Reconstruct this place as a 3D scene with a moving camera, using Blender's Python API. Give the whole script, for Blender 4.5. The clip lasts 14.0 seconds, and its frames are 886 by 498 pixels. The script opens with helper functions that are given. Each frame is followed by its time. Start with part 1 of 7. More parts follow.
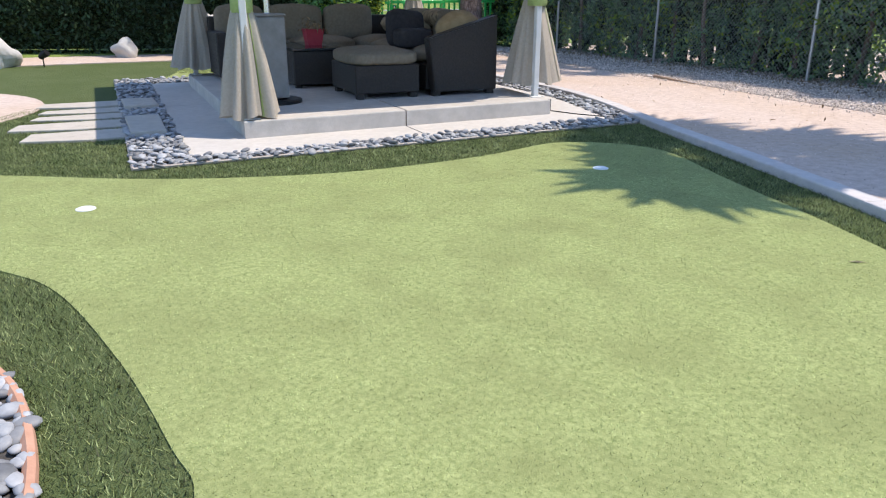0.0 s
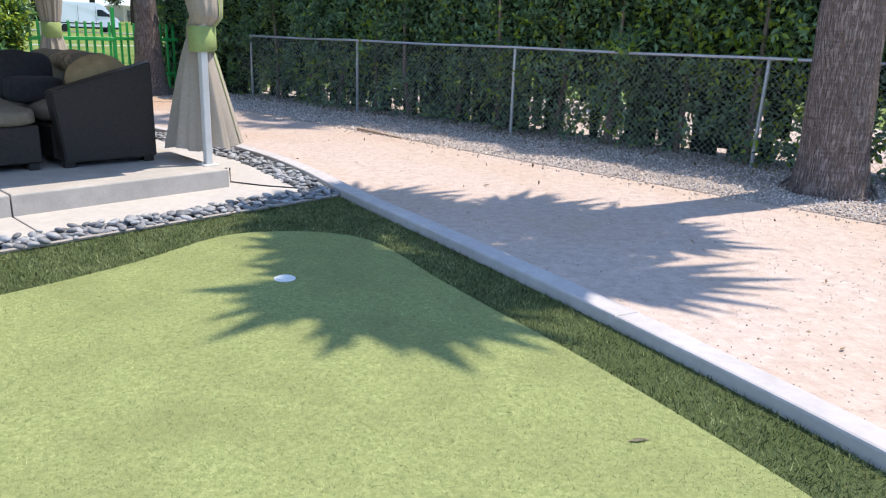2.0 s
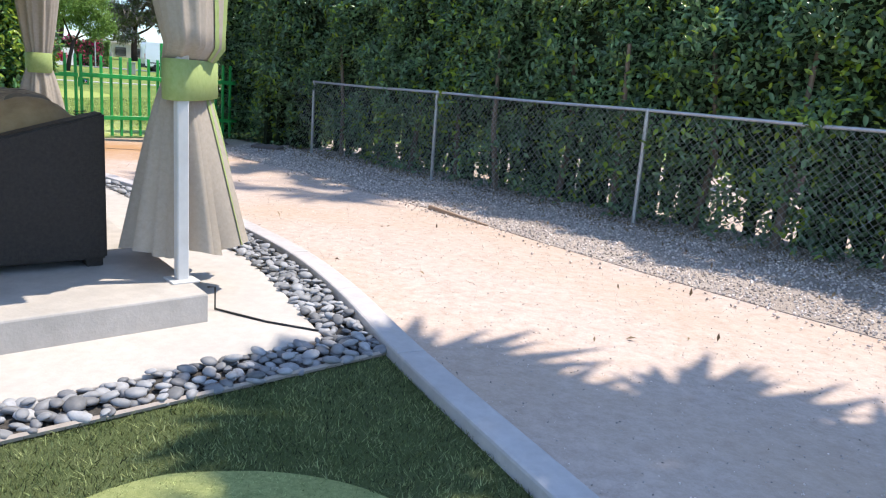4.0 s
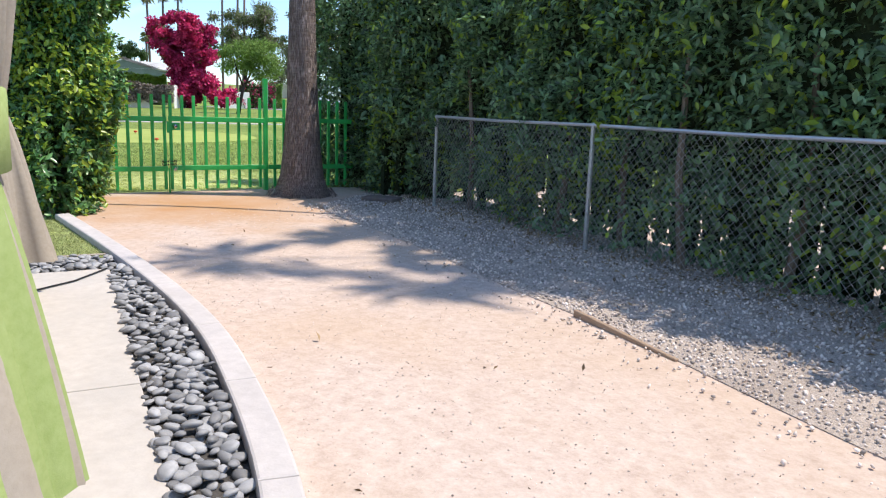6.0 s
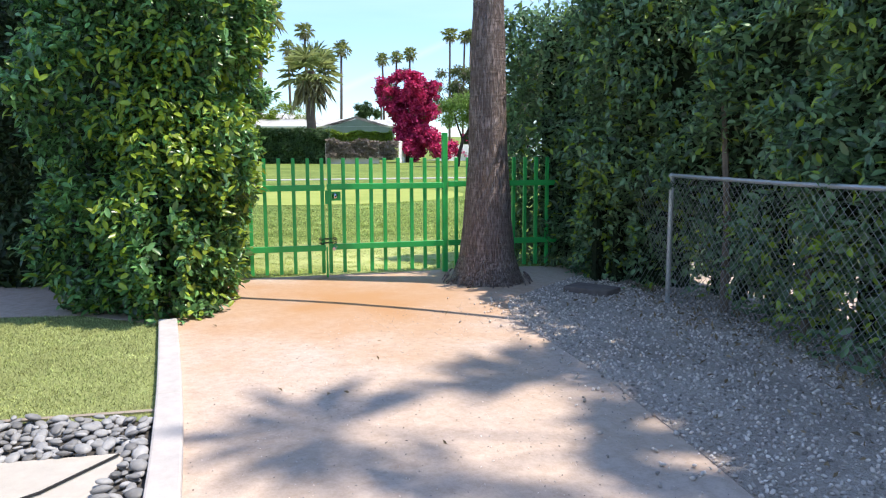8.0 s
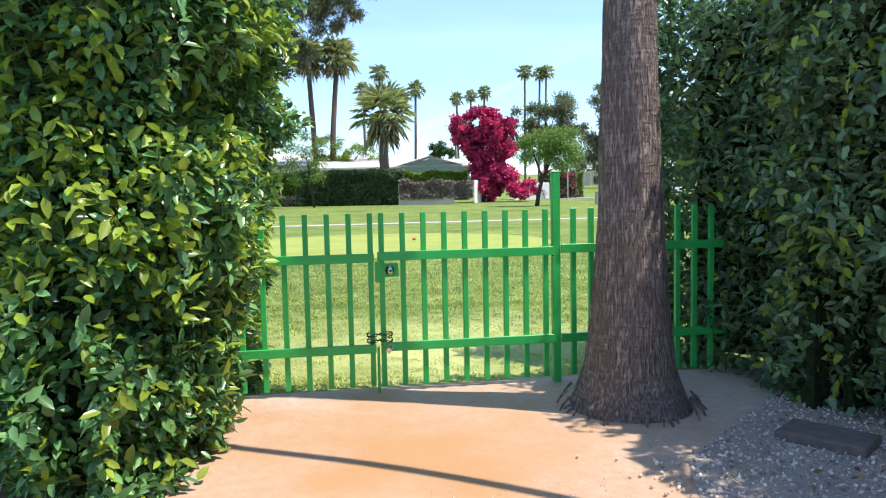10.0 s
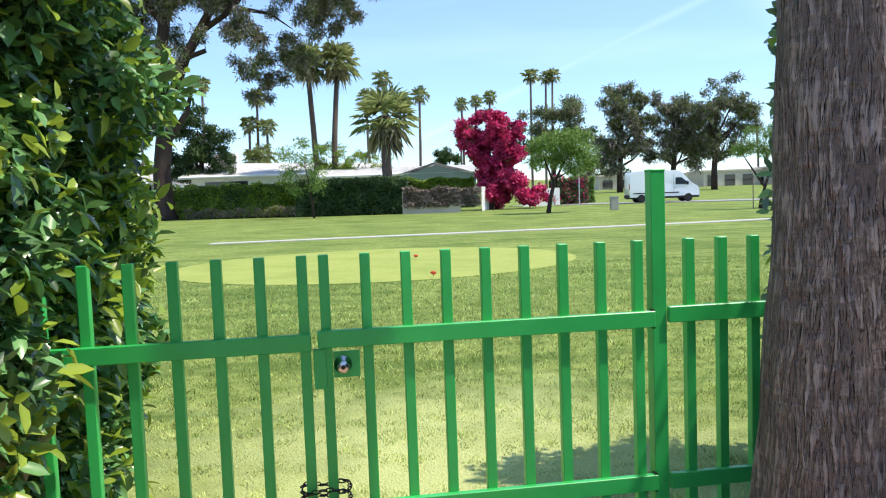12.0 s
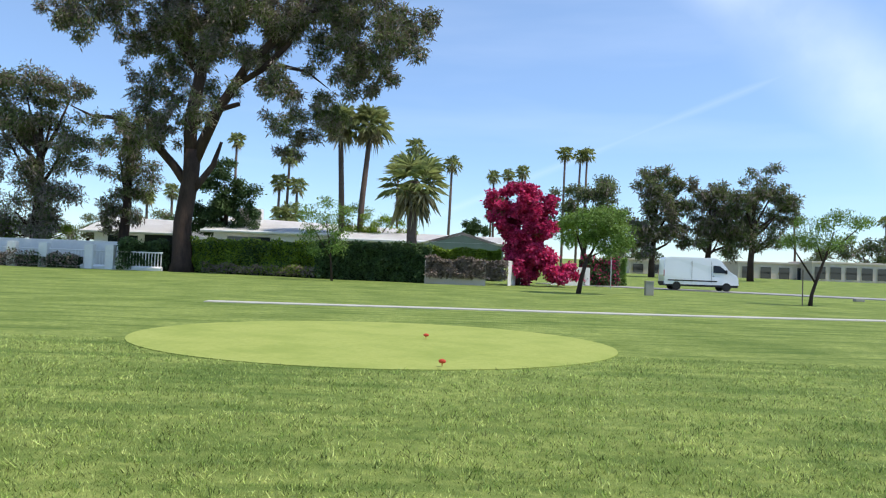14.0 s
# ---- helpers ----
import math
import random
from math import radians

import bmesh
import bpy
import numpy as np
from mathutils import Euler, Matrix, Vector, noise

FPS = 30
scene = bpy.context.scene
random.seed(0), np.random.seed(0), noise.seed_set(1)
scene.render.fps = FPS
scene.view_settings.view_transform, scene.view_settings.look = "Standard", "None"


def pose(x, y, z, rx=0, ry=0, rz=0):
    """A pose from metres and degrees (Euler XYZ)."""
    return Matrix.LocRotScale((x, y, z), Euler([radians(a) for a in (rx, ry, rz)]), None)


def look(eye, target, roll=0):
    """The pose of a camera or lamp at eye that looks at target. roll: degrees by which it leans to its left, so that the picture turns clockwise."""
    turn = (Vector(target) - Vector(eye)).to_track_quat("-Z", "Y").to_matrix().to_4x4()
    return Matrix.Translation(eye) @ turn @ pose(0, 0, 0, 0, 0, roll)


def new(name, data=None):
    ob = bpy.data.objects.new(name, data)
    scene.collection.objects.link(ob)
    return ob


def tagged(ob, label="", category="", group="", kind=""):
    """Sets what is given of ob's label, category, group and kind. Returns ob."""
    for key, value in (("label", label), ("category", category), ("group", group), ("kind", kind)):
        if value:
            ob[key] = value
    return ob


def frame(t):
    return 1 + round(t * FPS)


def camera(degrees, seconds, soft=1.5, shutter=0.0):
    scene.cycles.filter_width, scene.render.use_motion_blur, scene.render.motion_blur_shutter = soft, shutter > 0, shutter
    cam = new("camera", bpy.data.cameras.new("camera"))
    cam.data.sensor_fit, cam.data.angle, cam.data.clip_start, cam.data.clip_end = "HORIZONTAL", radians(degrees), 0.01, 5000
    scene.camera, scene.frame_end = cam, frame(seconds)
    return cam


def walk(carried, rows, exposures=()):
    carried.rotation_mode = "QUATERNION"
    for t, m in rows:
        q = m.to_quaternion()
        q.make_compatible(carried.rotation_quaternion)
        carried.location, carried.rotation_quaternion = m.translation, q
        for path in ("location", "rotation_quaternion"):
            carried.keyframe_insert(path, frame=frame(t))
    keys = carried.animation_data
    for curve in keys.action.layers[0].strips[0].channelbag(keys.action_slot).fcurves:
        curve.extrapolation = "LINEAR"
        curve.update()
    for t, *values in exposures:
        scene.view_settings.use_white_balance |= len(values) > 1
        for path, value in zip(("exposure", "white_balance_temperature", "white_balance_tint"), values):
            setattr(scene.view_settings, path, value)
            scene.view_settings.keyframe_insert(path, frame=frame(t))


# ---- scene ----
cam = camera(62.2, 14.0, soft=1.15)
PATH = [
    (0, (0.112, 0.535, 1.262), (0.12, 2.423, 0.603), 0.1),
    (0.5, (0.267, 0.824, 1.31), (0.481, 2.717, 0.701), 1.1),
    (1, (0.381, 1.135, 1.31), (0.842, 2.994, 0.734), 1.4),
    (1.5, (0.502, 1.581, 1.296), (1.148, 3.388, 0.732), 1.5),
    (2, (0.687, 2.129, 1.313), (1.414, 3.909, 0.761), 2.1),
    (2.5, (0.852, 2.78, 1.314), (1.579, 4.568, 0.79), 2.2),
    (3, (1.11, 3.391, 1.318), (1.795, 5.205, 0.828), 2.8),
    (3.5, (1.23, 4.119, 1.292), (1.865, 5.961, 0.841), 3.5),
    (3.7, (1.303, 4.379, 1.3), (1.906, 6.235, 0.86), 3.9),
    (5.8, (2.254, 7.374, 1.299), (2.43, 9.327, 0.905), 2.8),
    (6, (2.312, 7.678, 1.325), (2.426, 9.639, 0.951), 2.1),
    (6.5, (2.425, 8.402, 1.323), (2.388, 10.369, 0.962), 0.1),
    (7, (2.543, 9.108, 1.356), (2.35, 11.065, 0.992), -0.3),
    (7.5, (2.475, 9.798, 1.362), (2.127, 11.741, 1.042), -0.2),
    (8, (2.364, 10.507, 1.442), (1.877, 12.43, 1.182), -0.2),
    (8.5, (2.185, 11.22, 1.466), (1.598, 13.121, 1.255), -0.0),
    (9, (1.964, 11.912, 1.499), (1.315, 13.797, 1.33), 0.2),
    (9.2, (1.83, 12.199, 1.514), (1.171, 14.081, 1.362), 0.1),
    (11.3, (0.755, 15.096, 1.553), (0.057, 16.963, 1.387), -2.8),
    (11.5, (0.665, 15.325, 1.564), (-0.032, 17.193, 1.403), -2.7),
    (12, (0.445, 15.941, 1.586), (-0.256, 17.809, 1.451), -2.1),
    (12.5, (0.263, 16.578, 1.599), (-0.453, 18.443, 1.503), -1.5),
    (12.9, (0.092, 17.011, 1.594), (-0.609, 18.884, 1.546), -0.7),
    (13, (0.05, 17.192, 1.59), (-0.683, 19.052, 1.547), -0.7),
    (13.5, (-0.168, 17.807, 1.603), (-0.92, 19.66, 1.618), 0.7),
    (14, (-0.364, 18.468, 1.589), (-1.13, 20.315, 1.646), 2.1),
]
walk(cam, [(t, look(eye, target, roll)) for t, eye, target, roll in PATH], [(0, 0.95, 6850, 13), (2, 0.99, 6850, 13), (3.5, 1.14, 6850, 13), (5, 1.04, 6900, 13), (7.0, 1.0, 6900, 13), (9, 1.27, 6900, 13), (12.0, 1.0, 6950, 12), (12.6, 0.93, 6950, 12), (13.3, 0.70, 6950, 12), (14, 0.6, 6950, 12)])

# ---- world, sun, exposure ----
SUN_TO = Vector((0.99, 0.13, 0.0)).normalized()      # horizontal way towards the sun
SUN_EL = radians(63)
world = bpy.data.worlds.new("sky")
scene.world = world
world.use_nodes = True
wn = world.node_tree
wn.nodes.clear()
w_out = wn.nodes.new("ShaderNodeOutputWorld")
w_bg = wn.nodes.new("ShaderNodeBackground")
w_sky = wn.nodes.new("ShaderNodeTexSky")
w_sky.sky_type = "NISHITA"
w_sky.sun_disc = False
w_sky.sun_elevation = SUN_EL
w_sky.sun_rotation = math.atan2(SUN_TO.x, SUN_TO.y)
w_sky.air_density, w_sky.dust_density, w_sky.ozone_density = 1.0, 0.05, 3.5
w_bg.inputs["Strength"].default_value = 0.15
# thin high cloud, a streaky veil
w_tc = wn.nodes.new("ShaderNodeTexCoord")
w_map = wn.nodes.new("ShaderNodeMapping")
w_map.inputs["Rotation"].default_value = (0.15, 0.42, 0.9)
w_map.inputs["Scale"].default_value = (1.2, 1.4, 9.0)
w_noise = wn.nodes.new("ShaderNodeTexNoise")
w_noise.inputs["Scale"].default_value = 1.1
w_noise.inputs["Detail"].default_value = 5
w_ramp = wn.nodes.new("ShaderNodeMapRange")
w_ramp.inputs["From Min"].default_value, w_ramp.inputs["From Max"].default_value = 0.52, 0.78
w_ramp.inputs["To Max"].default_value = 0.10
w_mix = wn.nodes.new("ShaderNodeMix")
w_mix.data_type = "RGBA"
w_mix.inputs["B"].default_value = (6.5, 7.2, 8.2, 1)
# a thin condensation trail: a soft band round a great circle, broken by noise
trail = wn.nodes.new("ShaderNodeVectorMath")
trail.operation = "DOT_PRODUCT"
trail.inputs[1].default_value = Vector((-0.184, 0.969, 0.166)).cross(Vector((0.139, 0.948, 0.285))).normalized()
band = wn.nodes.new("ShaderNodeMath")
band.operation = "ABSOLUTE"
band_soft = wn.nodes.new("ShaderNodeMapRange")
band_soft.inputs["From Min"].default_value, band_soft.inputs["From Max"].default_value = 0.007, 0.0
band_soft.inputs["To Max"].default_value = 0.07
band_mix = wn.nodes.new("ShaderNodeMath")
band_mix.operation = "MAXIMUM"
# a broad old trail, spread into soft cloud
wide = wn.nodes.new("ShaderNodeVectorMath")
wide.operation = "DOT_PRODUCT"
wide.inputs[1].default_value = Vector((0.005, 0.941, 0.336)).cross(Vector((0.146, 0.966, 0.205))).normalized()
wide_abs = wn.nodes.new("ShaderNodeMath")
wide_abs.operation = "ABSOLUTE"
wide_soft = wn.nodes.new("ShaderNodeMapRange")
wide_soft.interpolation_type = "SMOOTHSTEP"
wide_soft.inputs["From Min"].default_value, wide_soft.inputs["From Max"].default_value = 0.085, 0.0
wide_puff = wn.nodes.new("ShaderNodeTexNoise")
wide_puff.inputs["Scale"].default_value, wide_puff.inputs["Detail"].default_value = 7.0, 6
wide_range = wn.nodes.new("ShaderNodeMapRange")
wide_range.inputs["From Min"].default_value, wide_range.inputs["From Max"].default_value = 0.3, 0.7
wide_range.inputs["To Min"].default_value, wide_range.inputs["To Max"].default_value = 0.10, 0.34
wide_mul = wn.nodes.new("ShaderNodeMath")
wide_mul.operation = "MULTIPLY"
wide_max = wn.nodes.new("ShaderNodeMath")
wide_max.operation = "MAXIMUM"
wn.links.new(w_tc.outputs["Generated"], wide.inputs[0])
wn.links.new(wide.outputs["Value"], wide_abs.inputs[0])
wn.links.new(wide_abs.outputs["Value"], wide_soft.inputs["Value"])
wn.links.new(w_tc.outputs["Generated"], wide_puff.inputs["Vector"])
wn.links.new(wide_puff.outputs["Fac"], wide_range.inputs["Value"])
wn.links.new(wide_soft.outputs["Result"], wide_mul.inputs[0])
wn.links.new(wide_range.outputs["Result"], wide_mul.inputs[1])
wn.links.new(wide_mul.outputs["Value"], wide_max.inputs[0])
# deeper blue low down, so the horizon doesn't bleach at this exposure
w_sep = wn.nodes.new("ShaderNodeSeparateXYZ")
w_low = wn.nodes.new("ShaderNodeMapRange")
w_low.interpolation_type = "SMOOTHSTEP"
w_low.inputs["From Min"].default_value, w_low.inputs["From Max"].default_value = 0.55, 0.0
w_tint = wn.nodes.new("ShaderNodeMix")
w_tint.data_type, w_tint.blend_type = "RGBA", "MULTIPLY"
w_tint.inputs["B"].default_value = (0.56, 0.68, 0.84, 1)
wn.links.new(w_tc.outputs["Generated"], w_sep.inputs[0])
wn.links.new(w_sep.outputs["Z"], w_low.inputs["Value"])
wn.links.new(w_low.outputs["Result"], w_tint.inputs["Factor"])
wn.links.new(w_sky.outputs["Color"], w_tint.inputs["A"])
wn.links.new(w_tc.outputs["Generated"], trail.inputs[0])
wn.links.new(trail.outputs["Value"], band.inputs[0])
wn.links.new(band.outputs["Value"], band_soft.inputs["Value"])
wn.links.new(band_soft.outputs["Result"], band_mix.inputs[0])
wn.links.new(w_ramp.outputs["Result"], band_mix.inputs[1])
wn.links.new(w_tc.outputs["Generated"], w_map.inputs["Vector"])
wn.links.new(w_map.outputs["Vector"], w_noise.inputs["Vector"])
wn.links.new(w_noise.outputs["Fac"], w_ramp.inputs["Value"])
wn.links.new(band_mix.outputs["Value"], wide_max.inputs[1])
wn.links.new(wide_max.outputs["Value"], w_mix.inputs["Factor"])
wn.links.new(w_tint.outputs["Result"], w_mix.inputs["A"])
wn.links.new(w_mix.outputs["Result"], w_bg.inputs["Color"])
wn.links.new(w_bg.outputs["Background"], w_out.inputs["Surface"])

sun = new("sun", bpy.data.lights.new("sun", "SUN"))
sun.data.energy, sun.data.angle, sun.data.color = 2.6, radians(0.55), (1.0, 0.95, 0.87)
sun.matrix_basis = look((20, 5, 30), Vector((20, 5, 30)) - Vector((SUN_TO.x * math.cos(SUN_EL), SUN_TO.y * math.cos(SUN_EL), math.sin(SUN_EL))))


# ---- materials ----
def surface(name, c1, c2, scale=6.0, rough=0.8, bump=0.3, bump_scale=None, metal=0.0, c3=None, scale3=0.6, amount3=0.5,
            spec=0.3, island=0.0, each=0.0, stretch=(1, 1, 1), depth=0.01, through_light=0.0, coat=0.0, detail=6, grain=0.65):
    """Two-scale procedural surface: c1 to c2 in fine grain, c3 in broad patches; island and each vary the value by piece."""
    m = bpy.data.materials.new(name)
    m.use_nodes = True
    nt = m.node_tree
    bs = nt.nodes["Principled BSDF"]
    out = nt.nodes["Material Output"]
    tc = nt.nodes.new("ShaderNodeTexCoord")
    mp = nt.nodes.new("ShaderNodeMapping")
    mp.inputs["Scale"].default_value = stretch
    mp.inputs["Rotation"].default_value = (0.61, 0.43, 0.77) if tuple(stretch) == (1, 1, 1) else (0, 0, 0)
    nt.links.new(tc.outputs["Object"], mp.inputs["Vector"])
    n1 = nt.nodes.new("ShaderNodeTexNoise")
    n1.inputs["Scale"].default_value, n1.inputs["Detail"].default_value, n1.inputs["Roughness"].default_value = scale, detail, grain
    nt.links.new(mp.outputs["Vector"], n1.inputs["Vector"])
    r1 = nt.nodes.new("ShaderNodeMapRange")
    r1.inputs["From Min"].default_value, r1.inputs["From Max"].default_value = 0.3, 0.7
    nt.links.new(n1.outputs["Fac"], r1.inputs["Value"])
    mx = nt.nodes.new("ShaderNodeMix")
    mx.data_type = "RGBA"
    mx.inputs["A"].default_value, mx.inputs["B"].default_value = (*c1, 1), (*c2, 1)
    nt.links.new(r1.outputs["Result"], mx.inputs["Factor"])
    col = mx.outputs["Result"]
    if c3:
        n3 = nt.nodes.new("ShaderNodeTexNoise")
        n3.inputs["Scale"].default_value, n3.inputs["Detail"].default_value, n3.inputs["Roughness"].default_value = scale3, 8, 0.62
        nt.links.new(mp.outputs["Vector"], n3.inputs["Vector"])
        r3 = nt.nodes.new("ShaderNodeMapRange")
        r3.inputs["From Min"].default_value, r3.inputs["From Max"].default_value = 0.42, 0.68
        r3.inputs["To Max"].default_value = amount3
        nt.links.new(n3.outputs["Fac"], r3.inputs["Value"])
        m3 = nt.nodes.new("ShaderNodeMix")
        m3.data_type = "RGBA"
        m3.inputs["B"].default_value = (*c3, 1)
        nt.links.new(r3.outputs["Result"], m3.inputs["Factor"])
        nt.links.new(col, m3.inputs["A"])
        col = m3.outputs["Result"]
    for on, node, socket in ((island, "ShaderNodeNewGeometry", "Random Per Island"), (each, "ShaderNodeObjectInfo", "Random")):
        if on:
            g = nt.nodes.new(node)
            rr = nt.nodes.new("ShaderNodeMapRange")
            rr.inputs["To Min"].default_value, rr.inputs["To Max"].default_value = 1 - on, 1 + on
            nt.links.new(g.outputs[socket], rr.inputs["Value"])
            hv = nt.nodes.new("ShaderNodeHueSaturation")
            nt.links.new(rr.outputs["Result"], hv.inputs["Value"])
            nt.links.new(col, hv.inputs["Color"])
            col = hv.outputs["Color"]
    nt.links.new(col, bs.inputs["Base Color"])
    bs.inputs["Roughness"].default_value, bs.inputs["Metallic"].default_value = rough, metal
    bs.inputs["Specular IOR Level"].default_value = spec
    bs.inputs["Coat Weight"].default_value = coat
    if bump:
        nb = nt.nodes.new("ShaderNodeTexNoise")
        nb.inputs["Scale"].default_value, nb.inputs["Detail"].default_value = bump_scale or scale * 3, 5
        nt.links.new(mp.outputs["Vector"], nb.inputs["Vector"])
        bp = nt.nodes.new("ShaderNodeBump")
        bp.inputs["Strength"].default_value, bp.inputs["Distance"].default_value = bump, depth
        nt.links.new(nb.outputs["Fac"], bp.inputs["Height"])
        nt.links.new(bp.outputs["Normal"], bs.inputs["Normal"])
    if through_light:
        tr = nt.nodes.new("ShaderNodeBsdfTranslucent")
        nt.links.new(col, tr.inputs["Color"])
        ms = nt.nodes.new("ShaderNodeMixShader")
        ms.inputs["Fac"].default_value = through_light
        nt.links.new(bs.outputs["BSDF"], ms.inputs[1])
        nt.links.new(tr.outputs["BSDF"], ms.inputs[2])
        nt.links.new(ms.outputs["Shader"], out.inputs["Surface"])
    return m


M = {}
M["dg"] = surface("decomposed_granite", (0.415, 0.318, 0.26), (0.70, 0.578, 0.50), 12, 0.95, 0.35, 45, c3=(0.50, 0.35, 0.225), scale3=0.5, amount3=0.4, depth=0.008, spec=0.1, detail=10, grain=0.82)


def colour_patch(m, centre, radius, colour, amount):
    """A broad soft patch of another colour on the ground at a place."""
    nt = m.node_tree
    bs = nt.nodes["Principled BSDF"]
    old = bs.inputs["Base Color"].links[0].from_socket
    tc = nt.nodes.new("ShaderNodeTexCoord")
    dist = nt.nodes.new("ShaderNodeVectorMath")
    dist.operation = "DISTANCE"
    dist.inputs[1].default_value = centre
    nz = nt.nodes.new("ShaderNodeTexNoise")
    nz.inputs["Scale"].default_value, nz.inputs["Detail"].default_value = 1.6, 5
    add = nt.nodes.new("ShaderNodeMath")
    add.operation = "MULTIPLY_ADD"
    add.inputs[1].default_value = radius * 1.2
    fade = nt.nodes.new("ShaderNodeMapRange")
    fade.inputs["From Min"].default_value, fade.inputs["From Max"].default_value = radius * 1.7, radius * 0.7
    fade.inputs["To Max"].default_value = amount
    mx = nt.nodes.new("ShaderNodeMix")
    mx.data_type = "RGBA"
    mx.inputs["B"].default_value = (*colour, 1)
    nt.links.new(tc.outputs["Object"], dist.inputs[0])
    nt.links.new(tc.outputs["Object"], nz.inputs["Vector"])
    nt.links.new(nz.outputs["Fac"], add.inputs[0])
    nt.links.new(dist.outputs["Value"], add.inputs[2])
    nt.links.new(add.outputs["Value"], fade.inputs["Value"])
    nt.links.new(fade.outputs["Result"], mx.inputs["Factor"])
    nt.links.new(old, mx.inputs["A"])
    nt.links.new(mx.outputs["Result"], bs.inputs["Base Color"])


colour_patch(M["dg"], (-0.3, 17.2, 0), 2.2, (0.49, 0.275, 0.135), 0.95)
M["sand_red"] = surface("red_sand", (0.45, 0.29, 0.17), (0.56, 0.40, 0.26), 40, 0.95, 0.5, 120, c3=(0.40, 0.22, 0.11), scale3=1.5, depth=0.006, spec=0.1)
M["turf"] = surface("dark_turf", (0.075, 0.105, 0.035), (0.14, 0.175, 0.07), 90, 0.9, 0.9, 160, c3=(0.15, 0.175, 0.08), scale3=1.2, amount3=0.5, depth=0.02, spec=0.1)
M["turf_blade"] = surface("turf_blade", (0.09, 0.125, 0.04), (0.29, 0.32, 0.14), 5, 0.5, 0, island=0.88, spec=0.2, through_light=0.2)
M["green"] = surface("putting_turf", (0.115, 0.16, 0.05), (0.44, 0.47, 0.20), 42, 0.9, 0.35, 220, c3=(0.21, 0.23, 0.09), scale3=2.6, amount3=0.6, depth=0.006, spec=0.1, detail=9, grain=0.85)
M["green_blade"] = surface("putting_turf_blade", (0.24, 0.30, 0.10), (0.52, 0.57, 0.25), 3, 0.6, 0, island=0.7, c3=(0.27, 0.29, 0.125), scale3=2.6, amount3=0.65, spec=0.2, through_light=0.2)
M["lawn"] = surface("lawn", (0.115, 0.185, 0.037), (0.39, 0.45, 0.13), 7, 0.9, 0.8, 70, c3=(0.095, 0.155, 0.03), scale3=0.5, amount3=0.65, detail=9, grain=0.75, depth=0.03, spec=0.1, stretch=(1, 1, 1))
M["lawn_blade"] = surface("lawn_blade", (0.27, 0.385, 0.08), (0.66, 0.70, 0.27), 7, 0.6, 0, island=0.85, c3=(0.12, 0.22, 0.045), scale3=1.3, amount3=0.65, spec=0.2, through_light=0.25)


def mown(m, colour, amount):
    """Long faint streaks that the mower leaves across a lawn."""
    nt = m.node_tree
    bs = nt.nodes["Principled BSDF"]
    old = bs.inputs["Base Color"].links[0].from_socket
    tc = nt.nodes.new("ShaderNodeTexCoord")
    mp = nt.nodes.new("ShaderNodeMapping")
    mp.vector_type = "TEXTURE"
    mp.inputs["Rotation"].default_value = (0, 0, radians(25))
    mp.inputs["Scale"].default_value = (3.4, 0.42, 1)
    nz = nt.nodes.new("ShaderNodeTexNoise")
    nz.inputs["Scale"].default_value, nz.inputs["Detail"].default_value = 1.0, 5
    rg = nt.nodes.new("ShaderNodeMapRange")
    rg.inputs["From Min"].default_value, rg.inputs["From Max"].default_value = 0.46, 0.66
    rg.inputs["To Max"].default_value = amount
    mx = nt.nodes.new("ShaderNodeMix")
    mx.data_type = "RGBA"
    mx.inputs["B"].default_value = (*colour, 1)
    nt.links.new(tc.outputs["Object"], mp.inputs["Vector"])
    nt.links.new(mp.outputs["Vector"], nz.inputs["Vector"])
    nt.links.new(nz.outputs["Fac"], rg.inputs["Value"])
    nt.links.new(rg.outputs["Result"], mx.inputs["Factor"])
    nt.links.new(old, mx.inputs["A"])
    nt.links.new(mx.outputs["Result"], bs.inputs["Base Color"])


mown(M["lawn"], (0.075, 0.14, 0.028), 0.65)
mown(M["lawn_blade"], (0.15, 0.265, 0.055), 0.55)
# paler yellow-green patch of lawn just beyond the gate
colour_patch(M["lawn"], (-1.0, 19.8, 0), 2.3, (0.64, 0.68, 0.29), 0.8)
colour_patch(M["lawn_blade"], (-1.0, 19.8, 0), 2.3, (0.80, 0.86, 0.40), 0.8)
M["tee"] = surface("mown_green", (0.28, 0.34, 0.08), (0.40, 0.44, 0.13), 9, 0.9, 0.4, 90, c3=(0.24, 0.31, 0.07), scale3=0.9, amount3=0.7, detail=9, grain=0.8, depth=0.01, spec=0.1)
M["concrete"] = surface("concrete", (0.50, 0.455, 0.405), (0.59, 0.545, 0.49), 14, 0.85, 0.25, 90, c3=(0.42, 0.40, 0.37), scale3=1.6, amount3=0.4, depth=0.004)
M["concrete_old"] = surface("stained_concrete", (0.47, 0.43, 0.38), (0.57, 0.525, 0.47), 10, 0.9, 0.35, 60, c3=(0.34, 0.32, 0.29), scale3=2.6, amount3=0.5, depth=0.005)
M["kerb"] = surface("kerb_concrete", (0.49, 0.455, 0.435), (0.60, 0.56, 0.535), 12, 0.85, 0.3, 80, c3=(0.40, 0.37, 0.36), scale3=2, amount3=0.4, depth=0.004)
M["flag"] = surface("pale_paver", (0.44, 0.39, 0.33), (0.53, 0.48, 0.41), 9, 0.9, 0.3, 50, c3=(0.42, 0.38, 0.33), scale3=2, amount3=0.4)
M["bed"] = surface("bed_soil", (0.05, 0.045, 0.04), (0.10, 0.09, 0.08), 40, 1, 0.6, 90)
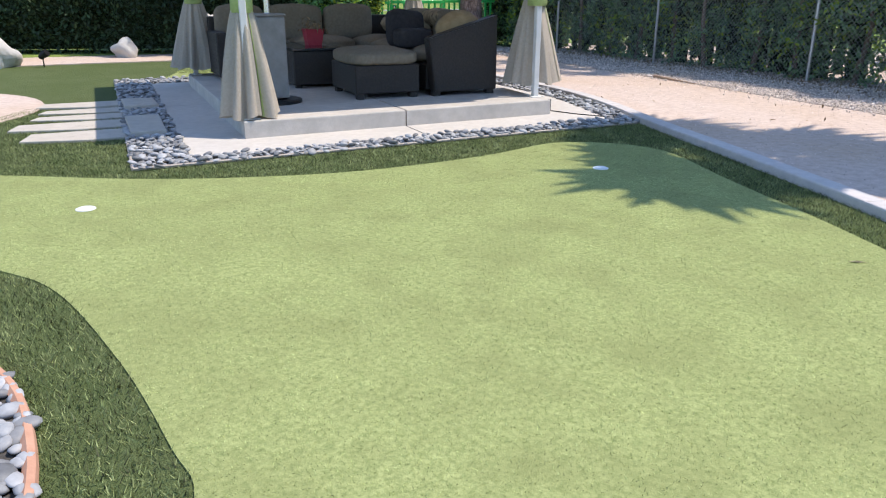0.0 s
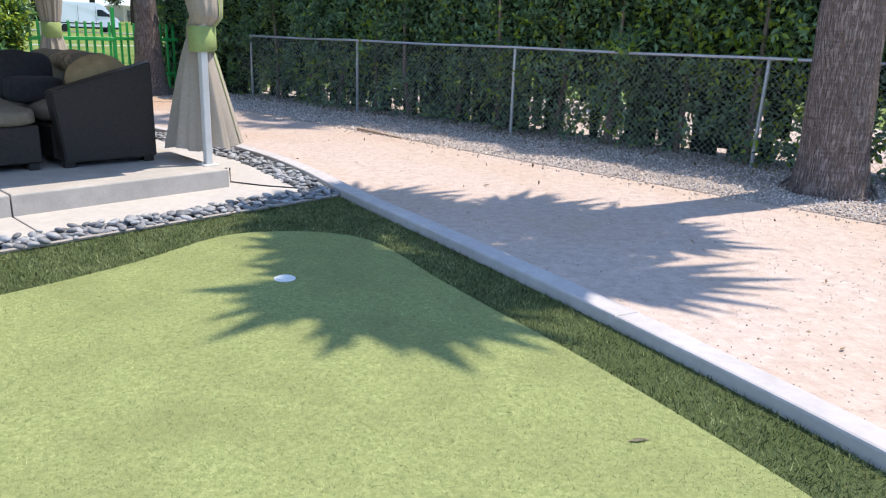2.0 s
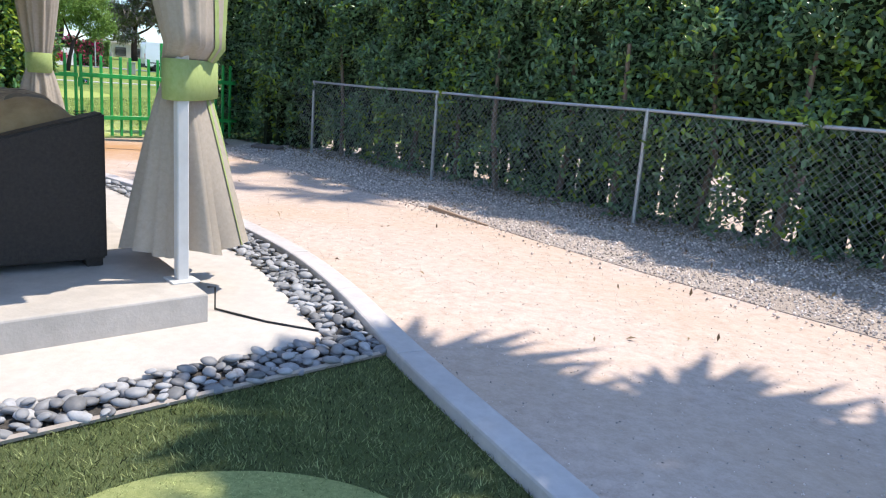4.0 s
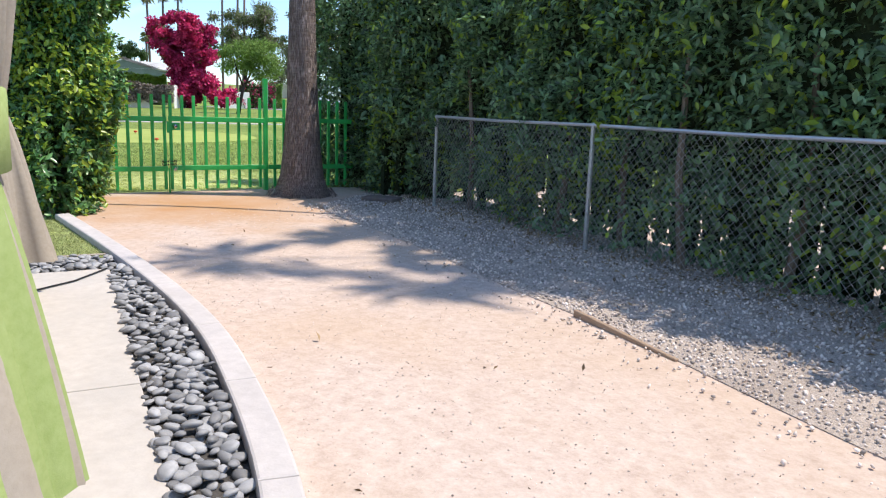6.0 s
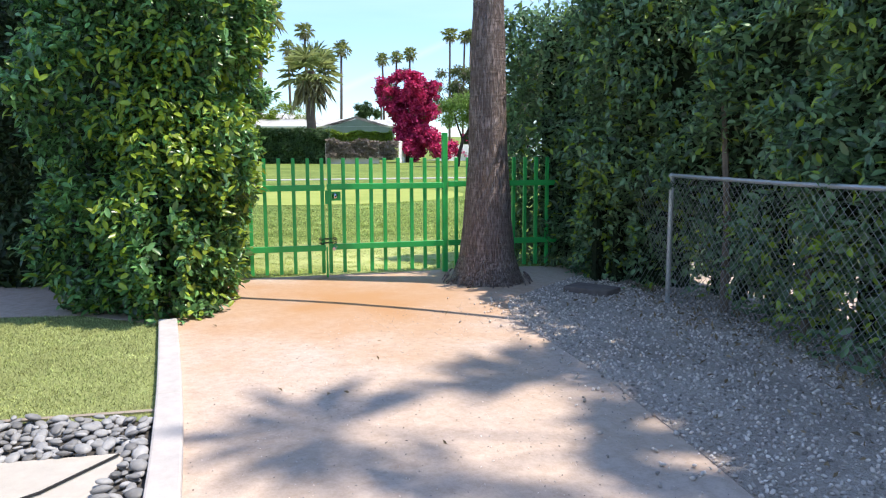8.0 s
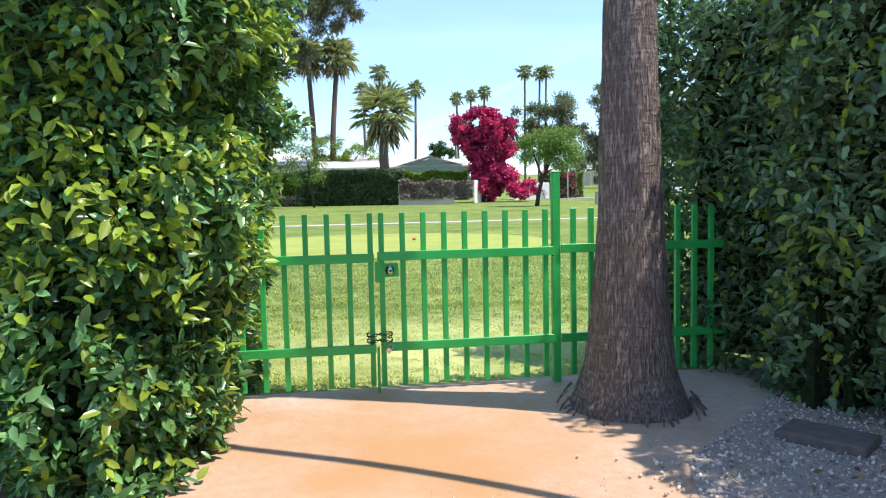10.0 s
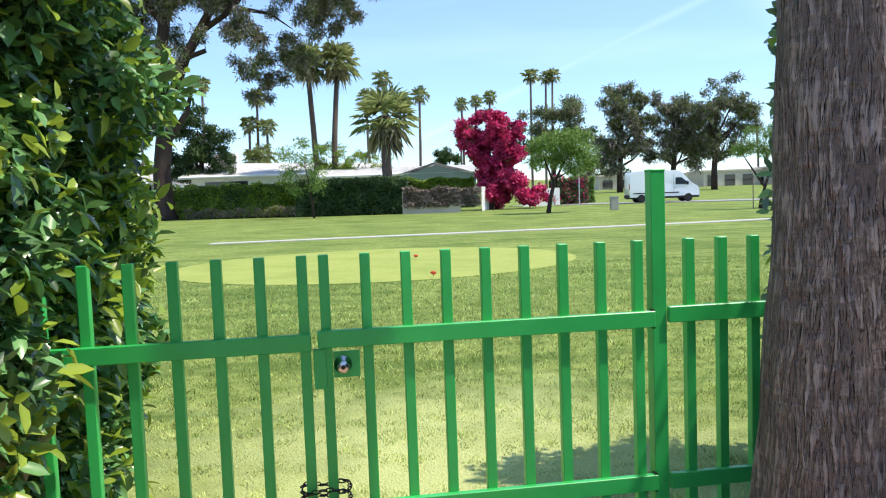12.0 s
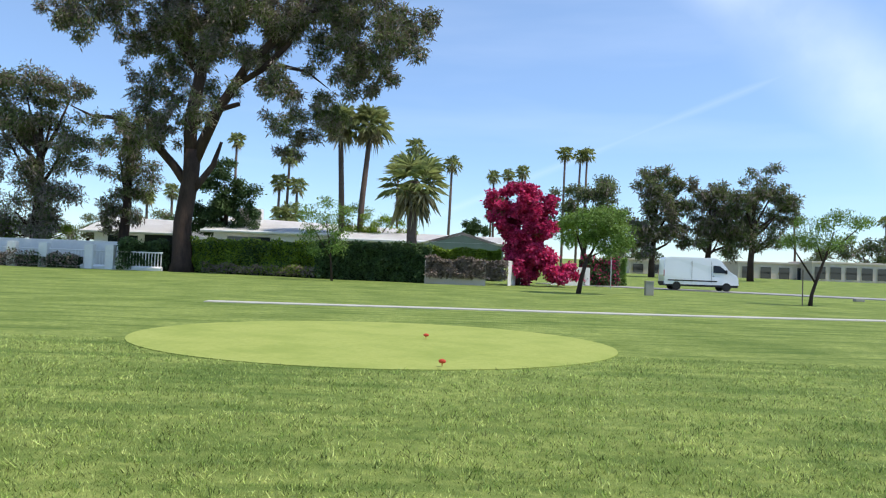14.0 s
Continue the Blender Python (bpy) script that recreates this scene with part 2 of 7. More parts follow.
M["pebble"] = surface("grey_pebble", (0.22, 0.222, 0.228), (0.37, 0.368, 0.366), 18, 0.55, 0.15, 60, each=0.45, island=0.0, spec=0.35, depth=0.003)
M["pebbles"] = surface("grey_pebbles", (0.22, 0.222, 0.228), (0.37, 0.368, 0.366), 18, 0.55, 0.15, 60, island=0.45, spec=0.35, depth=0.003)
M["gravel"] = surface("gravel", (0.40, 0.33, 0.28), (0.66, 0.57, 0.50), 40, 0.95, 1.0, 90, c3=(0.26, 0.21, 0.18), scale3=1.5, amount3=0.5, depth=0.02, spec=0.15)
M["chip"] = surface("gravel_chip", (0.46, 0.385, 0.335), (0.76, 0.67, 0.60), 9, 0.9, 0, island=0.55, spec=0.2)
M["edging"] = surface("plastic_edging", (0.36, 0.30, 0.25), (0.45, 0.38, 0.32), 20, 0.7, 0.1)
M["terracotta"] = surface("terracotta_edging", (0.45, 0.23, 0.15), (0.55, 0.31, 0.21), 14, 0.8, 0.2)
M["leaf"] = surface("hedge_leaf", (0.105, 0.205, 0.10), (0.23, 0.36, 0.175), 1.2, 0.28, 0, island=0.65, spec=0.6, through_light=0.38)
M["leaf_glossy"] = surface("glossy_leaf", (0.072, 0.19, 0.062), (0.165, 0.335, 0.105), 1.6, 0.3, 0, island=0.75, spec=0.6, through_light=0.22)
# rear hedge leaves: the shade they stand in is put into the colour
M["leaf_shaded"] = surface("shaded_leaf", (0.02, 0.04, 0.015), (0.045, 0.08, 0.028), 0.8, 0.5, 0, island=0.5, through_light=0.1)
# brighter lime copy of the leaf colour, for leaves that catch the sun
M["leaf_lit"] = surface("sunlit_leaf", (0.24, 0.36, 0.03), (0.37, 0.48, 0.07), 2, 0.32, 0, island=0.3, spec=0.5, through_light=0.35)
# near-black green that stands for the shade deep in a hedge
M["core"] = surface("hedge_inner_shade", (0.016, 0.026, 0.010), (0.03, 0.045, 0.016), 9, 1, 1.0, 14, depth=0.1)
M["stem"] = surface("hedge_stem", (0.16, 0.12, 0.09), (0.24, 0.19, 0.15), 12, 0.9, 0.5, 40)
M["litter"] = surface("dry_leaf", (0.20, 0.13, 0.07), (0.34, 0.25, 0.15), 4, 0.9, 0, island=0.4)
M["bark"] = surface("palm_bark", (0.30, 0.23, 0.205), (0.50, 0.41, 0.37), 30, 0.95, 1.0, 40, c3=(0.16, 0.115, 0.10), scale3=3.5, amount3=0.45, depth=0.035, stretch=(1, 1, 0.22))


def fissures(m, across, up, colour, deep):
    """Upright cracks and ring scars over a bark surface."""
    nt = m.node_tree
    bs = nt.nodes["Principled BSDF"]
    old = bs.inputs["Base Color"].links[0].from_socket
    tc = nt.nodes.new("ShaderNodeTexCoord")
    mp = nt.nodes.new("ShaderNodeMapping")
    mp.inputs["Scale"].default_value = (across, across, up)
    warp = nt.nodes.new("ShaderNodeTexNoise")
    warp.inputs["Scale"].default_value = 6
    mixv = nt.nodes.new("ShaderNodeMix")
    mixv.data_type = "RGBA"
    mixv.inputs["Factor"].default_value = 0.03
    fibre = nt.nodes.new("ShaderNodeTexNoise")
    fibre.inputs["Scale"].default_value, fibre.inputs["Detail"].default_value = 1.0, 3
    rmap = nt.nodes.new("ShaderNodeMapping")
    rmap.inputs["Scale"].default_value = (6, 6, 48)
    rings = nt.nodes.new("ShaderNodeTexNoise")
    rings.inputs["Scale"].default_value, rings.inputs["Detail"].default_value = 1.0, 2
    both = nt.nodes.new("ShaderNodeMath")
    both.operation = "MULTIPLY_ADD"
    both.inputs[1].default_value = 0.3
    rg = nt.nodes.new("ShaderNodeMapRange")
    rg.inputs["From Min"].default_value, rg.inputs["From Max"].default_value = 0.54, 0.76
    mx = nt.nodes.new("ShaderNodeMix")
    mx.data_type = "RGBA"
    mx.inputs["A"].default_value = (*colour, 1)
    bp = nt.nodes.new("ShaderNodeBump")
    bp.inputs["Strength"].default_value, bp.inputs["Distance"].default_value = 1.0, deep
    nt.links.new(tc.outputs["Object"], mixv.inputs["A"])
    nt.links.new(tc.outputs["Object"], warp.inputs["Vector"])
    nt.links.new(warp.outputs["Color"], mixv.inputs["B"])
    nt.links.new(mixv.outputs["Result"], mp.inputs["Vector"])
    nt.links.new(mp.outputs["Vector"], fibre.inputs["Vector"])
    nt.links.new(mixv.outputs["Result"], rmap.inputs["Vector"])
    nt.links.new(rmap.outputs["Vector"], rings.inputs["Vector"])
    nt.links.new(rings.outputs["Fac"], both.inputs[0])
    nt.links.new(fibre.outputs["Fac"], both.inputs[2])
    nt.links.new(both.outputs["Value"], rg.inputs["Value"])
    nt.links.new(rg.outputs["Result"], mx.inputs["Factor"])
    nt.links.new(old, mx.inputs["B"])
    nt.links.new(mx.outputs["Result"], bs.inputs["Base Color"])
    nt.links.new(rg.outputs["Result"], bp.inputs["Height"])
    inner = bs.inputs["Normal"].links[0].from_socket
    nt.links.new(inner, bp.inputs["Normal"])
    nt.links.new(bp.outputs["Normal"], bs.inputs["Normal"])


fissures(M["bark"], 74, 8, (0.19, 0.14, 0.12), 0.018)
M["bark_far"] = surface("palm_bark_far", (0.11, 0.075, 0.06), (0.17, 0.12, 0.10), 3, 0.95, 0.5, 6, stretch=(1, 1, 2))
M["bark_tree"] = surface("tree_bark", (0.030, 0.019, 0.016), (0.078, 0.050, 0.041), 2, 0.95, 0.8, 5, stretch=(1, 1, 0.3))
M["frond"] = surface("palm_frond", (0.19, 0.24, 0.09), (0.37, 0.41, 0.18), 2, 0.45, 0, island=0.5, spec=0.5, through_light=0.42)
M["frond_dry"] = surface("dry_frond", (0.36, 0.32, 0.20), (0.52, 0.47, 0.32), 2, 0.8, 0, island=0.35, through_light=0.15)
M["galv"] = surface("galvanised_steel", (0.50, 0.52, 0.54), (0.60, 0.62, 0.64), 25, 0.45, 0.1, 60, metal=0.85)
M["wire"] = surface("chain_wire", (0.34, 0.35, 0.355), (0.46, 0.47, 0.475), 15, 0.5, 0, metal=0.7)
M["gate"] = surface("green_gloss_paint", (0.020, 0.46, 0.095), (0.030, 0.53, 0.125), 5, 0.38, 0.12, 30, c3=(0.016, 0.35, 0.08), scale3=2.2, amount3=0.5, depth=0.002, spec=0.5)
M["steel"] = surface("brushed_steel", (0.55, 0.55, 0.55), (0.65, 0.65, 0.65), 20, 0.25, 0.05, metal=1)
M["black_metal"] = surface("black_metal", (0.02, 0.02, 0.02), (0.035, 0.035, 0.035), 12, 0.45, 0.1, metal=0.5)
M["wicker"] = surface("dark_wicker", (0.018, 0.014, 0.012), (0.040, 0.032, 0.027), 55, 0.55, 0.8, 120, depth=0.006, spec=0.4)
M["cushion"] = surface("taupe_cushion", (0.20, 0.165, 0.12), (0.26, 0.22, 0.165), 30, 0.95, 0.3, 200, c3=(0.17, 0.14, 0.10), scale3=3, amount3=0.5, depth=0.004, spec=0.1)
M["pillow"] = surface("gold_brown_pillow", (0.30, 0.20, 0.10), (0.40, 0.28, 0.15), 14, 0.9, 0.3, 120)
M["throw"] = surface("patterned_throw", (0.10, 0.07, 0.05), (0.50, 0.38, 0.24), 11, 0.9, 0.4, 60, stretch=(1, 3, 1))
M["dark_pillow"] = surface("charcoal_pillow", (0.03, 0.026, 0.028), (0.05, 0.045, 0.045), 20, 0.9, 0.3, 120)
M["curtain"] = surface("beige_canvas", (0.44, 0.38, 0.31), (0.52, 0.46, 0.38), 40, 0.9, 0.25, 260, c3=(0.38, 0.33, 0.27), scale3=2.0, amount3=0.4, depth=0.003, spec=0.15, through_light=0.12)
M["trim_green"] = surface("lime_trim", (0.30, 0.39, 0.135), (0.38, 0.47, 0.19), 30, 0.85, 0.25, 200, spec=0.15, depth=0.003)
M["post"] = surface("white_powder_coat", (0.62, 0.61, 0.58), (0.70, 0.69, 0.66), 12, 0.45, 0.1, spec=0.4)
M["red_pot"] = surface("red_tin", (0.36, 0.035, 0.05), (0.44, 0.05, 0.07), 10, 0.5, 0.1)
M["heater"] = surface("grey_heater_cover", (0.22, 0.21, 0.195), (0.30, 0.285, 0.27), 8, 0.7, 0.2, 30)
M["boulder"] = surface("white_boulder", (0.50, 0.47, 0.43), (0.66, 0.63, 0.58), 6, 0.9, 0.7, 14, c3=(0.33, 0.31, 0.28), scale3=3, amount3=0.5, depth=0.03)
M["slate"] = surface("dark_stone", (0.14, 0.11, 0.10), (0.22, 0.18, 0.165), 8, 0.9, 0.4, 30)
M["wood"] = surface("weathered_board", (0.30, 0.20, 0.13), (0.42, 0.31, 0.22), 18, 0.9, 0.5, 50, stretch=(0.2, 4, 1))
M["cup"] = surface("white_cup", (0.72, 0.74, 0.74), (0.80, 0.82, 0.82), 6, 0.5, 0.05)
M["flagred"] = surface("orange_marker", (0.55, 0.06, 0.03), (0.65, 0.09, 0.04), 6, 0.5, 0)
M["white_wall"] = surface("white_stucco", (0.72, 0.71, 0.69), (0.80, 0.79, 0.77), 3, 0.9, 0.3, 20)
M["house_wall"] = surface("sage_siding", (0.20, 0.25, 0.21), (0.25, 0.30, 0.26), 1.5, 0.8, 0.2, 8)
M["roof"] = surface("white_gravel_roof", (0.80, 0.79, 0.77), (0.88, 0.87, 0.85), 4, 0.95, 0.4, 12, c3=(0.66, 0.64, 0.61), scale3=0.5, amount3=0.3)
M["roof_grey"] = surface("pale_grey_roof", (0.42, 0.42, 0.41), (0.52, 0.52, 0.51), 4, 0.95, 0.4, 12)
M["glass"] = surface("dark_window_glass", (0.02, 0.025, 0.03), (0.03, 0.035, 0.04), 1, 0.08, 0, spec=0.6)
M["stucco_tan"] = surface("tan_stucco", (0.55, 0.47, 0.40), (0.64, 0.56, 0.49), 0.8, 0.9, 0.2, 6)
M["van"] = surface("white_van_paint", (0.76, 0.78, 0.80), (0.80, 0.82, 0.84), 1, 0.25, 0, spec=0.5, coat=0.6)
M["van_trim"] = surface("black_van_plastic", (0.02, 0.02, 0.022), (0.03, 0.03, 0.032), 6, 0.6, 0.1)
M["tail"] = surface("red_tail_light", (0.35, 0.02, 0.02), (0.42, 0.03, 0.03), 6, 0.3, 0)
M["lamp_clear"] = surface("clear_headlight", (0.55, 0.57, 0.6), (0.65, 0.67, 0.7), 6, 0.15, 0)
M["tyre"] = surface("tyre_rubber", (0.018, 0.018, 0.018), (0.03, 0.03, 0.03), 8, 0.85, 0.2)
M["road"] = surface("pale_asphalt", (0.30, 0.29, 0.28), (0.36, 0.35, 0.34), 3, 0.9, 0.2, 20)
M["cart_path"] = surface("cart_path_concrete", (0.44, 0.43, 0.37), (0.52, 0.50, 0.44), 2, 0.9, 0.2, 20)
M["boug"] = surface("magenta_bract", (0.40, 0.014, 0.085), (0.74, 0.07, 0.22), 0.9, 0.6, 0, island=0.55, through_light=0.35)
M["tree_leaf"] = surface("tree_leaf", (0.095, 0.125, 0.05), (0.20, 0.245, 0.10), 0.6, 0.6, 0, island=0.5, through_light=0.4)
M["tree_grey"] = surface("grey_twig_leaf", (0.19, 0.155, 0.135), (0.31, 0.265, 0.235), 0.6, 0.8, 0, island=0.4, through_light=0.15)
M["mesquite"] = surface("mesquite_leaf", (0.14, 0.24, 0.05), (0.23, 0.35, 0.085), 0.8, 0.6, 0, island=0.4, through_light=0.3)
M["lime_leaf"] = surface("lime_leaf", (0.15, 0.24, 0.02), (0.24, 0.34, 0.04), 0.8, 0.6, 0, island=0.35, through_light=0.3)
M["dark_shrub"] = surface("dark_shrub_leaf", (0.035, 0.068, 0.024), (0.085, 0.15, 0.048), 0.8, 0.6, 0, island=0.5, through_light=0.15)
M["dry_vine"] = surface("dry_vine", (0.17, 0.13, 0.10), (0.27, 0.22, 0.18), 1, 0.9, 0, island=0.4)
M["canopy"] = surface("beige_canopy", (0.40, 0.35, 0.28), (0.46, 0.41, 0.34), 20, 0.9, 0.2)
M["utility"] = surface("tan_utility_box", (0.32, 0.30, 0.26), (0.38, 0.36, 0.31), 5, 0.7, 0.1)
M["cable"] = surface("black_cable", (0.02, 0.02, 0.02), (0.03, 0.03, 0.03), 10, 0.6, 0)


# ---- building helpers ----
def mesh_from(name, bm, material, smooth=False):
    me = bpy.data.meshes.new(name)
    bm.normal_update()
    bm.to_mesh(me)
    bm.free()
    if material:
        me.materials.append(material)
    if smooth:
        me.shade_smooth()
    return me


def chain_matrix(ob):
    m = Matrix.Identity(4)
    while ob:
        m = ob.matrix_basis @ m if not ob.parent else ob.matrix_parent_inverse @ ob.matrix_basis @ m
        ob = ob.parent
    return m


def hang(ob, parent, at_world=False):
    ob.parent = parent
    if at_world:
        ob.matrix_parent_inverse = chain_matrix(parent).inverted()
    return ob


def part(name, bm, material, parent, label="", smooth=False, at_world=False):
    """One mesh object under a thing or a part."""
    me = bm if isinstance(bm, bpy.types.Mesh) else mesh_from(name, bm, material, smooth)
    ob = hang(new(name, me), parent, at_world)
    if label:
        tagged(ob, label)
    return ob


def thing(name, label, category, m=None, group="", kind=""):
    ob = new(name)
    ob.empty_display_size = 0.2
    if m is not None:
        ob.matrix_basis = m
    return tagged(ob, label, category, group, kind)


def single(name, bm, material, label, category, m=None, group="", kind="", smooth=False):
    me = bm if isinstance(bm, bpy.types.Mesh) else mesh_from(name, bm, material, smooth)
    ob = new(name, me)
    if m is not None:
        ob.matrix_basis = m
    return tagged(ob, label, category, group, kind)


def box(bm, c, s, turn=0.0, bevel=0.0, segments=1):
    geo = bmesh.ops.create_cube(bm, size=1.0, matrix=Matrix.Translation(c) @ Matrix.Rotation(turn, 4, "Z") @ Matrix.Diagonal((*s, 1)))
    if bevel:
        es = list({e for v in geo["verts"] for e in v.link_edges})
        bmesh.ops.bevel(bm, geom=es, offset=bevel, segments=segments, affect="EDGES", profile=0.5)
    return bm


def a_box(c, s, turn=0.0, bevel=0.0, segments=1):
    return box(bmesh.new(), c, s, turn, bevel, segments)


def tube(bm, pts, radii, n=8, cap=True):
    """A round tube along points; radii one number or one a point."""
    pts = [Vector(p) for p in pts]
    if not hasattr(radii, "__len__"):
        radii = [radii] * len(pts)
    rings = []
    side = None
    for i, p in enumerate(pts):
        d = (pts[min(i + 1, len(pts) - 1)] - pts[max(i - 1, 0)]).normalized()
        if side is None:
            side = d.orthogonal().normalized()
        side = (side - d * side.dot(d)).normalized()
        up = d.cross(side)
        rings.append([bm.verts.new(p + radii[i] * (math.cos(a) * side + math.sin(a) * up)) for a in (2 * math.pi * k / n for k in range(n))])
    for a, b in zip(rings, rings[1:]):
        for k in range(n):
            bm.faces.new((a[k], a[(k + 1) % n], b[(k + 1) % n], b[k]))
    if cap:
        bm.faces.new(rings[0][::-1])
        bm.faces.new(rings[-1])
    return bm


def a_tube(pts, radii, n=8):
    return tube(bmesh.new(), pts, radii, n)


def prism(poly, z0, z1, bevel=0.0):
    """A sheet or slab over a plan outline."""
    bm = bmesh.new()
    low = [bm.verts.new((x, y, z0)) for x, y in poly]
    top = [bm.verts.new((x, y, z1)) for x, y in poly]
    f = bm.faces.new(top)
    bm.faces.new(low[::-1])
    n = len(poly)
    for i in range(n):
        bm.faces.new((low[i], low[(i + 1) % n], top[(i + 1) % n], top[i]))
    bmesh.ops.recalc_face_normals(bm, faces=bm.faces)
    if bevel:
        bmesh.ops.bevel(bm, geom=[e for e in f.edges], offset=bevel, segments=2, affect="EDGES", profile=0.5)
    return bm


def spline(pts, per=6, closed=False):
    """A smooth line through plan points."""
    pts = [Vector(p) for p in pts]
    n = len(pts)
    out = []
    for i in range(n if closed else n - 1):
        if closed:
            a, b, c, d = pts[i - 1], pts[i], pts[(i + 1) % n], pts[(i + 2) % n]
        else:
            a, b, c, d = pts[max(i - 1, 0)], pts[i], pts[i + 1], pts[min(i + 2, n - 1)]
        for k in range(per):
            t = k / per
            out.append(0.5 * (2 * b + (c - a) * t + (2 * a - 5 * b + 4 * c - d) * t * t + (3 * b - a - 3 * c + d) * t ** 3))
    if not closed:
        out.append(pts[-1])
    return out


def offset_line(line, d):
    out = []
    for i, p in enumerate(line):
        t = (line[min(i + 1, len(line) - 1)] - line[max(i - 1, 0)]).normalized()
        out.append(Vector((p.x - t.y * d, p.y + t.x * d)))
    return out


def inside(pts, poly):
    """Which plan points lie in the outline."""
    x, y = pts[:, 0], pts[:, 1]
    res = np.zeros(len(pts), bool)
    n = len(poly)
    for i in range(n):
        x1, y1, x2, y2 = poly[i][0], poly[i][1], poly[(i + 1) % n][0], poly[(i + 1) % n][1]
        cross = (y1 > y) != (y2 > y)
        res ^= cross & (x < (x2 - x1) * (y - y1) / ((y2 - y1) if y2 != y1 else 1e-9) + x1)
    return res


def raw_mesh(name, verts, tris, material):
    """A mesh straight from arrays of points and triangles."""
    me = bpy.data.meshes.new(name)
    me.vertices.add(len(verts))
    me.vertices.foreach_set("co", np.ascontiguousarray(verts, np.float32).ravel())
    me.loops.add(len(tris) * 3)
    me.loops.foreach_set("vertex_index", np.ascontiguousarray(tris, np.int32).ravel())
    me.polygons.add(len(tris))
    me.polygons.foreach_set("loop_start", np.arange(0, len(tris) * 3, 3, dtype=np.int32))
    me.materials.append(material)
    me.update(calc_edges=True)
    return me


RNG = np.random.default_rng(7)


def unit(a):
    return a / np.maximum(np.linalg.norm(a, axis=1, keepdims=True), 1e-9)


def leaves(name, p, outward, size, material, wide=0.42, droop=0.25, wild=0.9, spread=0.35, rounded=False):
    """Folded leaves at the points p; outward: the way the foliage faces there."""
    n = len(p)
    along = unit(outward * 0.55 + RNG.normal(0, wild, (n, 3)) + np.array((0, 0, -droop)))
    ref = unit(outward + RNG.normal(0, 0.6, (n, 3)) + np.array((0, 0, 1.1)))
    side = unit(np.cross(along, ref))
    nor = np.cross(side, along)
    s = (size * RNG.uniform(1 - spread, 1 + spread, n))[:, None]
    if rounded:
        # an oval blade: a midrib that curls, two pairs of rim points and a pointed tip
        curl = (RNG.uniform(-0.05, 0.22, n))[:, None]
        v = np.empty((n, 8, 3))
        v[:, 0] = p
        for k, (t, half, low) in enumerate(((0.30, 0.44, 0.10), (0.68, 0.40, 0.08))):
            mid = p + along * s * t - nor * s * curl * t * t
            v[:, 1 + 3 * k] = mid
            v[:, 2 + 3 * k] = mid + side * s * wide * half + nor * s * low
            v[:, 3 + 3 * k] = mid - side * s * wide * half + nor * s * low
        v[:, 7] = p + along * s - nor * s * curl
        rows = np.array(((0, 1, 2), (0, 3, 1), (1, 4, 5), (1, 5, 2), (1, 3, 6), (1, 6, 4), (4, 7, 5), (4, 6, 7)))
        tris = ((np.arange(n) * 8)[:, None, None] + rows[None]).reshape(-1, 3)
        me = raw_mesh(name, v.reshape(-1, 3), tris, material)
        me.shade_smooth()
        return me
    v = np.empty((n, 4, 3))
    v[:, 0] = p
    v[:, 1] = p + along * s * 0.45 + side * s * wide * 0.5 + nor * s * 0.10
    v[:, 2] = p + along * s - nor * s * 0.06
    v[:, 3] = p + along * s * 0.45 - side * s * wide * 0.5 + nor * s * 0.10
    base = (np.arange(n) * 4)[:, None]
    tris = np.concatenate((base + np.array((0, 1, 2)), base + np.array((0, 2, 3)))).astype(np.int32)
    return raw_mesh(name, v.reshape(-1, 3), tris, material)


def blades(name, xy, z, height, material, width=0.006, lean=0.5):
    """Grass blades, one triangle each."""
    n = len(xy)
    a = RNG.uniform(0, 2 * np.pi, n)
    h = height * RNG.uniform(0.5, 1.2, n)
    b = np.column_stack((xy, z if hasattr(z, "__len__") else np.full(n, z)))
    d = np.column_stack((np.cos(a), np.sin(a), np.zeros(n))) * width * 0.5
    tip = b + np.column_stack((RNG.normal(0, lean, n) * h, RNG.normal(0, lean, n) * h, h))
    v = np.stack((b - d, b + d, tip), 1).reshape(-1, 3)
    return raw_mesh(name, v, np.arange(n * 3).reshape(-1, 3), material)


def lump(r, squash=(1, 1, 1), rough=0.2, seed=0.0, sub=2, freq=1.3):
    """A stone-like lump round the origin."""
    bm = bmesh.new()
    bmesh.ops.create_icosphere(bm, subdivisions=sub, radius=1.0)
    for v in bm.verts:
        k = 1 + rough * noise.noise(v.co * freq + Vector((seed * 7.1, seed * 3.3, seed)))
        v.co = Vector((v.co.x * squash[0], v.co.y * squash[1], v.co.z * squash[2])) * r * k
    return bm


# ---- plan ----
TURN = radians(24)
GZ = Matrix.Translation((1.30, 8.62, 0)) @ Matrix.Rotation(TURN, 4, "Z")     # pavilion frame, origin at its front corner


def gz(x, y):
    p = GZ @ Vector((x, y, 0))
    return (p.x, p.y)


LX, LY = Vector((0.927, 0.376)), Vector((-0.376, 0.927))     # across and along the golf lawn
LO = Vector((-0.168, 17.807))


def lawn_xy(lat, dep):
    p = LO + LX * lat + LY * dep
    return p.x, p.y


def lawn_z(dep):
    return 0.0103 * max(dep, 0) + 0.014 * max(dep - 70, 0)


def on_lawn(lat, dep, sink=0.0):
    return Vector((*lawn_xy(lat, dep), lawn_z(dep) - sink))


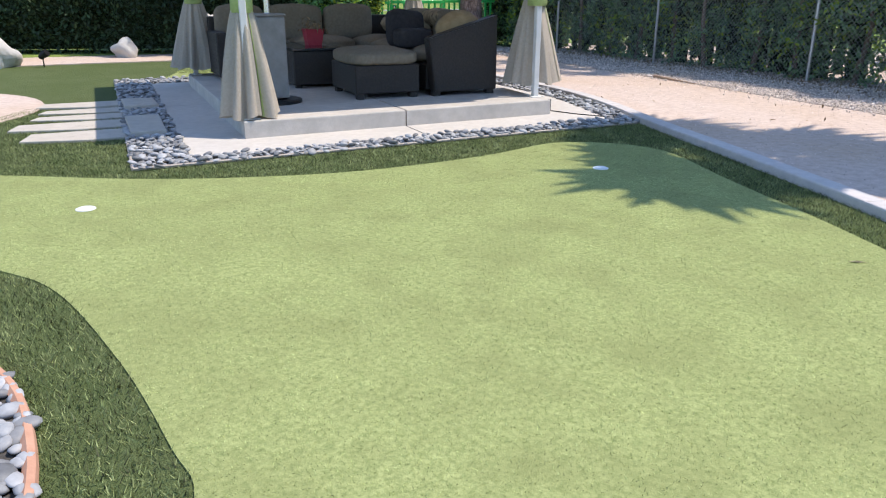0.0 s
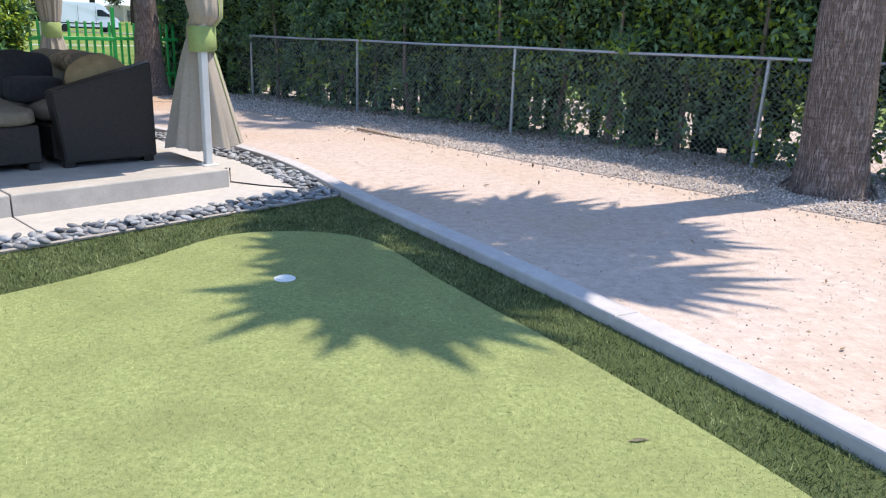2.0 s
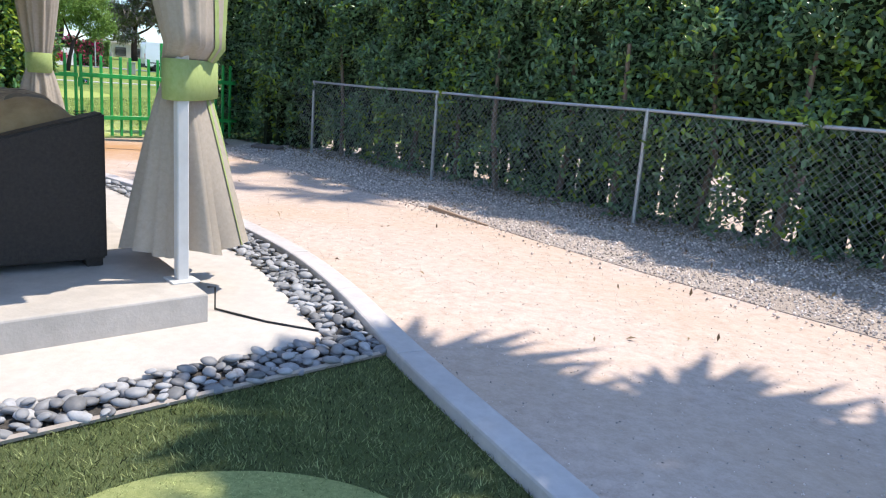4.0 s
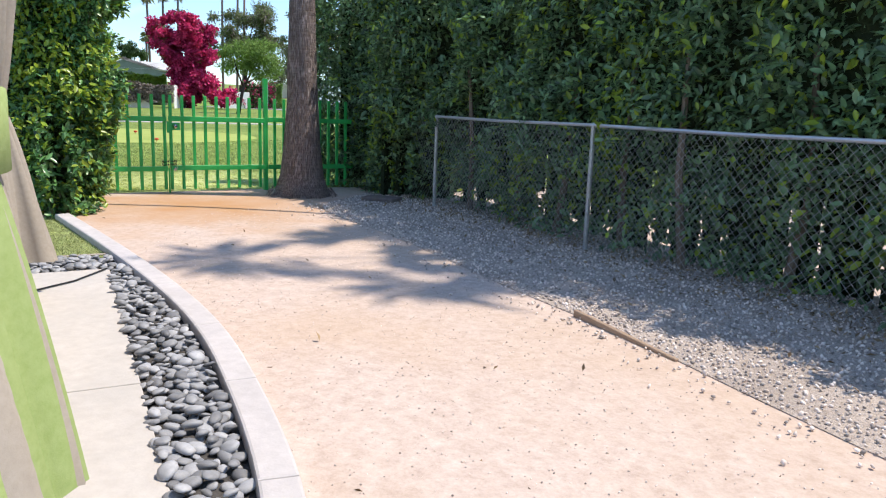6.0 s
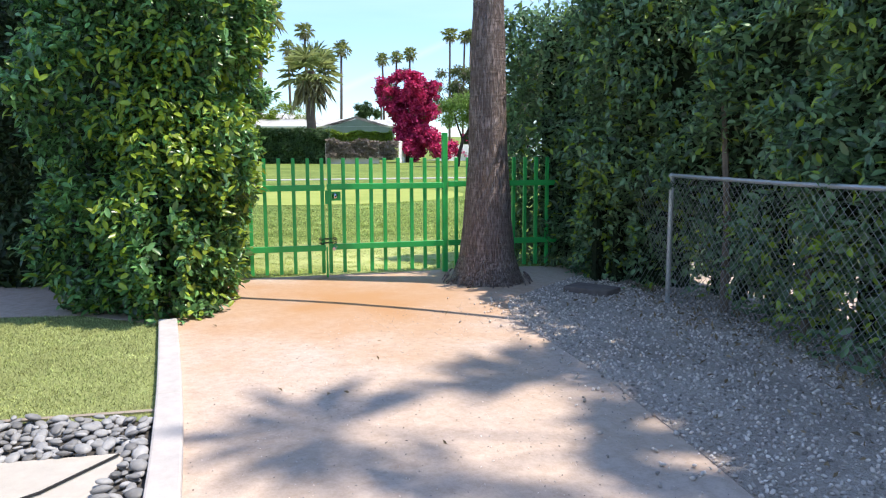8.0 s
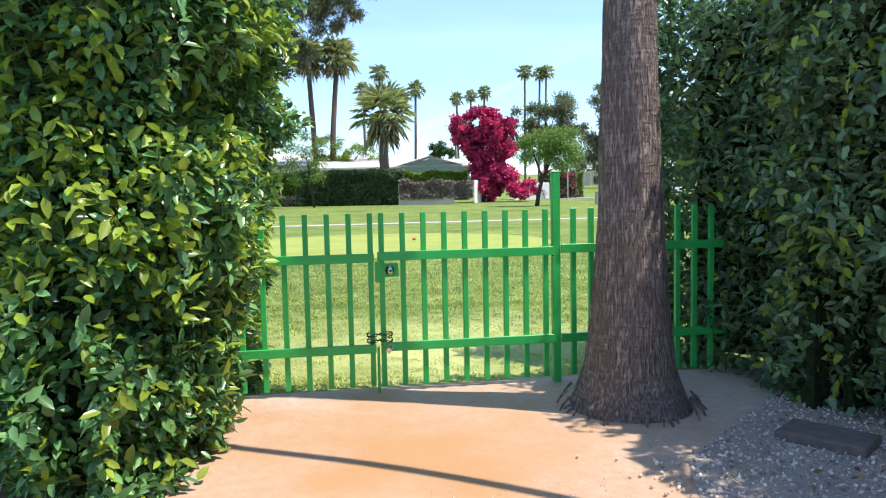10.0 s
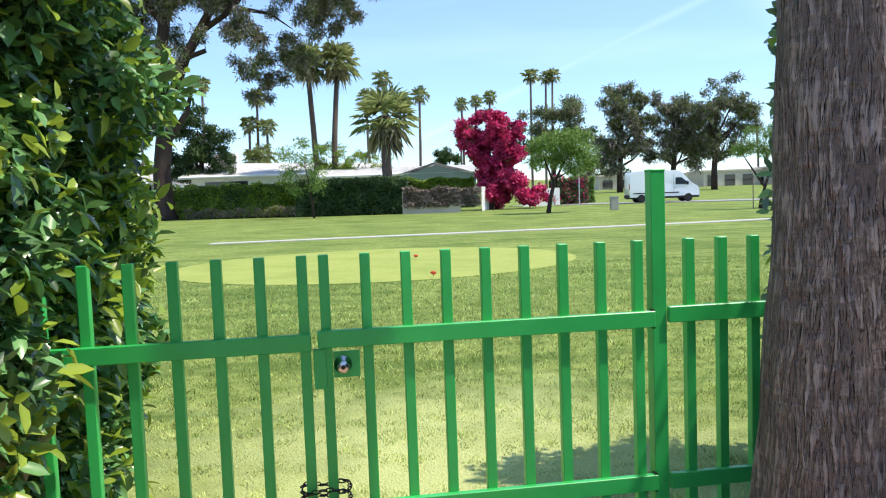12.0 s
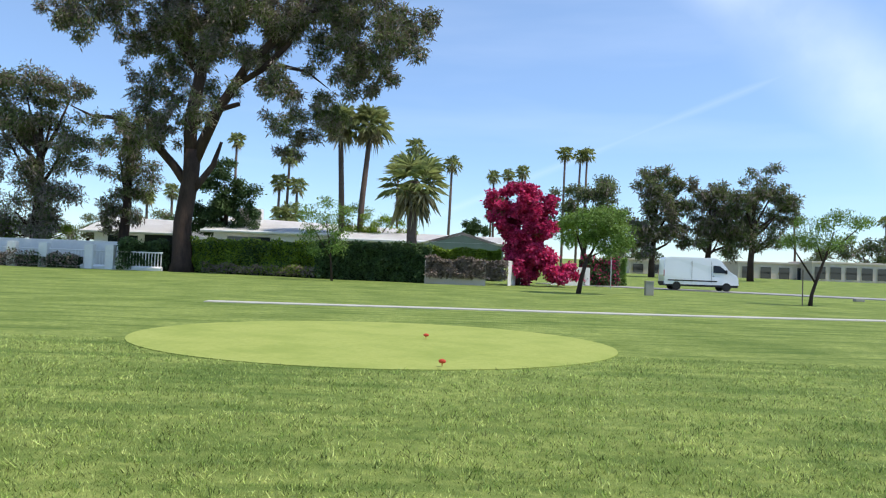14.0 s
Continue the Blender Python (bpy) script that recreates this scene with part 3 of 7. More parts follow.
KERB = spline([(3.05, 1.0), (2.97, 3.3), (2.80, 4.9), (2.56, 6.4), (2.27, 8.0), (2.12, 9.1), (1.91, 10.05), (1.58, 10.98), (1.20, 11.85), (0.66, 12.8), (-0.22, 14.15), (-1.40, 15.85)], 6)
GREEN_RIM = spline([(-0.54, 2.16), (-0.68, 2.39), (-1.04, 2.91), (-1.6, 3.58), (-2.02, 3.86), (-2.8, 4.2), (-4.2, 4.5), (-4.6, 5.2), (-4.0, 5.8), (-3.12, 5.81), (-2.12, 5.71),
                    (-1.36, 5.75), (-0.48, 5.97), (0.44, 6.49), (1.07, 7.04), (1.45, 7.10), (1.78, 6.99), (2.0, 6.77), (2.1, 6.44), (2.17, 5.88), (2.25, 5.4), (2.38, 4.69), (2.47, 4.01),
                    (2.52, 3.42), (2.54, 2.6), (2.5, -1.0), (-0.2, -2.0), (-0.34, 0.6), (-0.44, 1.6)], 5, True)
PAD = [gz(*p) for p in ((-3.84, -0.78), (0.43, -0.50), (0.66, 0.45), (0.80, 1.2), (0.80, 2.28), (0.80, 4.91), (-3.80, 4.75))]
BED = [gz(*p) for p in ((-4.28, -1.0), (0.60, -0.80))] + [(p.x, p.y) for p in offset_line(KERB, 0.10) if 8.25 < p.y < 14.0] + [gz(0.03, 5.47), gz(-4.25, 5.3)]

# ground: one sheet to the horizon
bm = bmesh.new()
lats = [-600, -300, -150, -90, -60, -40, -25, -16, -10, -7, -4, -2, 0, 2, 4, 7, 10, 16, 25, 40, 60, 90, 150, 300, 600]
deps = [-60, -30, -18, -9, -5, -3, -1, 0.6, 0.9, 1.4, 2, 3, 5, 8, 12, 16, 20, 26, 34, 44, 54, 64, 70, 80, 100, 130, 200, 400, 900]
grid = []
for d in deps:
    row = []
    for la in lats:
        x, y = lawn_xy(la, d)
        z = -0.08 if d <= 0.9 else lawn_z(d) + 0.015 * noise.noise(Vector((x * 0.08, y * 0.08, 0))) * min(1, d / 20)
        row.append(bm.verts.new((x, y, z)))
    grid.append(row)
for a, b in zip(grid, grid[1:]):
    for i in range(len(lats) - 1):
        bm.faces.new((a[i], a[i + 1], b[i + 1], b[i]))
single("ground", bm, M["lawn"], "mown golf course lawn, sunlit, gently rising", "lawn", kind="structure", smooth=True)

GD = Vector((0.877, 0.480))                   # along the gate
GN = Vector((0.480, -0.877))                  # from the gate towards the path
G0 = Vector((-1.015, 18.48))                    # where the two leaves meet


def gate_xy(s, out=0.0):
    p = G0 + GD * s + GN * out
    return p.x, p.y


TURF_Z = -0.016
REAR = [(-2.4, 16.0), (-3.2, 15.7), (-4.6, 15.6), (-6.5, 14.75), (-9, 13.4), (-14, 11.5)]
turf_line = [(p.x, p.y) for p in KERB]
dg = [(3.0, -9), (13, -9), (13, 14), (8, 21), gate_xy(4.0, -0.3), gate_xy(1.5, -0.12), gate_xy(-0.5, -0.1), gate_xy(-3.5, -0.2), (-8, 18.4), (-16, 16), (-16, 11.5)] + REAR[::-1] + turf_line[::-1]
single("path", prism(dg, -0.2, 0.0), M["dg"], "pale compacted decomposed granite path with leaf litter", "path", kind="structure")

turf = turf_line + REAR + [(-14, -6), (3.0, -6)]
single("turf", prism(turf, -0.2, TURF_Z), M["turf"], "dark green artificial turf round the putting green", "artificial turf", kind="structure")
single("putting_green", prism([(p.x, p.y) for p in GREEN_RIM], -0.1, -0.009), M["green"], "light green putting green of short artificial grass", "putting green", kind="structure")

patch = [(p.x, p.y) for p in KERB if p.y > 13.9] + REAR[:3] + [gz(-3.6, 5.36), gz(0.03, 5.47)]
single("grass_patch", prism(patch, -0.1, -0.008), M["green"], "small paler patch of lawn behind the pavilion", "lawn", kind="structure")
circle = [(-6.4 + 2.0 * math.cos(a), 8.5 + 2.0 * math.sin(a)) for a in (2 * math.pi * k / 40 for k in range(40))]
single("round_court", prism(circle, -0.1, -0.006), M["dg"], "round pale gravel area set in the turf", "gravel area", kind="structure")

# kerb in cast lengths
kerb = thing("kerb", "low grey concrete kerb between turf and path", "kerb", kind="structure")
for i in range(0, len(KERB) - 1, 6):
    seg = KERB[i:i + 7]
    if len(seg) < 2:
        continue
    a, b = offset_line(seg, 0.075), offset_line(seg, -0.075)
    poly = [(p.x, p.y) for p in a] + [(p.x, p.y) for p in b[::-1]]
    part("kerb_length", prism(poly, -0.1, 0.055, 0.014), M["kerb"], kerb)

# pebble bed base and its edging
BED_BASE = BED[:2] + [(p.x, p.y) for p in offset_line(KERB, 0.07) if 8.2 < p.y < 14.0] + BED[-2:]
single("pebble_bed", prism(BED_BASE, -0.15, -0.010), M["bed"], "dark soil under the pebble border", "bed", kind="structure")
edge = thing("bed_edging", "thin tan edging strip beside the pebble border", "edging", kind="structure")
for a, b in ((gz(-4.28, -1.0), gz(0.60, -0.80)), (gz(-4.28, -1.0), gz(-4.25, 5.3)), (gz(-4.25, 5.3), gz(0.81, 5.51))):
    part("edging_strip", a_tube([(*a, 0.0), (*b, 0.0)], 0.014, 6), M["edging"], edge)

# second pebble bed with a terracotta edge
rim2 = spline([(-0.62, 1.3), (-0.85, 1.85), (-1.08, 2.36), (-1.42, 2.81), (-2.0, 3.2), (-2.8, 3.5)], 6)
bed2 = [(p.x, p.y) for p in rim2] + [(-3.2, 1.2)]
single("pebble_bed.001", prism(bed2, -0.15, -0.010), M["bed"], "dark soil under a second pebble bed", "bed", kind="structure")
single("terracotta_edging", a_tube([(p.x, p.y, 0.0) for p in rim2], 0.022, 6), M["terracotta"], "thin terracotta-coloured edging of the pebble bed", "edging", kind="structure")

# pavilion floor
pad = thing("lower_pad", "pale concrete apron round the pavilion floor", "paving", kind="structure")
part("pad_slab", prism([gz(-3.84, -0.78), gz(-1.705, -0.64), gz(-1.705, 2.28), gz(-3.82, 2.28)], -0.12, 0.006, 0.006), M["concrete"], pad)
part("pad_slab", prism([gz(-1.695, -0.64), gz(0.43, -0.50), gz(0.66, 0.45), gz(0.80, 1.2), gz(0.80, 2.275), gz(-1.695, 2.275)], -0.12, 0.006, 0.006), M["concrete"], pad)
part("pad_slab", prism([gz(-3.82, 2.29), gz(0.80, 2.285), gz(0.80, 4.91), gz(-3.80, 4.75)], -0.12, 0.006, 0.006), M["concrete"], pad)
slab = thing("pavilion_floor", "raised grey concrete floor slab, stained along its edge", "floor", kind="structure")
for x0, x1, b in ((-3.29, -1.706, -1.706), (-1.694, 0.02, 0.22)):
    part("floor_slab", prism([gz(x0, 0.04 * x0), gz(x1, 0.04 * x1), gz(b, 4.35), gz(x0, 4.35)], -0.02, 0.162, 0.012), M["concrete_old"], slab)

# stepping stones
stones = ((-5.2, -4.0, 0.42, 0.92), (-5.35, -4.05, 1.05, 1.52), (-5.2, -4.0, 1.66, 2.0), (-5.15, -4.0, 2.12, 2.45), (-5.2, -4.05, 2.62, 3.05))
for i, (x0, x1, y0, y1) in enumerate(stones):
    out = [gz(x0 + 0.05, y0 + 0.10), gz((x0 + x1) / 2, y0 - 0.02), gz(x1, y0 + 0.02), gz(x1 + 0.02, (y0 + y1) / 2), gz(x1 - 0.02, y1), gz(x0 + 0.12, y1 - 0.03)]
    single("stepping_stone", prism(out, -0.05, 0.008, 0.006), M["flag"], "flat pale irregular stepping stone set in turf", "paving stone", group="stepping stones")

for out in ([(-3.70, 9.42), (-3.36, 9.52), (-3.09, 8.98), (-3.25, 8.88), (-3.42, 8.84)], [(-3.12, 8.10), (-2.95, 8.22), (-2.81, 8.22), (-2.42, 7.32), (-2.70, 7.20)]):
    single("stepping_stone", prism(out[::-1], -0.05, 0.062, 0.008), M["flag"], "flat grey stepping stone lying among pebbles", "paving stone", group="stepping stones")

# golf cups
for x, y in ((1.345, 6.06), (-2.085, 4.925)):
    cup = thing("golf_cup", "white plastic cup rim in the putting green", "golf hole", pose(x, y, -0.009), group="golf cups")
    part("rim", a_tube([(0, 0, -0.02), (0, 0, 0.003), (0, 0, 0.005)], [0.060, 0.060, 0.056], 28), M["cup"], cup)
    part("lid", a_tube([(0, 0, 0.0), (0, 0, 0.009)], 0.047, 24), M["cup"], cup)

# gravel strip along the fence
GRAVEL = spline([(1.25, 17.6), (1.4, 16.85), (2.15, 15.4), (2.65, 14.3), (3.1, 13.2), (3.5, 12.35), (3.72, 11.87), (4.1, 10.8), (4.7, 9.3), (5.3, 8.0), (5.9, 6.6), (6.6, 5.0), (7.4, 3.0)], 5)
FENCE0, FENCE1 = Vector((2.75, 17.75)), Vector((7.05, 8.53))
FD = (FENCE1 - FENCE0).normalized()
FN = Vector((FD.y, -FD.x))                     # towards the hedge
if FN.x < 0:
    FN = -FN
gravel_poly = [(p.x, p.y) for p in GRAVEL] + [(9.6, 3.8), (7.9, 8.9), (3.7, 18.1), (2.0, 19.7)]
single("gravel_strip", prism(gravel_poly, -0.02, 0.006), M["gravel"], "strip of coarse grey-brown gravel along the fence", "gravel", kind="structure")
board = thing("edging_board", "thin weathered wooden edging board half sunk in gravel", "board", pose(3.49, 12.33, 0))
part("plank", a_box((0.45, 0, 0.012), (0.95, 0.03, 0.07), 0, 0.004), M["wood"], board)
board.matrix_basis = pose(3.49, 12.33, 0, 0, 2.0, -67)


# ---- chain link fence ----
fence = thing("chain_link_fence", "galvanised chain-link fence in front of a tall hedge", "fence", kind="structure")
H_F = 1.22
POSTS = (-3.1, 0.0, 3.28, 6.69, 10.17, 13.6, 17.0)
first, last = -1, 4
for k in range(first, last + 1):
    p = FENCE0 + FD * POSTS[k + 1]
    SPAN = POSTS[k + 2] - POSTS[k + 1]
    if k >= 0:
        lean = 0.01 if k == 3 else 0.0
        part("post", a_tube([(p.x, p.y, -0.05), (p.x + lean * 4, p.y, H_F)], 0.024, 10), M["galv"], fence)
        bm = bmesh.new()
        bmesh.ops.create_uvsphere(bm, u_segments=10, v_segments=6, radius=0.03, matrix=Matrix.Translation((p.x + lean * 4, p.y, H_F)))
        part("post_cap", bm, M["galv"], fence)
    if k < last and k >= 0:
        q = p + FD * SPAN
        part("top_rail", a_tube([(p.x, p.y, H_F + 0.005), ((p.x + q.x) / 2, (p.y + q.y) / 2, H_F - 0.006), (q.x, q.y, H_F + 0.005)], 0.018, 8), M["galv"], fence)
    if k < last:
        # woven diagonals
        vs, ts = [], []
        pitch, z0, z1 = 0.074, 0.03, H_F - 0.01
        hgt = z1 - z0
        off = FN * -0.028
        s = -hgt
        while s < SPAN:
            for sign in (1, -1):
                a, b = (s, z0), (s + hgt, z1)
                if sign < 0:
                    a, b = (s, z1), (s + hgt, z0)
                if k == -1 and s < SPAN - 1.0:
                    continue
                (s0, h0), (s1, h1) = a, b
                t0, t1 = max(0, -s0 / hgt), min(1, (SPAN - s0) / hgt)
                if t1 <= t0:
                    continue
                h0, h1 = h0 + (h1 - h0) * t0, h0 + (h1 - h0) * t1
                s0, s1 = s0 + hgt * t0, s0 + hgt * t1
                e = [Vector((p.x + FD.x * u + off.x, p.y + FD.y * u + off.y, h)) for u, h in ((s0, h0), (s1, h1))]
                w = 0.0020
                base = len(vs)
                way = (e[1] - e[0]).normalized()
                nn = Vector((FN.x, FN.y, 0))
                sd = way.cross(nn).normalized()
                for c in e:
                    for kk in range(3):
                        an = 2 * math.pi * kk / 3
                        vs.append(c + sd * w * math.cos(an) + nn * w * math.sin(an) + nn * (0.002 * sign))
                for kk in range(3):
                    m2 = (kk + 1) % 3
                    ts += [(base + kk, base + m2, base + 3 + m2), (base + kk, base + 3 + m2, base + 3 + kk)]
            s += pitch
        if vs:
            part("chain_link_mesh", raw_mesh("chain_link_mesh", np.array(vs), np.array(ts), M["wire"]), None, fence)


# ---- gate ----
PK = 0.040
STEP = 0.1625


def picket(parent, s, top=1.385, low=0.045, wide=PK, out=0.0, label=""):
    x, y = gate_xy(s, out)
    return part("picket", a_box((x, y, (top + low) / 2), (wide, wide, top - low), math.atan2(GD.y, GD.x), 0.0025), M["gate"], parent, label, at_world=True)


def rail(parent, s0, s1, z, drop=0.0):
    x0, y0 = gate_xy(s0, 0.034)
    x1, y1 = gate_xy(s1, 0.034)
    c = Vector(((x0 + x1) / 2, (y0 + y1) / 2, z))
    bm = a_box((0, 0, 0), (s1 - s0, 0.028, 0.068), 0, 0.003)
    bmesh.ops.transform(bm, matrix=Matrix.Translation(c) @ Matrix.Rotation(math.atan2(GD.y, GD.x), 4, "Z") @ Matrix.Rotation(drop, 4, "Y"), verts=bm.verts)
    return part("rail", bm, M["gate"], parent, at_world=True)


left = thing("gate_leaf", "closed green steel picket gate leaf partly inside a hedge", "gate", pose(*gate_xy(-0.085), 0), group="gate leaves")
for i in range(9):
    picket(left, -0.085 - STEP * i, 1.385)
rail(left, -0.062 - STEP * 8.6, -0.060, 1.045)
rail(left, -0.062 - STEP * 8.6, -0.060, 0.345)
x, y = gate_xy(-0.030, 0.018)
part("strike_plate", a_box((x, y, 0.935), (0.05, 0.02, 0.16), math.atan2(GD.y, GD.x), 0.002), M["gate"], left, at_world=True)
x, y = gate_xy(-0.045, 0.045)
part("drop_bolt", a_tube([(x, y, 0.0), (x, y, 0.36)], 0.011, 8), M["gate"], left, at_world=True)

right = thing("gate_leaf", "closed green steel picket gate leaf with a round lock", "gate", pose(*gate_xy(0), 0), group="gate leaves")
for i in range(9):
    picket(right, STEP * i, 1.385)
rail(right, -0.035, STEP * 8 + 0.06, 1.055)
rail(right, -0.012, STEP * 8 + 0.06, 0.355)
x, y = gate_xy(0.075, 0.0)
plate = part("lock_plate", a_box((x, y, 0.945), (0.105, 0.012, 0.105), math.atan2(GD.y, GD.x), 0.002), M["gate"], right, at_world=True)
bm = bmesh.new()
x, y = gate_xy(0.060, 0.0)
n3 = Vector((GN.x, GN.y, 0))
c = Vector((x, y, 0.945))
tube(bm, [c + n3 * d for d in (0.006, 0.012, 0.02, 0.045, 0.058, 0.064)], [0.036, 0.036, 0.016, 0.020, 0.026, 0.020], 18)
knob = part("lock_knob", bm, M["steel"], plate, "round steel knob with a key cylinder", smooth=True, at_world=True)
part("keyhole", a_tube([c + n3 * 0.060, c + n3 * 0.067], 0.009, 12), M["black_metal"], knob, at_world=True)

post_s = STEP * 8 + 0.085
x, y = gate_xy(post_s)
post = thing("gate_post", "tall square green steel gate post", "post", pose(x, y, 0))
part("shaft", a_box((0, 0, 0.82), (0.062, 0.062, 1.70), math.atan2(GD.y, GD.x), 0.003), M["gate"], post)
part("cap", a_box((0, 0, 1.674), (0.066, 0.066, 0.010), math.atan2(GD.y, GD.x), 0.003), M["gate"], post)
part("hinge", a_box((-GD.x * 0.033 + GN.x * 0.03, -GD.y * 0.033 + GN.y * 0.03, 1.055), (0.012, 0.03, 0.08), math.atan2(GD.y, GD.x)), M["black_metal"], post)
part("hinge", a_box((-GD.x * 0.033 + GN.x * 0.03, -GD.y * 0.033 + GN.y * 0.03, 0.355), (0.012, 0.03, 0.08), math.atan2(GD.y, GD.x)), M["black_metal"], post)

side = thing("picket_fence", "fixed green steel picket fence panel behind a palm trunk", "fence", pose(*gate_xy(post_s + 0.15), 0))
for i in range(9):
    picket(side, post_s + 0.145 + 0.1475 * i, 1.385)
rail(side, post_s + 0.035, post_s + 1.45, 1.07)
rail(side, post_s + 0.035, post_s + 1.45, 0.355)

# chain and padlock round the two middle pickets
chain = thing("lock_chain", "dark steel chain wound round the gate pickets", "chain", pose(*gate_xy(-0.03), 0.40))
for turn_no, dz in enumerate((0.0, 0.045)):
    for k in range(22):
        a = 2 * math.pi * k / 22
        bm = bmesh.new()
        cx, cy = 0.095 * math.cos(a), 0.055 * math.sin(a)
        pts = []
        tang = Vector((-0.095 * math.sin(a), 0.055 * math.cos(a), 0)).normalized()
        nrm = Vector((0, 0, 1)) if k % 2 else Vector((math.cos(a), math.sin(a), 0))
        for j in range(9):
            b = 2 * math.pi * j / 8
            pts.append(Vector((cx, cy, 0.402 + dz + 0.01 * math.sin(3 * a))) + tang * 0.017 * math.cos(b) + nrm * 0.008 * math.sin(b))
        tube(bm, pts, 0.0032, 4, cap=False)
        o = part("link", bm, M["black_metal"], chain)
        o.matrix_basis = Matrix.Rotation(math.atan2(GD.y, GD.x), 4, "Z") @ Matrix.Translation((0, 0, -0.40))
lockx, locky = gate_xy(0.02, 0.075)
padlock = thing("padlock", "small steel padlock hanging from the chain", "padlock", pose(lockx, locky, 0.32, 0, 35, math.degrees(math.atan2(GD.y, GD.x))))
part("case", a_box((0, 0, 0.02), (0.042, 0.018, 0.04), 0, 0.004), M["steel"], padlock)
part("shackle", a_tube([(-0.014, 0, 0.04), (-0.014, 0, 0.06), (-0.008, 0, 0.07), (0.008, 0, 0.07), (0.014, 0, 0.06), (0.014, 0, 0.04)], 0.0035, 6), M["steel"], padlock)

# flat stone by the fence
single("flat_stone", a_box((0, 0, 0.03), (0.5, 0.32, 0.07), 0, 0.015, 2), M["slate"], "flat brown stone slab lying in the gravel", "stone", pose(2.02, 18.15, 0.0, 0, 0, -25))


# ---- hedges ----
def hedge(name, label, outline, height, density, size, bottom=0.25, faces=None, lit_share=0.05, bulge=0.16, stems=(), top_density=0.4, leaf="leaf", thin=0.45, flare=0.0, core_low=0.10, core_top=0.25, uneven=0.0, gappy=0.0):
    """A clipped hedge over a plan outline: a core coloured dark for inner shade, leaves over the given faces, bare
    stems at the foot.
    """
    th = thing(name, label, "hedge", pose(sum(p[0] for p in outline) / len(outline), sum(p[1] for p in outline) / len(outline), 0), kind="")
    area = sum(outline[i][0] * outline[(i + 1) % len(outline)][1] - outline[(i + 1) % len(outline)][0] * outline[i][1] for i in range(len(outline)))
    ccw = 1 if area > 0 else -1
    mid = Vector((sum(p[0] for p in outline) / len(outline), sum(p[1] for p in outline) / len(outline)))
    # inside: shrunk copy, lumpy, coloured dark for the shade behind the leaves
    line = [Vector(p) for p in outline]
    shr = []
    for i in range(len(line)):
        a, b, c = line[i - 1], line[i], line[(i + 1) % len(line)]
        n1 = Vector((-(b - a).y, (b - a).x)).normalized() * ccw
        n2 = Vector((-(c - b).y, (c - b).x)).normalized() * ccw
        m = (n1 + n2).normalized()
        shr.append(b + m * 0.26 / max(0.5, m.dot(n1)))
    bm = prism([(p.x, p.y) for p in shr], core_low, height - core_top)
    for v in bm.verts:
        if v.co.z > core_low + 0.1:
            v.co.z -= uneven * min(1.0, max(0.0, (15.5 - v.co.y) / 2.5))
    # dark columns below the core stand for shade at the foot, gaps between
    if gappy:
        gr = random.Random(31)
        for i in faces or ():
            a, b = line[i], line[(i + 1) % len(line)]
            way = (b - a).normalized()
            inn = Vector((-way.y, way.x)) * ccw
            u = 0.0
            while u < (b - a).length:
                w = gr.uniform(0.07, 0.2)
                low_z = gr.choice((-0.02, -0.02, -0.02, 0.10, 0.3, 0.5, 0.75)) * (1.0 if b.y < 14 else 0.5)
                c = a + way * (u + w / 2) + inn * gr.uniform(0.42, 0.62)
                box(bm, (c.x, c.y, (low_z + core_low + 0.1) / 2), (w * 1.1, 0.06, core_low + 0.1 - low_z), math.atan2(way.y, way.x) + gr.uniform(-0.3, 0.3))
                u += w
    part("shade_core", bm, M["core"], th, at_world=True)
    P, N = [], []
    for i in range(len(line)):
        if faces is not None and i not in faces:
            continue
        a, b = line[i], line[(i + 1) % len(line)]
        L = (b - a).length
        nrm = Vector(((b - a).y, -(b - a).x)).normalized() * ccw
        n = int(L * height * density)
        s, z = RNG.uniform(0, 1, n), RNG.uniform(0.0, height, n)
        keep = (z > bottom + 0.35 * RNG.random(n)) | (RNG.random(n) < thin)
        s, z = s[keep], z[keep]
        if uneven:
            ys = a.y + (b.y - a.y) * s
            crest = height - uneven * np.clip((15.5 - ys) / 2.5, 0, 1) * np.array([0.85 + 0.9 * noise.noise(Vector((q, 2.0, 4.0))) for q in ys])
            s, z = s[z < crest], z[z < crest]
        dep = -np.abs(RNG.normal(0, 0.17, len(s))) + 0.05
        if gappy:
            # open, twiggy foot: leaves in clumps through the depth, light between them
            low = z < gappy + 0.25 * RNG.normal(0, 1, len(s))
            open_at = np.array([noise.noise(Vector(((a.x + (b.x - a.x) * q) * 3.1, (a.y + (b.y - a.y) * q) * 3.1, w * 3.6))) + 0.45 * noise.noise(Vector(((a.x + (b.x - a.x) * q) * 8, (a.y + (b.y - a.y) * q) * 8, w * 8))) for q, w in zip(s, z)])
            ok = ~low | (open_at > -0.13 - 0.7 * np.clip(z / gappy, 0, 1))
            dep = np.where(low, dep - RNG.random(len(s)) * 0.6, dep)
            s, z, dep = s[ok], z[ok], dep[ok]
        base = np.column_stack((a.x + (b.x - a.x) * s, a.y + (b.y - a.y) * s, z))
        lumps = np.array([noise.noise(Vector((q[0] * 1.7, q[1] * 1.7, q[2] * 1.7))) + 0.5 * noise.noise(Vector((q[0] * 4.1, q[1] * 4.1, q[2] * 4.1))) for q in base])
        d = dep + bulge * lumps + flare * (z - 0.4)
        base[:, 0] += nrm.x * d
        base[:, 1] += nrm.y * d
        P.append(base)
        N.append(np.tile((nrm.x, nrm.y, 0.25), (len(s), 1)))
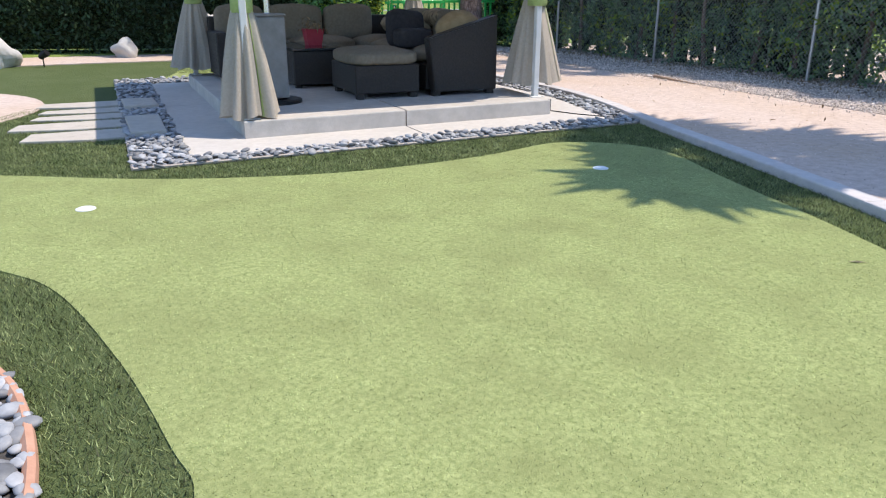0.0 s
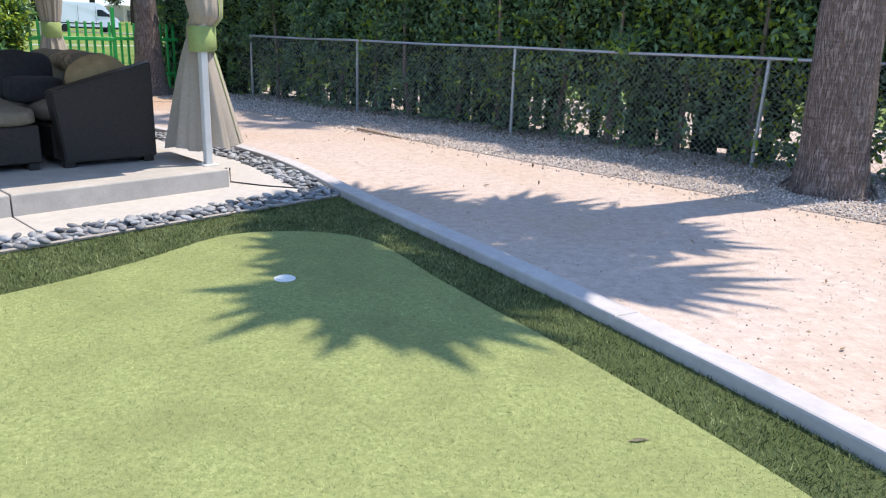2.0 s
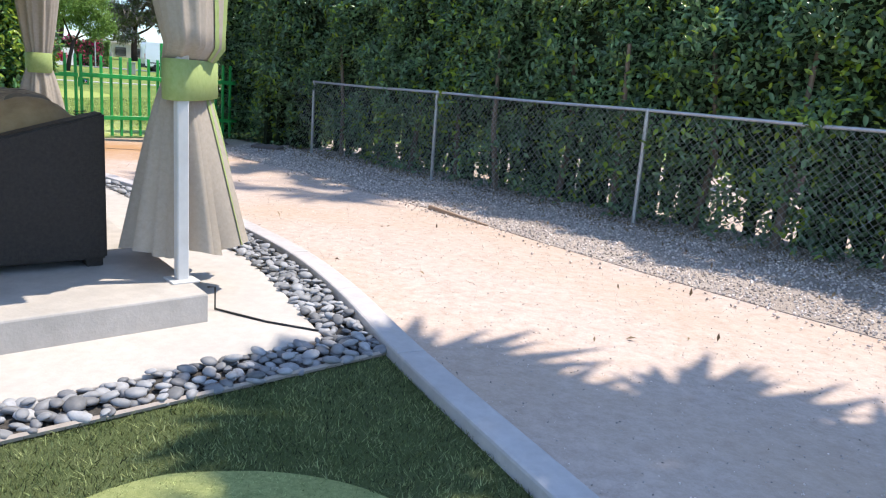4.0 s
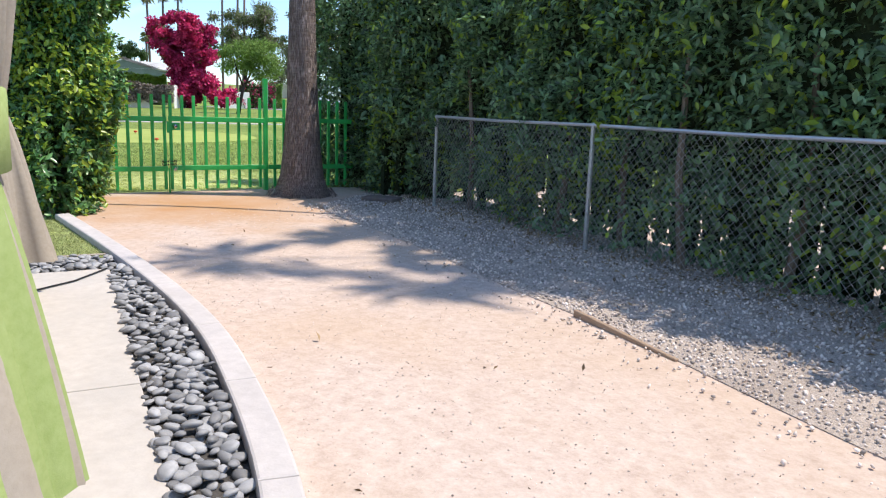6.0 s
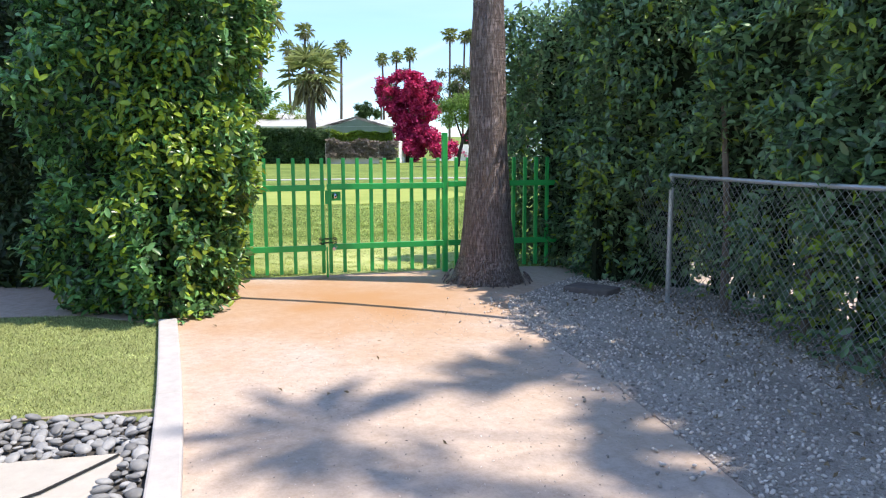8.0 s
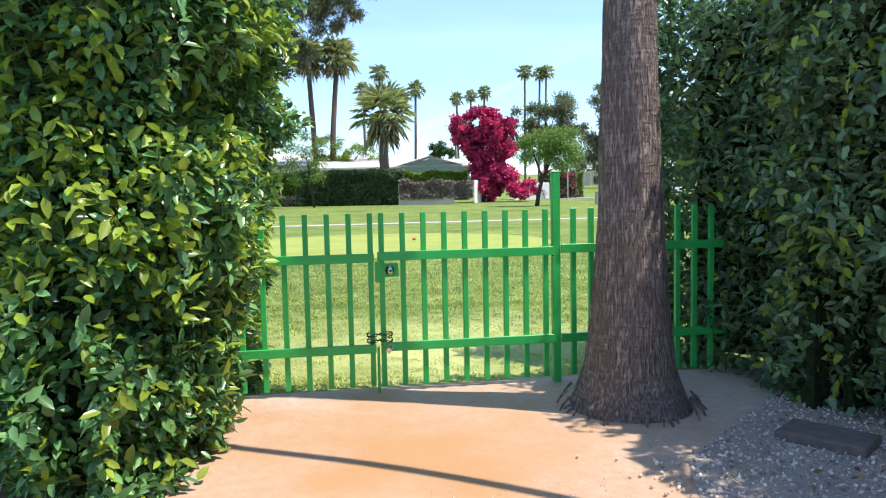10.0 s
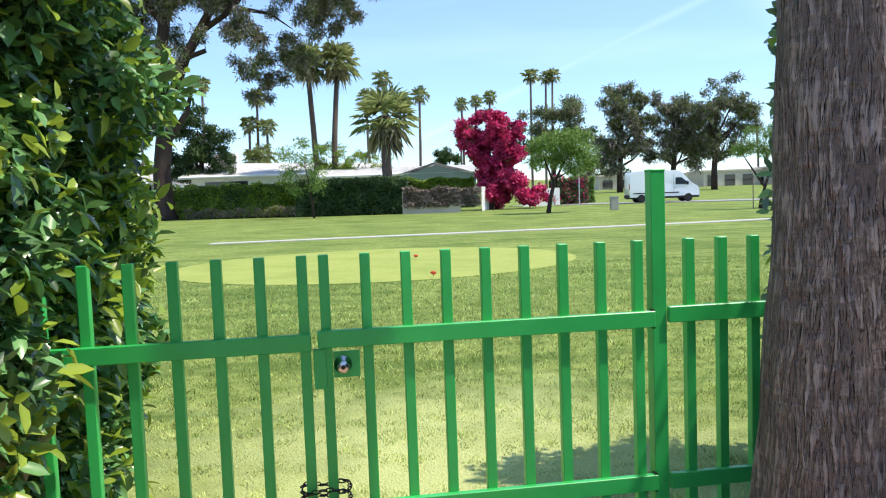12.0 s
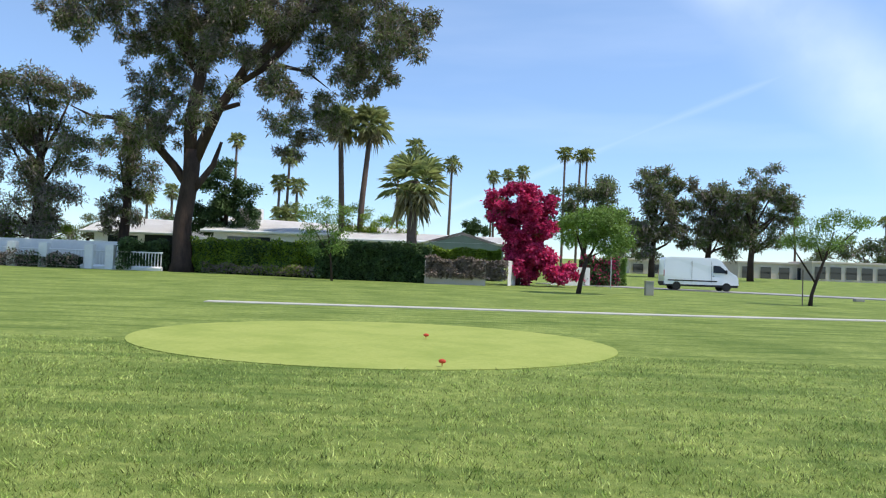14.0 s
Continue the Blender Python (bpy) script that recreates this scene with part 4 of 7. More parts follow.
    if top_density:
        xs = np.array([p[0] for p in outline])
        ys = np.array([p[1] for p in outline])
        n = int((xs.max() - xs.min()) * (ys.max() - ys.min()) * density * top_density)
        q = np.column_stack((RNG.uniform(xs.min(), xs.max(), n), RNG.uniform(ys.min(), ys.max(), n)))
        q = q[inside(q, outline)]
        P.append(np.column_stack((q, height - 0.85 * uneven * np.clip((15.5 - q[:, 1]) / 2.5, 0, 1) + RNG.normal(-0.05, 0.09, len(q)))))
        N.append(np.tile((0, 0, 1.0), (len(q), 1)))
    P, N = np.concatenate(P), np.concatenate(N)
    # young: clustered leaves given the brighter colour, to look sunlit
    young = RNG.random(len(P)) < lit_share * (0.5 + 1.5 * np.array([max(0, noise.noise(Vector((q[0] * 0.9 + 9, q[1] * 0.9, q[2] * 0.9)))) * 2.2 for q in P]))
    tagged(part("foliage", leaves("foliage", P[~young], N[~young], size, M[leaf], 0.48, rounded=True), None, th, at_world=True), kind="stuff")
    if young.any():
        tagged(part("lit_foliage", leaves("lit_foliage", P[young] + N[young] * 0.05, N[young], size * 1.05, M["leaf_lit"], 0.48, rounded=True), None, th, at_world=True), kind="stuff")
    for sx, sy in stems:
        k = RNG.uniform(-0.1, 0.1, 4)
        part("stem", a_tube([(sx, sy, -0.05), (sx + k[0], sy + k[1], 0.8), (sx + k[2] * 1.5, sy + k[3] * 1.5, 1.9)], [0.045, 0.036, 0.022], 7), M["stem"], th, at_world=True)
    return th


right_front = [FENCE0 + FD * d + FN * 0.20 for d in (-0.35, 3, 6, 9, 12, 16)]
back = [p + FN * 1.5 for p in right_front]
outline = [(1.75, 19.2), (2.35, 18.35)] + [(p.x, p.y) for p in right_front] + [(p.x, p.y) for p in back[::-1]] + [(3.0, 20.2)]
hedge("tall_hedge", "tall dense dark green clipped hedge behind the fence", outline, 3.65, 1500, 0.085, bottom=0.03, bulge=0.36, faces=[0, 1, 2, 3, 4, 5, 6, len(outline) - 1],
      stems=[tuple(FENCE0 + FD * (0.5 + 0.95 * k) + FN * (0.28 + 0.12 * (k % 2))) for k in range(17)], thin=0.95, core_low=0.85, lit_share=0.14, core_top=0.5, uneven=1.0, gappy=0.75, top_density=0.12)
hedge("hedge_end", "dark green hedge growing round the gate fence", [(0.74, 20.05), (1.55, 19.8), (1.95, 18.95), (2.6, 19.7), (1.6, 20.8)], 3.2, 1200, 0.085, bottom=0.05, faces=[0, 1, 2, 4], thin=0.7)
hedge("hedge_end", "glossy bright green hedge block beside the gate", [(-2.75, 16.05), (-1.45, 15.98), (-1.16, 16.4), (-1.48, 17.0), (-1.95, 17.6), (-2.2, 18.15), (-2.28, 18.75), (-3.0, 19.0)], 3.4, 2500, 0.084, bottom=0.08, leaf="leaf_glossy", bulge=0.40,
      faces=[0, 1, 2, 3, 4, 5, 6], lit_share=0.2, stems=[(-1.9, 16.5), (-1.6, 17.3)], thin=0.8, flare=0.08)
# this hedge's shade comes from its darkened leaf colour
hedge("rear_hedge", "tall hedge along the back of the garden, leaves darkened for shade", [(-2.7, 17.1), (-2.75, 18.3), (-13.5, 17.6), (-13.5, 15.9), (-8.0, 16.7)], 3.3, 700, 0.095, bottom=0.10, faces=[3, 4], thin=0.6, leaf="leaf_shaded", lit_share=0.0)


# ---- palms near the path ----
def fan_crown(fronds, petiole, fan, droop, seed, tilt_low=-0.6, tilt_high=1.4, blades_n=15, blade=0.085):
    """Fan fronds round a crown's heart, as one triangle mesh of narrow folded blades."""
    rng = np.random.default_rng(seed)
    vs, ts = [], []
    for i in range(fronds):
        az = i * 2.399963 + rng.normal(0, 0.2)
        el = tilt_low + (tilt_high - tilt_low) * ((i + 0.5) / fronds) ** 0.8 + rng.normal(0, 0.1)
        d = Vector((math.cos(az) * math.cos(el), math.sin(az) * math.cos(el), math.sin(el)))
        pl = petiole * rng.uniform(0.7, 1.25)
        tip = d * pl + Vector((0, 0, -droop * 0.25 * pl))
        s = d.cross(Vector((0, 0, 1))).normalized()
        u = s.cross(d).normalized()
        b = len(vs)
        w = 0.018
        vs += [Vector((0, 0, 0)) + s * w, Vector((0, 0, 0)) - s * w, tip - s * w, tip + s * w]
        ts += [(b, b + 1, b + 2), (b, b + 2, b + 3)]
        R_fan = fan * rng.uniform(0.7, 1.15)
        for k in range(blades_n):
            a = (k / (blades_n - 1) - 0.5) * radians(235) + rng.normal(0, 0.05)
            R = R_fan * rng.uniform(0.72, 1.08)
            way = (d * math.cos(a) + s * math.sin(a)).normalized()
            across = (s * math.cos(a) - d * math.sin(a)) * R * blade
            m = tip + way * R * 0.55 + u * 0.05 * R * (1 if k % 2 else 0)
            e = tip + way * R + Vector((0, 0, -droop * R * rng.uniform(0.25, 0.75)))
            b = len(vs)
            vs += [tip, m + across, e, m - across]
            ts += [(b, b + 1, b + 2), (b, b + 2, b + 3)]
    return np.array([tuple(v) for v in vs]), np.array(ts)


def crown_mesh(name, material, *args, **kw):
    v, t = fan_crown(*args, **kw)
    return raw_mesh(name, v, t, material)


def palm_trunk(profile, height, lean=(0, 0), n=36, rings=60, rough=0.02, seed=0):
    """A trunk with a flared foot, ring scars and upright fissures; profile: rows of height and radius."""
    bm = bmesh.new()
    hs, rs = [p[0] for p in profile], [p[1] for p in profile]
    prev = None
    for i in range(rings + 1):
        z = height * (i / rings) ** 1.25
        r = float(np.interp(z, hs, rs)) * (1 + 0.012 * math.sin(z * 62 + seed))
        ring = []
        for k in range(n):
            a = 2 * math.pi * k / n
            q = Vector((math.cos(a) * 3.2, math.sin(a) * 3.2, z * 1.1 + seed * 5))
            f = noise.noise(q * 2.2) + 0.6 * noise.noise(Vector((q.x * 7, q.y * 7, q.z * 1.5)))
            rr = r + rough * f + (0.05 * max(0, 0.45 - z) * noise.noise(Vector((q.x * 2, q.y * 2, seed))))
            ring.append(bm.verts.new((rr * math.cos(a) + lean[0] * z, rr * math.sin(a) + lean[1] * z, z - 0.04)))
        if prev:
            for k in range(n):
                bm.faces.new((prev[k], prev[(k + 1) % n], ring[(k + 1) % n], ring[k]))
        prev = ring
    bm.faces.new(prev)
    return bm


def near_palm(x, y, profile, height, label, seed, fronds=26, lean=(0, 0), petiole=0.95, fan=1.05, blades_n=15):
    p = thing("palm_tree", label, "palm tree", pose(x, y, 0), group="palms by the path")
    part("trunk", palm_trunk(profile, height, lean, seed=seed), M["bark"], p, smooth=True)
    rng = random.Random(seed)
    for i in range(30):
        a, r, h = rng.uniform(0, 2 * math.pi), profile[0][1] * rng.uniform(0.9, 1.02), rng.uniform(0.03, 0.13)
        part("root", a_tube([((r + o) * math.cos(a), (r + o) * math.sin(a), z) for o, z in ((0, h), (0.05, h * 0.5), (0.09, -0.02))], [0.010, 0.009, 0.005], 5), M["bark"], p)
    o = part("crown", crown_mesh("crown", M["frond"], fronds, petiole, fan, 0.7, seed, blades_n=blades_n), None, p)
    o.matrix_basis = pose(lean[0] * height, lean[1] * height, height - 0.05)
    o = part("dry_skirt", crown_mesh("dry_skirt", M["frond_dry"], 10, 0.6, 0.8, 1.2, seed + 1, tilt_low=-1.3, tilt_high=-0.7), None, p)
    o.matrix_basis = pose(lean[0] * height, lean[1] * height, height - 0.1)
    return p


near_palm(0.83, 18.60, [(0, 0.44), (0.15, 0.37), (0.4, 0.30), (1.0, 0.245), (1.7, 0.212), (3.1, 0.165), (14, 0.14)], 14.5, "grey-brown palm trunk with a flared foot beside the gate", 3)
near_palm(6.76, 7.22, [(0, 0.385), (0.15, 0.335), (0.5, 0.30), (1.2, 0.272), (2.5, 0.255), (7, 0.22)], 7.1, "stout ringed palm trunk at the edge of the path", 5, fronds=27, petiole=1.05, fan=1.02, lean=(-0.078, -0.016), blades_n=19)
# unseen third palm, positioned so that its crown shades the path
near_palm(10.95, 15.3, [(0, 0.34), (1.2, 0.24), (17, 0.17)], 17.0, "unseen palm behind the hedge, placed to shade the path", 8, fronds=9, petiole=1.25, fan=1.1, blades_n=13)


# ---- pavilion ----
def curtain(name, m, height_low, tie_z, seed, wide=0.33, deep=0.24, top=2.30, trim_at=0.0, label="", flat=0.0, lean=(0.0, 0.0), band=0.09, trim=0.09):
    """A tied-back canvas curtain: gathered at a green band, flaring to pleats below and above."""
    th = thing(name, label or "tied-back beige canvas curtain with a lime green band", "curtain", m, group="pavilion curtains")
    rng = random.Random(seed)
    ph = [rng.uniform(0, 6.28) for _ in range(4)]
    n = 72

    def radius(a, z):
        if z < tie_z:
            t = (tie_z - z) / (tie_z - height_low)
            g = 0.28 + 0.72 * t ** 0.75
            pl = 0.10 + 0.16 * t
        else:
            t = (z - tie_z) / (top - tie_z)
            g = 0.28 + 0.45 * t ** 0.8
            pl = 0.14 + 0.05 * t
        fold = 0.6 * math.sin(9 * a + ph[0] + 0.6 * math.sin(2 * z + ph[1])) + 0.4 * math.sin(14 * a + ph[2] - z) + 0.25 * math.sin(23 * a + ph[3])
        return g * (1 + pl * fold * 1.3)

    def blunt(a):
        return math.copysign(abs(math.sin(a)) ** (0.6 if flat else 1.0), math.sin(a))

    def ring_at(z, a0=0.0, a1=2 * math.pi, k=n, swell=0.0):
        out = []
        for i in range(k):
            a = a0 + (a1 - a0) * i / (k if a1 - a0 > 6.2 else k - 1)
            r = radius(a, z)
            up = max(0.0, (z - tie_z) / (top - tie_z))
            on = min(1.0, max(0.0, z - tie_z - band * 0.6) / 0.07)
            out.append((wide * r * math.cos(a) + swell * math.cos(a) + lean[0] * up + 0.12 * on * (flat > 0), (deep * r + flat + 0.1 * on * (flat > 0)) * blunt(a) + swell * math.sin(a) + lean[1] * on, z))
        return out

    zs = [height_low + (tie_z - height_low) * i / 14 for i in range(15)] + [tie_z + (top - tie_z) * i / 12 for i in range(1, 13)]
    bm = bmesh.new()
    prev = None
    for z in zs:
        ring = []
        for i, (x, y, zz) in enumerate(ring_at(z)):
            if z == zs[0]:
                zz += 0.02 * math.sin(5 * i * 2 * math.pi / n + ph[1])
            ring.append(bm.verts.new((x, y, zz)))
        if prev:
            for i in range(n):
                bm.faces.new((prev[i], prev[(i + 1) % n], ring[(i + 1) % n], ring[i]))
        prev = ring
    part("cloth", bm, M["curtain"], th, smooth=True)
    # green edge trim, down one fold
    bm = bmesh.new()
    prev = None
    for z in zs:
        ring = [bm.verts.new(p) for p in ring_at(z, trim_at - trim, trim_at + trim, 6, 0.006)]
        if prev:
            for i in range(5):
                bm.faces.new((prev[i], prev[i + 1], ring[i + 1], ring[i]))
        prev = ring
    part("edge_trim", bm, M["trim_green"], th, "lime green edge trim", smooth=True)
    bm = bmesh.new()
    prev = None
    for z in (tie_z - band, tie_z - band + 0.005, tie_z + band - 0.005, tie_z + band):
        sw = 0.012 if abs(z - tie_z) < band - 0.002 else 0.004
        ring = [bm.verts.new((wide * 0.36 * math.cos(a) + sw * math.cos(a) + 0.05 * (flat > 0), (deep * 0.42 + flat + 0.08 * (flat > 0)) * blunt(a) + sw * math.sin(a) - 0.09 * (flat > 0), z)) for a in (2 * math.pi * k / 28 for k in range(28))]
        if prev:
            for i in range(28):
                bm.faces.new((prev[i], prev[(i + 1) % 28], ring[(i + 1) % 28], ring[i]))
        prev = ring
    part("tie_band", bm, M["trim_green"], th, "lime green tie band", smooth=True)
    return th


pav = thing("pavilion", "fabric-roofed garden pavilion on slim white posts", "pavilion", GZ.copy())
P_POST = ((-0.01, 0.29), (-3.20, 0.02), (-3.20, 4.22), (0.14, 4.22))
for x, y in P_POST:
    p = part("post", a_box((x, y, 1.235), (0.062, 0.062, 2.21), 0, 0.006), M["post"], pav)
    part("foot_plate", a_box((x, y, 0.167), (0.15, 0.15, 0.012), 0, 0.003), M["post"], p)
for a, b in ((0, 1), (1, 2), (2, 3), (3, 0)):
    part("beam", a_tube([(*P_POST[a], 2.34), (*P_POST[b], 2.34)], 0.03, 6), M["post"], pav)
bm = bmesh.new()
cs = [bm.verts.new((x, y, 2.36)) for x, y in ((0.22, -0.10), (-3.38, -0.16), (-3.38, 4.42), (0.30, 4.42))]
ap = [bm.verts.new((x, y, 2.95)) for x, y in ((-1.4, 1.9), (-1.85, 1.9), (-1.85, 2.45), (-1.4, 2.45))]
for i in range(4):
    bm.faces.new((cs[i], cs[(i + 1) % 4], ap[(i + 1) % 4], ap[i]))
bm.faces.new(ap)
lo = [bm.verts.new((v.co.x, v.co.y, 2.20)) for v in cs]
for i in range(4):
    bm.faces.new((cs[i], lo[i], lo[(i + 1) % 4], cs[(i + 1) % 4]))
bmesh.ops.solidify(bm, geom=bm.faces[:], thickness=0.01)
part("roof", bm, M["canopy"], pav)

curtain("curtain", GZ @ pose(0.17, 0.70, 0, 0, 0, -33), 0.29, 1.235, 4, 0.27, 0.14, trim_at=0.26, flat=0.27, lean=(-0.12, -0.19), band=0.105, trim=0.34)
curtain("curtain", GZ @ pose(-3.19, 0.10, 0), 0.185, 1.18, 9, 0.24, 0.21, trim_at=-1.15)
curtain("curtain", GZ @ pose(-3.14, 4.20, 0), 0.26, 1.20, 15, 0.30, 0.24, trim_at=1.5)
curtain("curtain", GZ @ pose(0.12, 4.20, 0), 0.24, 1.24, 21, 0.28, 0.22, trim_at=2.6)

# thin wire from the slab corner across the apron
single("ground_wire", a_tube([(1.31, 8.86, 0.13), (1.35, 8.84, 0.135), (1.35, 8.83, 0.014), (1.62, 8.60, 0.011), (1.91, 8.42, 0.011)], 0.006, 6), M["cable"], "thin black wire bent over the slab corner onto the apron", "cable")
# cable along the apron
single("cable", a_tube([(*gz(0.78, 4.86), 0.017), (*gz(0.55, 4.5), 0.016), (*gz(0.32, 4.30), 0.016), (*gz(0.08, 4.25), 0.018), (*gz(0.05, 4.25), 0.13)], 0.0065, 6), M["cable"], "thin black cable lying on the concrete apron", "cable")


# ---- wicker furniture ----
def cushion(name, c, s, parent, material="cushion", puff=0.05, label=""):
    bm = bmesh.new()
    bmesh.ops.create_cube(bm, size=2.0)
    bmesh.ops.subdivide_edges(bm, edges=bm.edges[:], cuts=9, use_grid_fill=True)
    for v in bm.verts:
        x, y, z = v.co
        k = (abs(x) ** 5 + abs(y) ** 5 + abs(z) ** 5) ** 0.2
        x, y, z = x / k, y / k, z / k
        swell = puff * max(0, 1 - x * x) * max(0, 1 - y * y) * z + 0.012 * noise.noise(Vector((x * 2.2 + c[0] * 3, y * 2.2 + c[1] * 3, z * 2)))
        v.co = Vector((c[0] + s[0] * 0.5 * x, c[1] + s[1] * 0.5 * y, c[2] + s[2] * 0.5 * z + swell))
    return part(name, bm, M[material], parent, label, smooth=True)


FLOOR = 0.162
sofa = thing("sectional_sofa", "dark woven wicker corner sofa with taupe cushions", "sofa", GZ @ pose(0, 0, FLOOR))


def wedge(x0, x1, y0, y1, low, high_a, high_b, flare=0.0):
    """A panel whose top slopes from y0 to y1 and whose front leans."""
    bm = bmesh.new()
    v = [bm.verts.new(p) for p in ((x0, y0, low), (x1, y0, low), (x1, y1, low), (x0, y1, low), (x0 - flare, y0, high_a), (x1, y0, high_b), (x1, y1, high_b), (x0 - flare, y1, high_a))]
    for f in ((0, 3, 2, 1), (4, 5, 6, 7), (0, 1, 5, 4), (1, 2, 6, 5), (2, 3, 7, 6), (3, 0, 4, 7)):
        bm.faces.new([v[i] for i in f])
    bmesh.ops.bevel(bm, geom=bm.edges[:], offset=0.012, segments=2, affect="EDGES")
    return bm


# long run beside the path, its end panel facing the green
part("end_panel", wedge(-1.04, -0.27, 0.72, 0.88, 0.05, 0.63, 0.865, 0.07), M["wicker"], sofa, "slanted wicker end panel")
part("base", a_box((-0.68, 2.4, 0.20), (0.78, 3.0, 0.28), 0, 0.012), M["wicker"], sofa)
part("back", wedge(-0.40, -0.26, 0.882, 4.05, 0.05, 0.80, 0.80, 0.0), M["wicker"], sofa)
part("base", a_box((-2.0, 3.62, 0.20), (1.9, 0.80, 0.28), 0, 0.012), M["wicker"], sofa)
part("back", a_box((-1.6, 4.02, 0.42), (2.8, 0.14, 0.74), 0, 0.012), M["wicker"], sofa)
part("end_panel", a_box((-2.95, 3.60, 0.33), (0.14, 0.86, 0.56), 0, 0.012), M["wicker"], sofa)
for x, y in ((-1.0, 0.80), (-0.33, 0.80), (-1.0, 3.8), (-0.33, 3.95), (-2.9, 3.3), (-2.9, 3.95)):
    part("foot", a_box((x, y, 0.03), (0.09, 0.09, 0.06), 0, 0.006), M["wicker"], sofa)
for y in (1.42, 2.45, 3.35):
    cushion("seat_cushion", (-0.74, y, 0.42), (0.70, 0.96 if y < 3 else 0.8, 0.15), sofa)
for x in (-1.55, -2.45):
    cushion("seat_cushion", (x, 3.55, 0.42), (0.88, 0.70, 0.15), sofa)
for x, w in ((-1.05, 0.72), (-1.85, 0.82), (-2.6, 0.66)):
    cushion("back_cushion", (x, 3.88, 0.70), (w, 0.20, 0.46), sofa, puff=0.02)
for y, w in ((1.42, 0.9), (2.45, 0.95)):
    cushion("back_cushion", (-0.50, y, 0.68), (0.20, w, 0.42), sofa, puff=0.02)

pil = thing("throw_pillow", "round golden brown pillow on the sofa end", "pillow", GZ @ pose(-0.56, 1.12, FLOOR + 0.50), group="pillows")
bm = lump(0.24, (1.15, 0.85, 0.85), 0.12, 3, 3)
bmesh.ops.translate(bm, verts=bm.verts, vec=(0, 0, 0.20))
part("cover", bm, M["pillow"], pil, smooth=True)
pil = thing("throw_pillow", "square charcoal pillow leaning on the sofa", "pillow", GZ @ pose(-0.98, 1.75, FLOOR + 0.50, -14, 6, 8), group="pillows")
cushion("cover", (0, 0, 0.19), (0.48, 0.20, 0.44), pil, "dark_pillow", 0.0)
pil = thing("throw_pillow", "navy blue box cushion on the sofa seat", "pillow", GZ @ pose(-1.0, 1.45, FLOOR + 0.495, 0, 0, 4), group="pillows")
cushion("cover", (0, 0, 0.10), (0.44, 0.30, 0.22), pil, "dark_pillow", 0.0)
for i, (x, y, z) in enumerate(((-0.46, 1.9, 0.80), (-0.66, 2.9, 0.70))):
    pil = thing("throw_pillow", "patterned tan and brown cushion over the sofa back", "pillow", GZ @ pose(x, y, FLOOR + z), group="pillows")
    bm = lump(0.30, (0.62, 1.2, 0.42), 0.2, 8 + i, 3)
    part("cover", bm, M["throw"], pil, smooth=True)

ott = thing("ottoman", "dark wicker ottoman topped by a thick taupe cushion", "ottoman", GZ @ pose(-1.57, 1.24, FLOOR))
part("base", a_box((0, 0, 0.21), (0.74, 0.92, 0.30), 0, 0.012), M["wicker"], ott)
for sx in (-0.31, 0.31):
    for sy in (-0.40, 0.40):
        part("foot", a_box((sx, sy, 0.03), (0.08, 0.08, 0.06), 0, 0.005), M["wicker"], ott)
cushion("cushion", (0, 0, 0.425), (0.79, 0.97, 0.14), ott, puff=0.04)

tab = thing("coffee_table", "low dark wicker coffee table with a glass top", "table", GZ @ pose(-2.0, 2.6, FLOOR))
part("base", a_box((0, 0, 0.24), (0.62, 1.15, 0.40), 0, 0.012), M["wicker"], tab)
for sx in (-0.25, 0.25):
    for sy in (-0.5, 0.5):
        part("foot", a_box((sx, sy, 0.02), (0.07, 0.07, 0.04), 0, 0.004), M["wicker"], tab)
part("top", a_box((0, 0, 0.455), (0.66, 1.19, 0.03), 0, 0.006), M["glass"], tab)
pot = thing("flower_pot", "square red tin pot with a small dried plant", "flower pot", GZ @ pose(-1.9, 2.62, FLOOR + 0.47))
bm = bmesh.new()
rings = []
for z, s in ((0, 0.085), (0.19, 0.115), (0.195, 0.12), (0.195, 0.105), (0.12, 0.09)):
    rings.append([bm.verts.new((s * a, s * b, z)) for a, b in ((1, 1), (-1, 1), (-1, -1), (1, -1))])
for a, b in zip(rings, rings[1:]):
    for i in range(4):
        bm.faces.new((a[i], a[(i + 1) % 4], b[(i + 1) % 4], b[i]))
bm.faces.new(rings[0][::-1])
bm.faces.new(rings[-1])
part("tin", bm, M["red_pot"], pot)
n = 90
q = np.column_stack((RNG.normal(0, 0.07, n), RNG.normal(0, 0.07, n), 0.16 + np.abs(RNG.normal(0, 0.06, n))))
tagged(part("plant", leaves("plant", q, unit(q), 0.06, M["litter"]), None, pot), kind="stuff")

heat = thing("patio_heater", "grey patio heater with a boxy housing and slim pole", "heater", GZ @ pose(-2.78, 1.02, FLOOR))
part("base_plate", a_tube([(0, 0, 0), (0, 0, 0.03), (0, 0, 0.04)], [0.30, 0.30, 0.27], 32), M["black_metal"], heat)
part("housing", a_box((0, 0, 0.46), (0.29, 0.29, 0.82), 0, 0.02, 2), M["heater"], heat)
part("housing_lid", a_box((0, 0, 0.885), (0.31, 0.31, 0.025), 0, 0.008), M["heater"], heat)
part("pole", a_tube([(0, 0, 0.9), (0, 0, 1.85)], 0.032, 12), M["steel"], heat)
part("burner", a_tube([(0, 0, 1.8), (0, 0, 1.98)], 0.09, 14), M["steel"], heat)

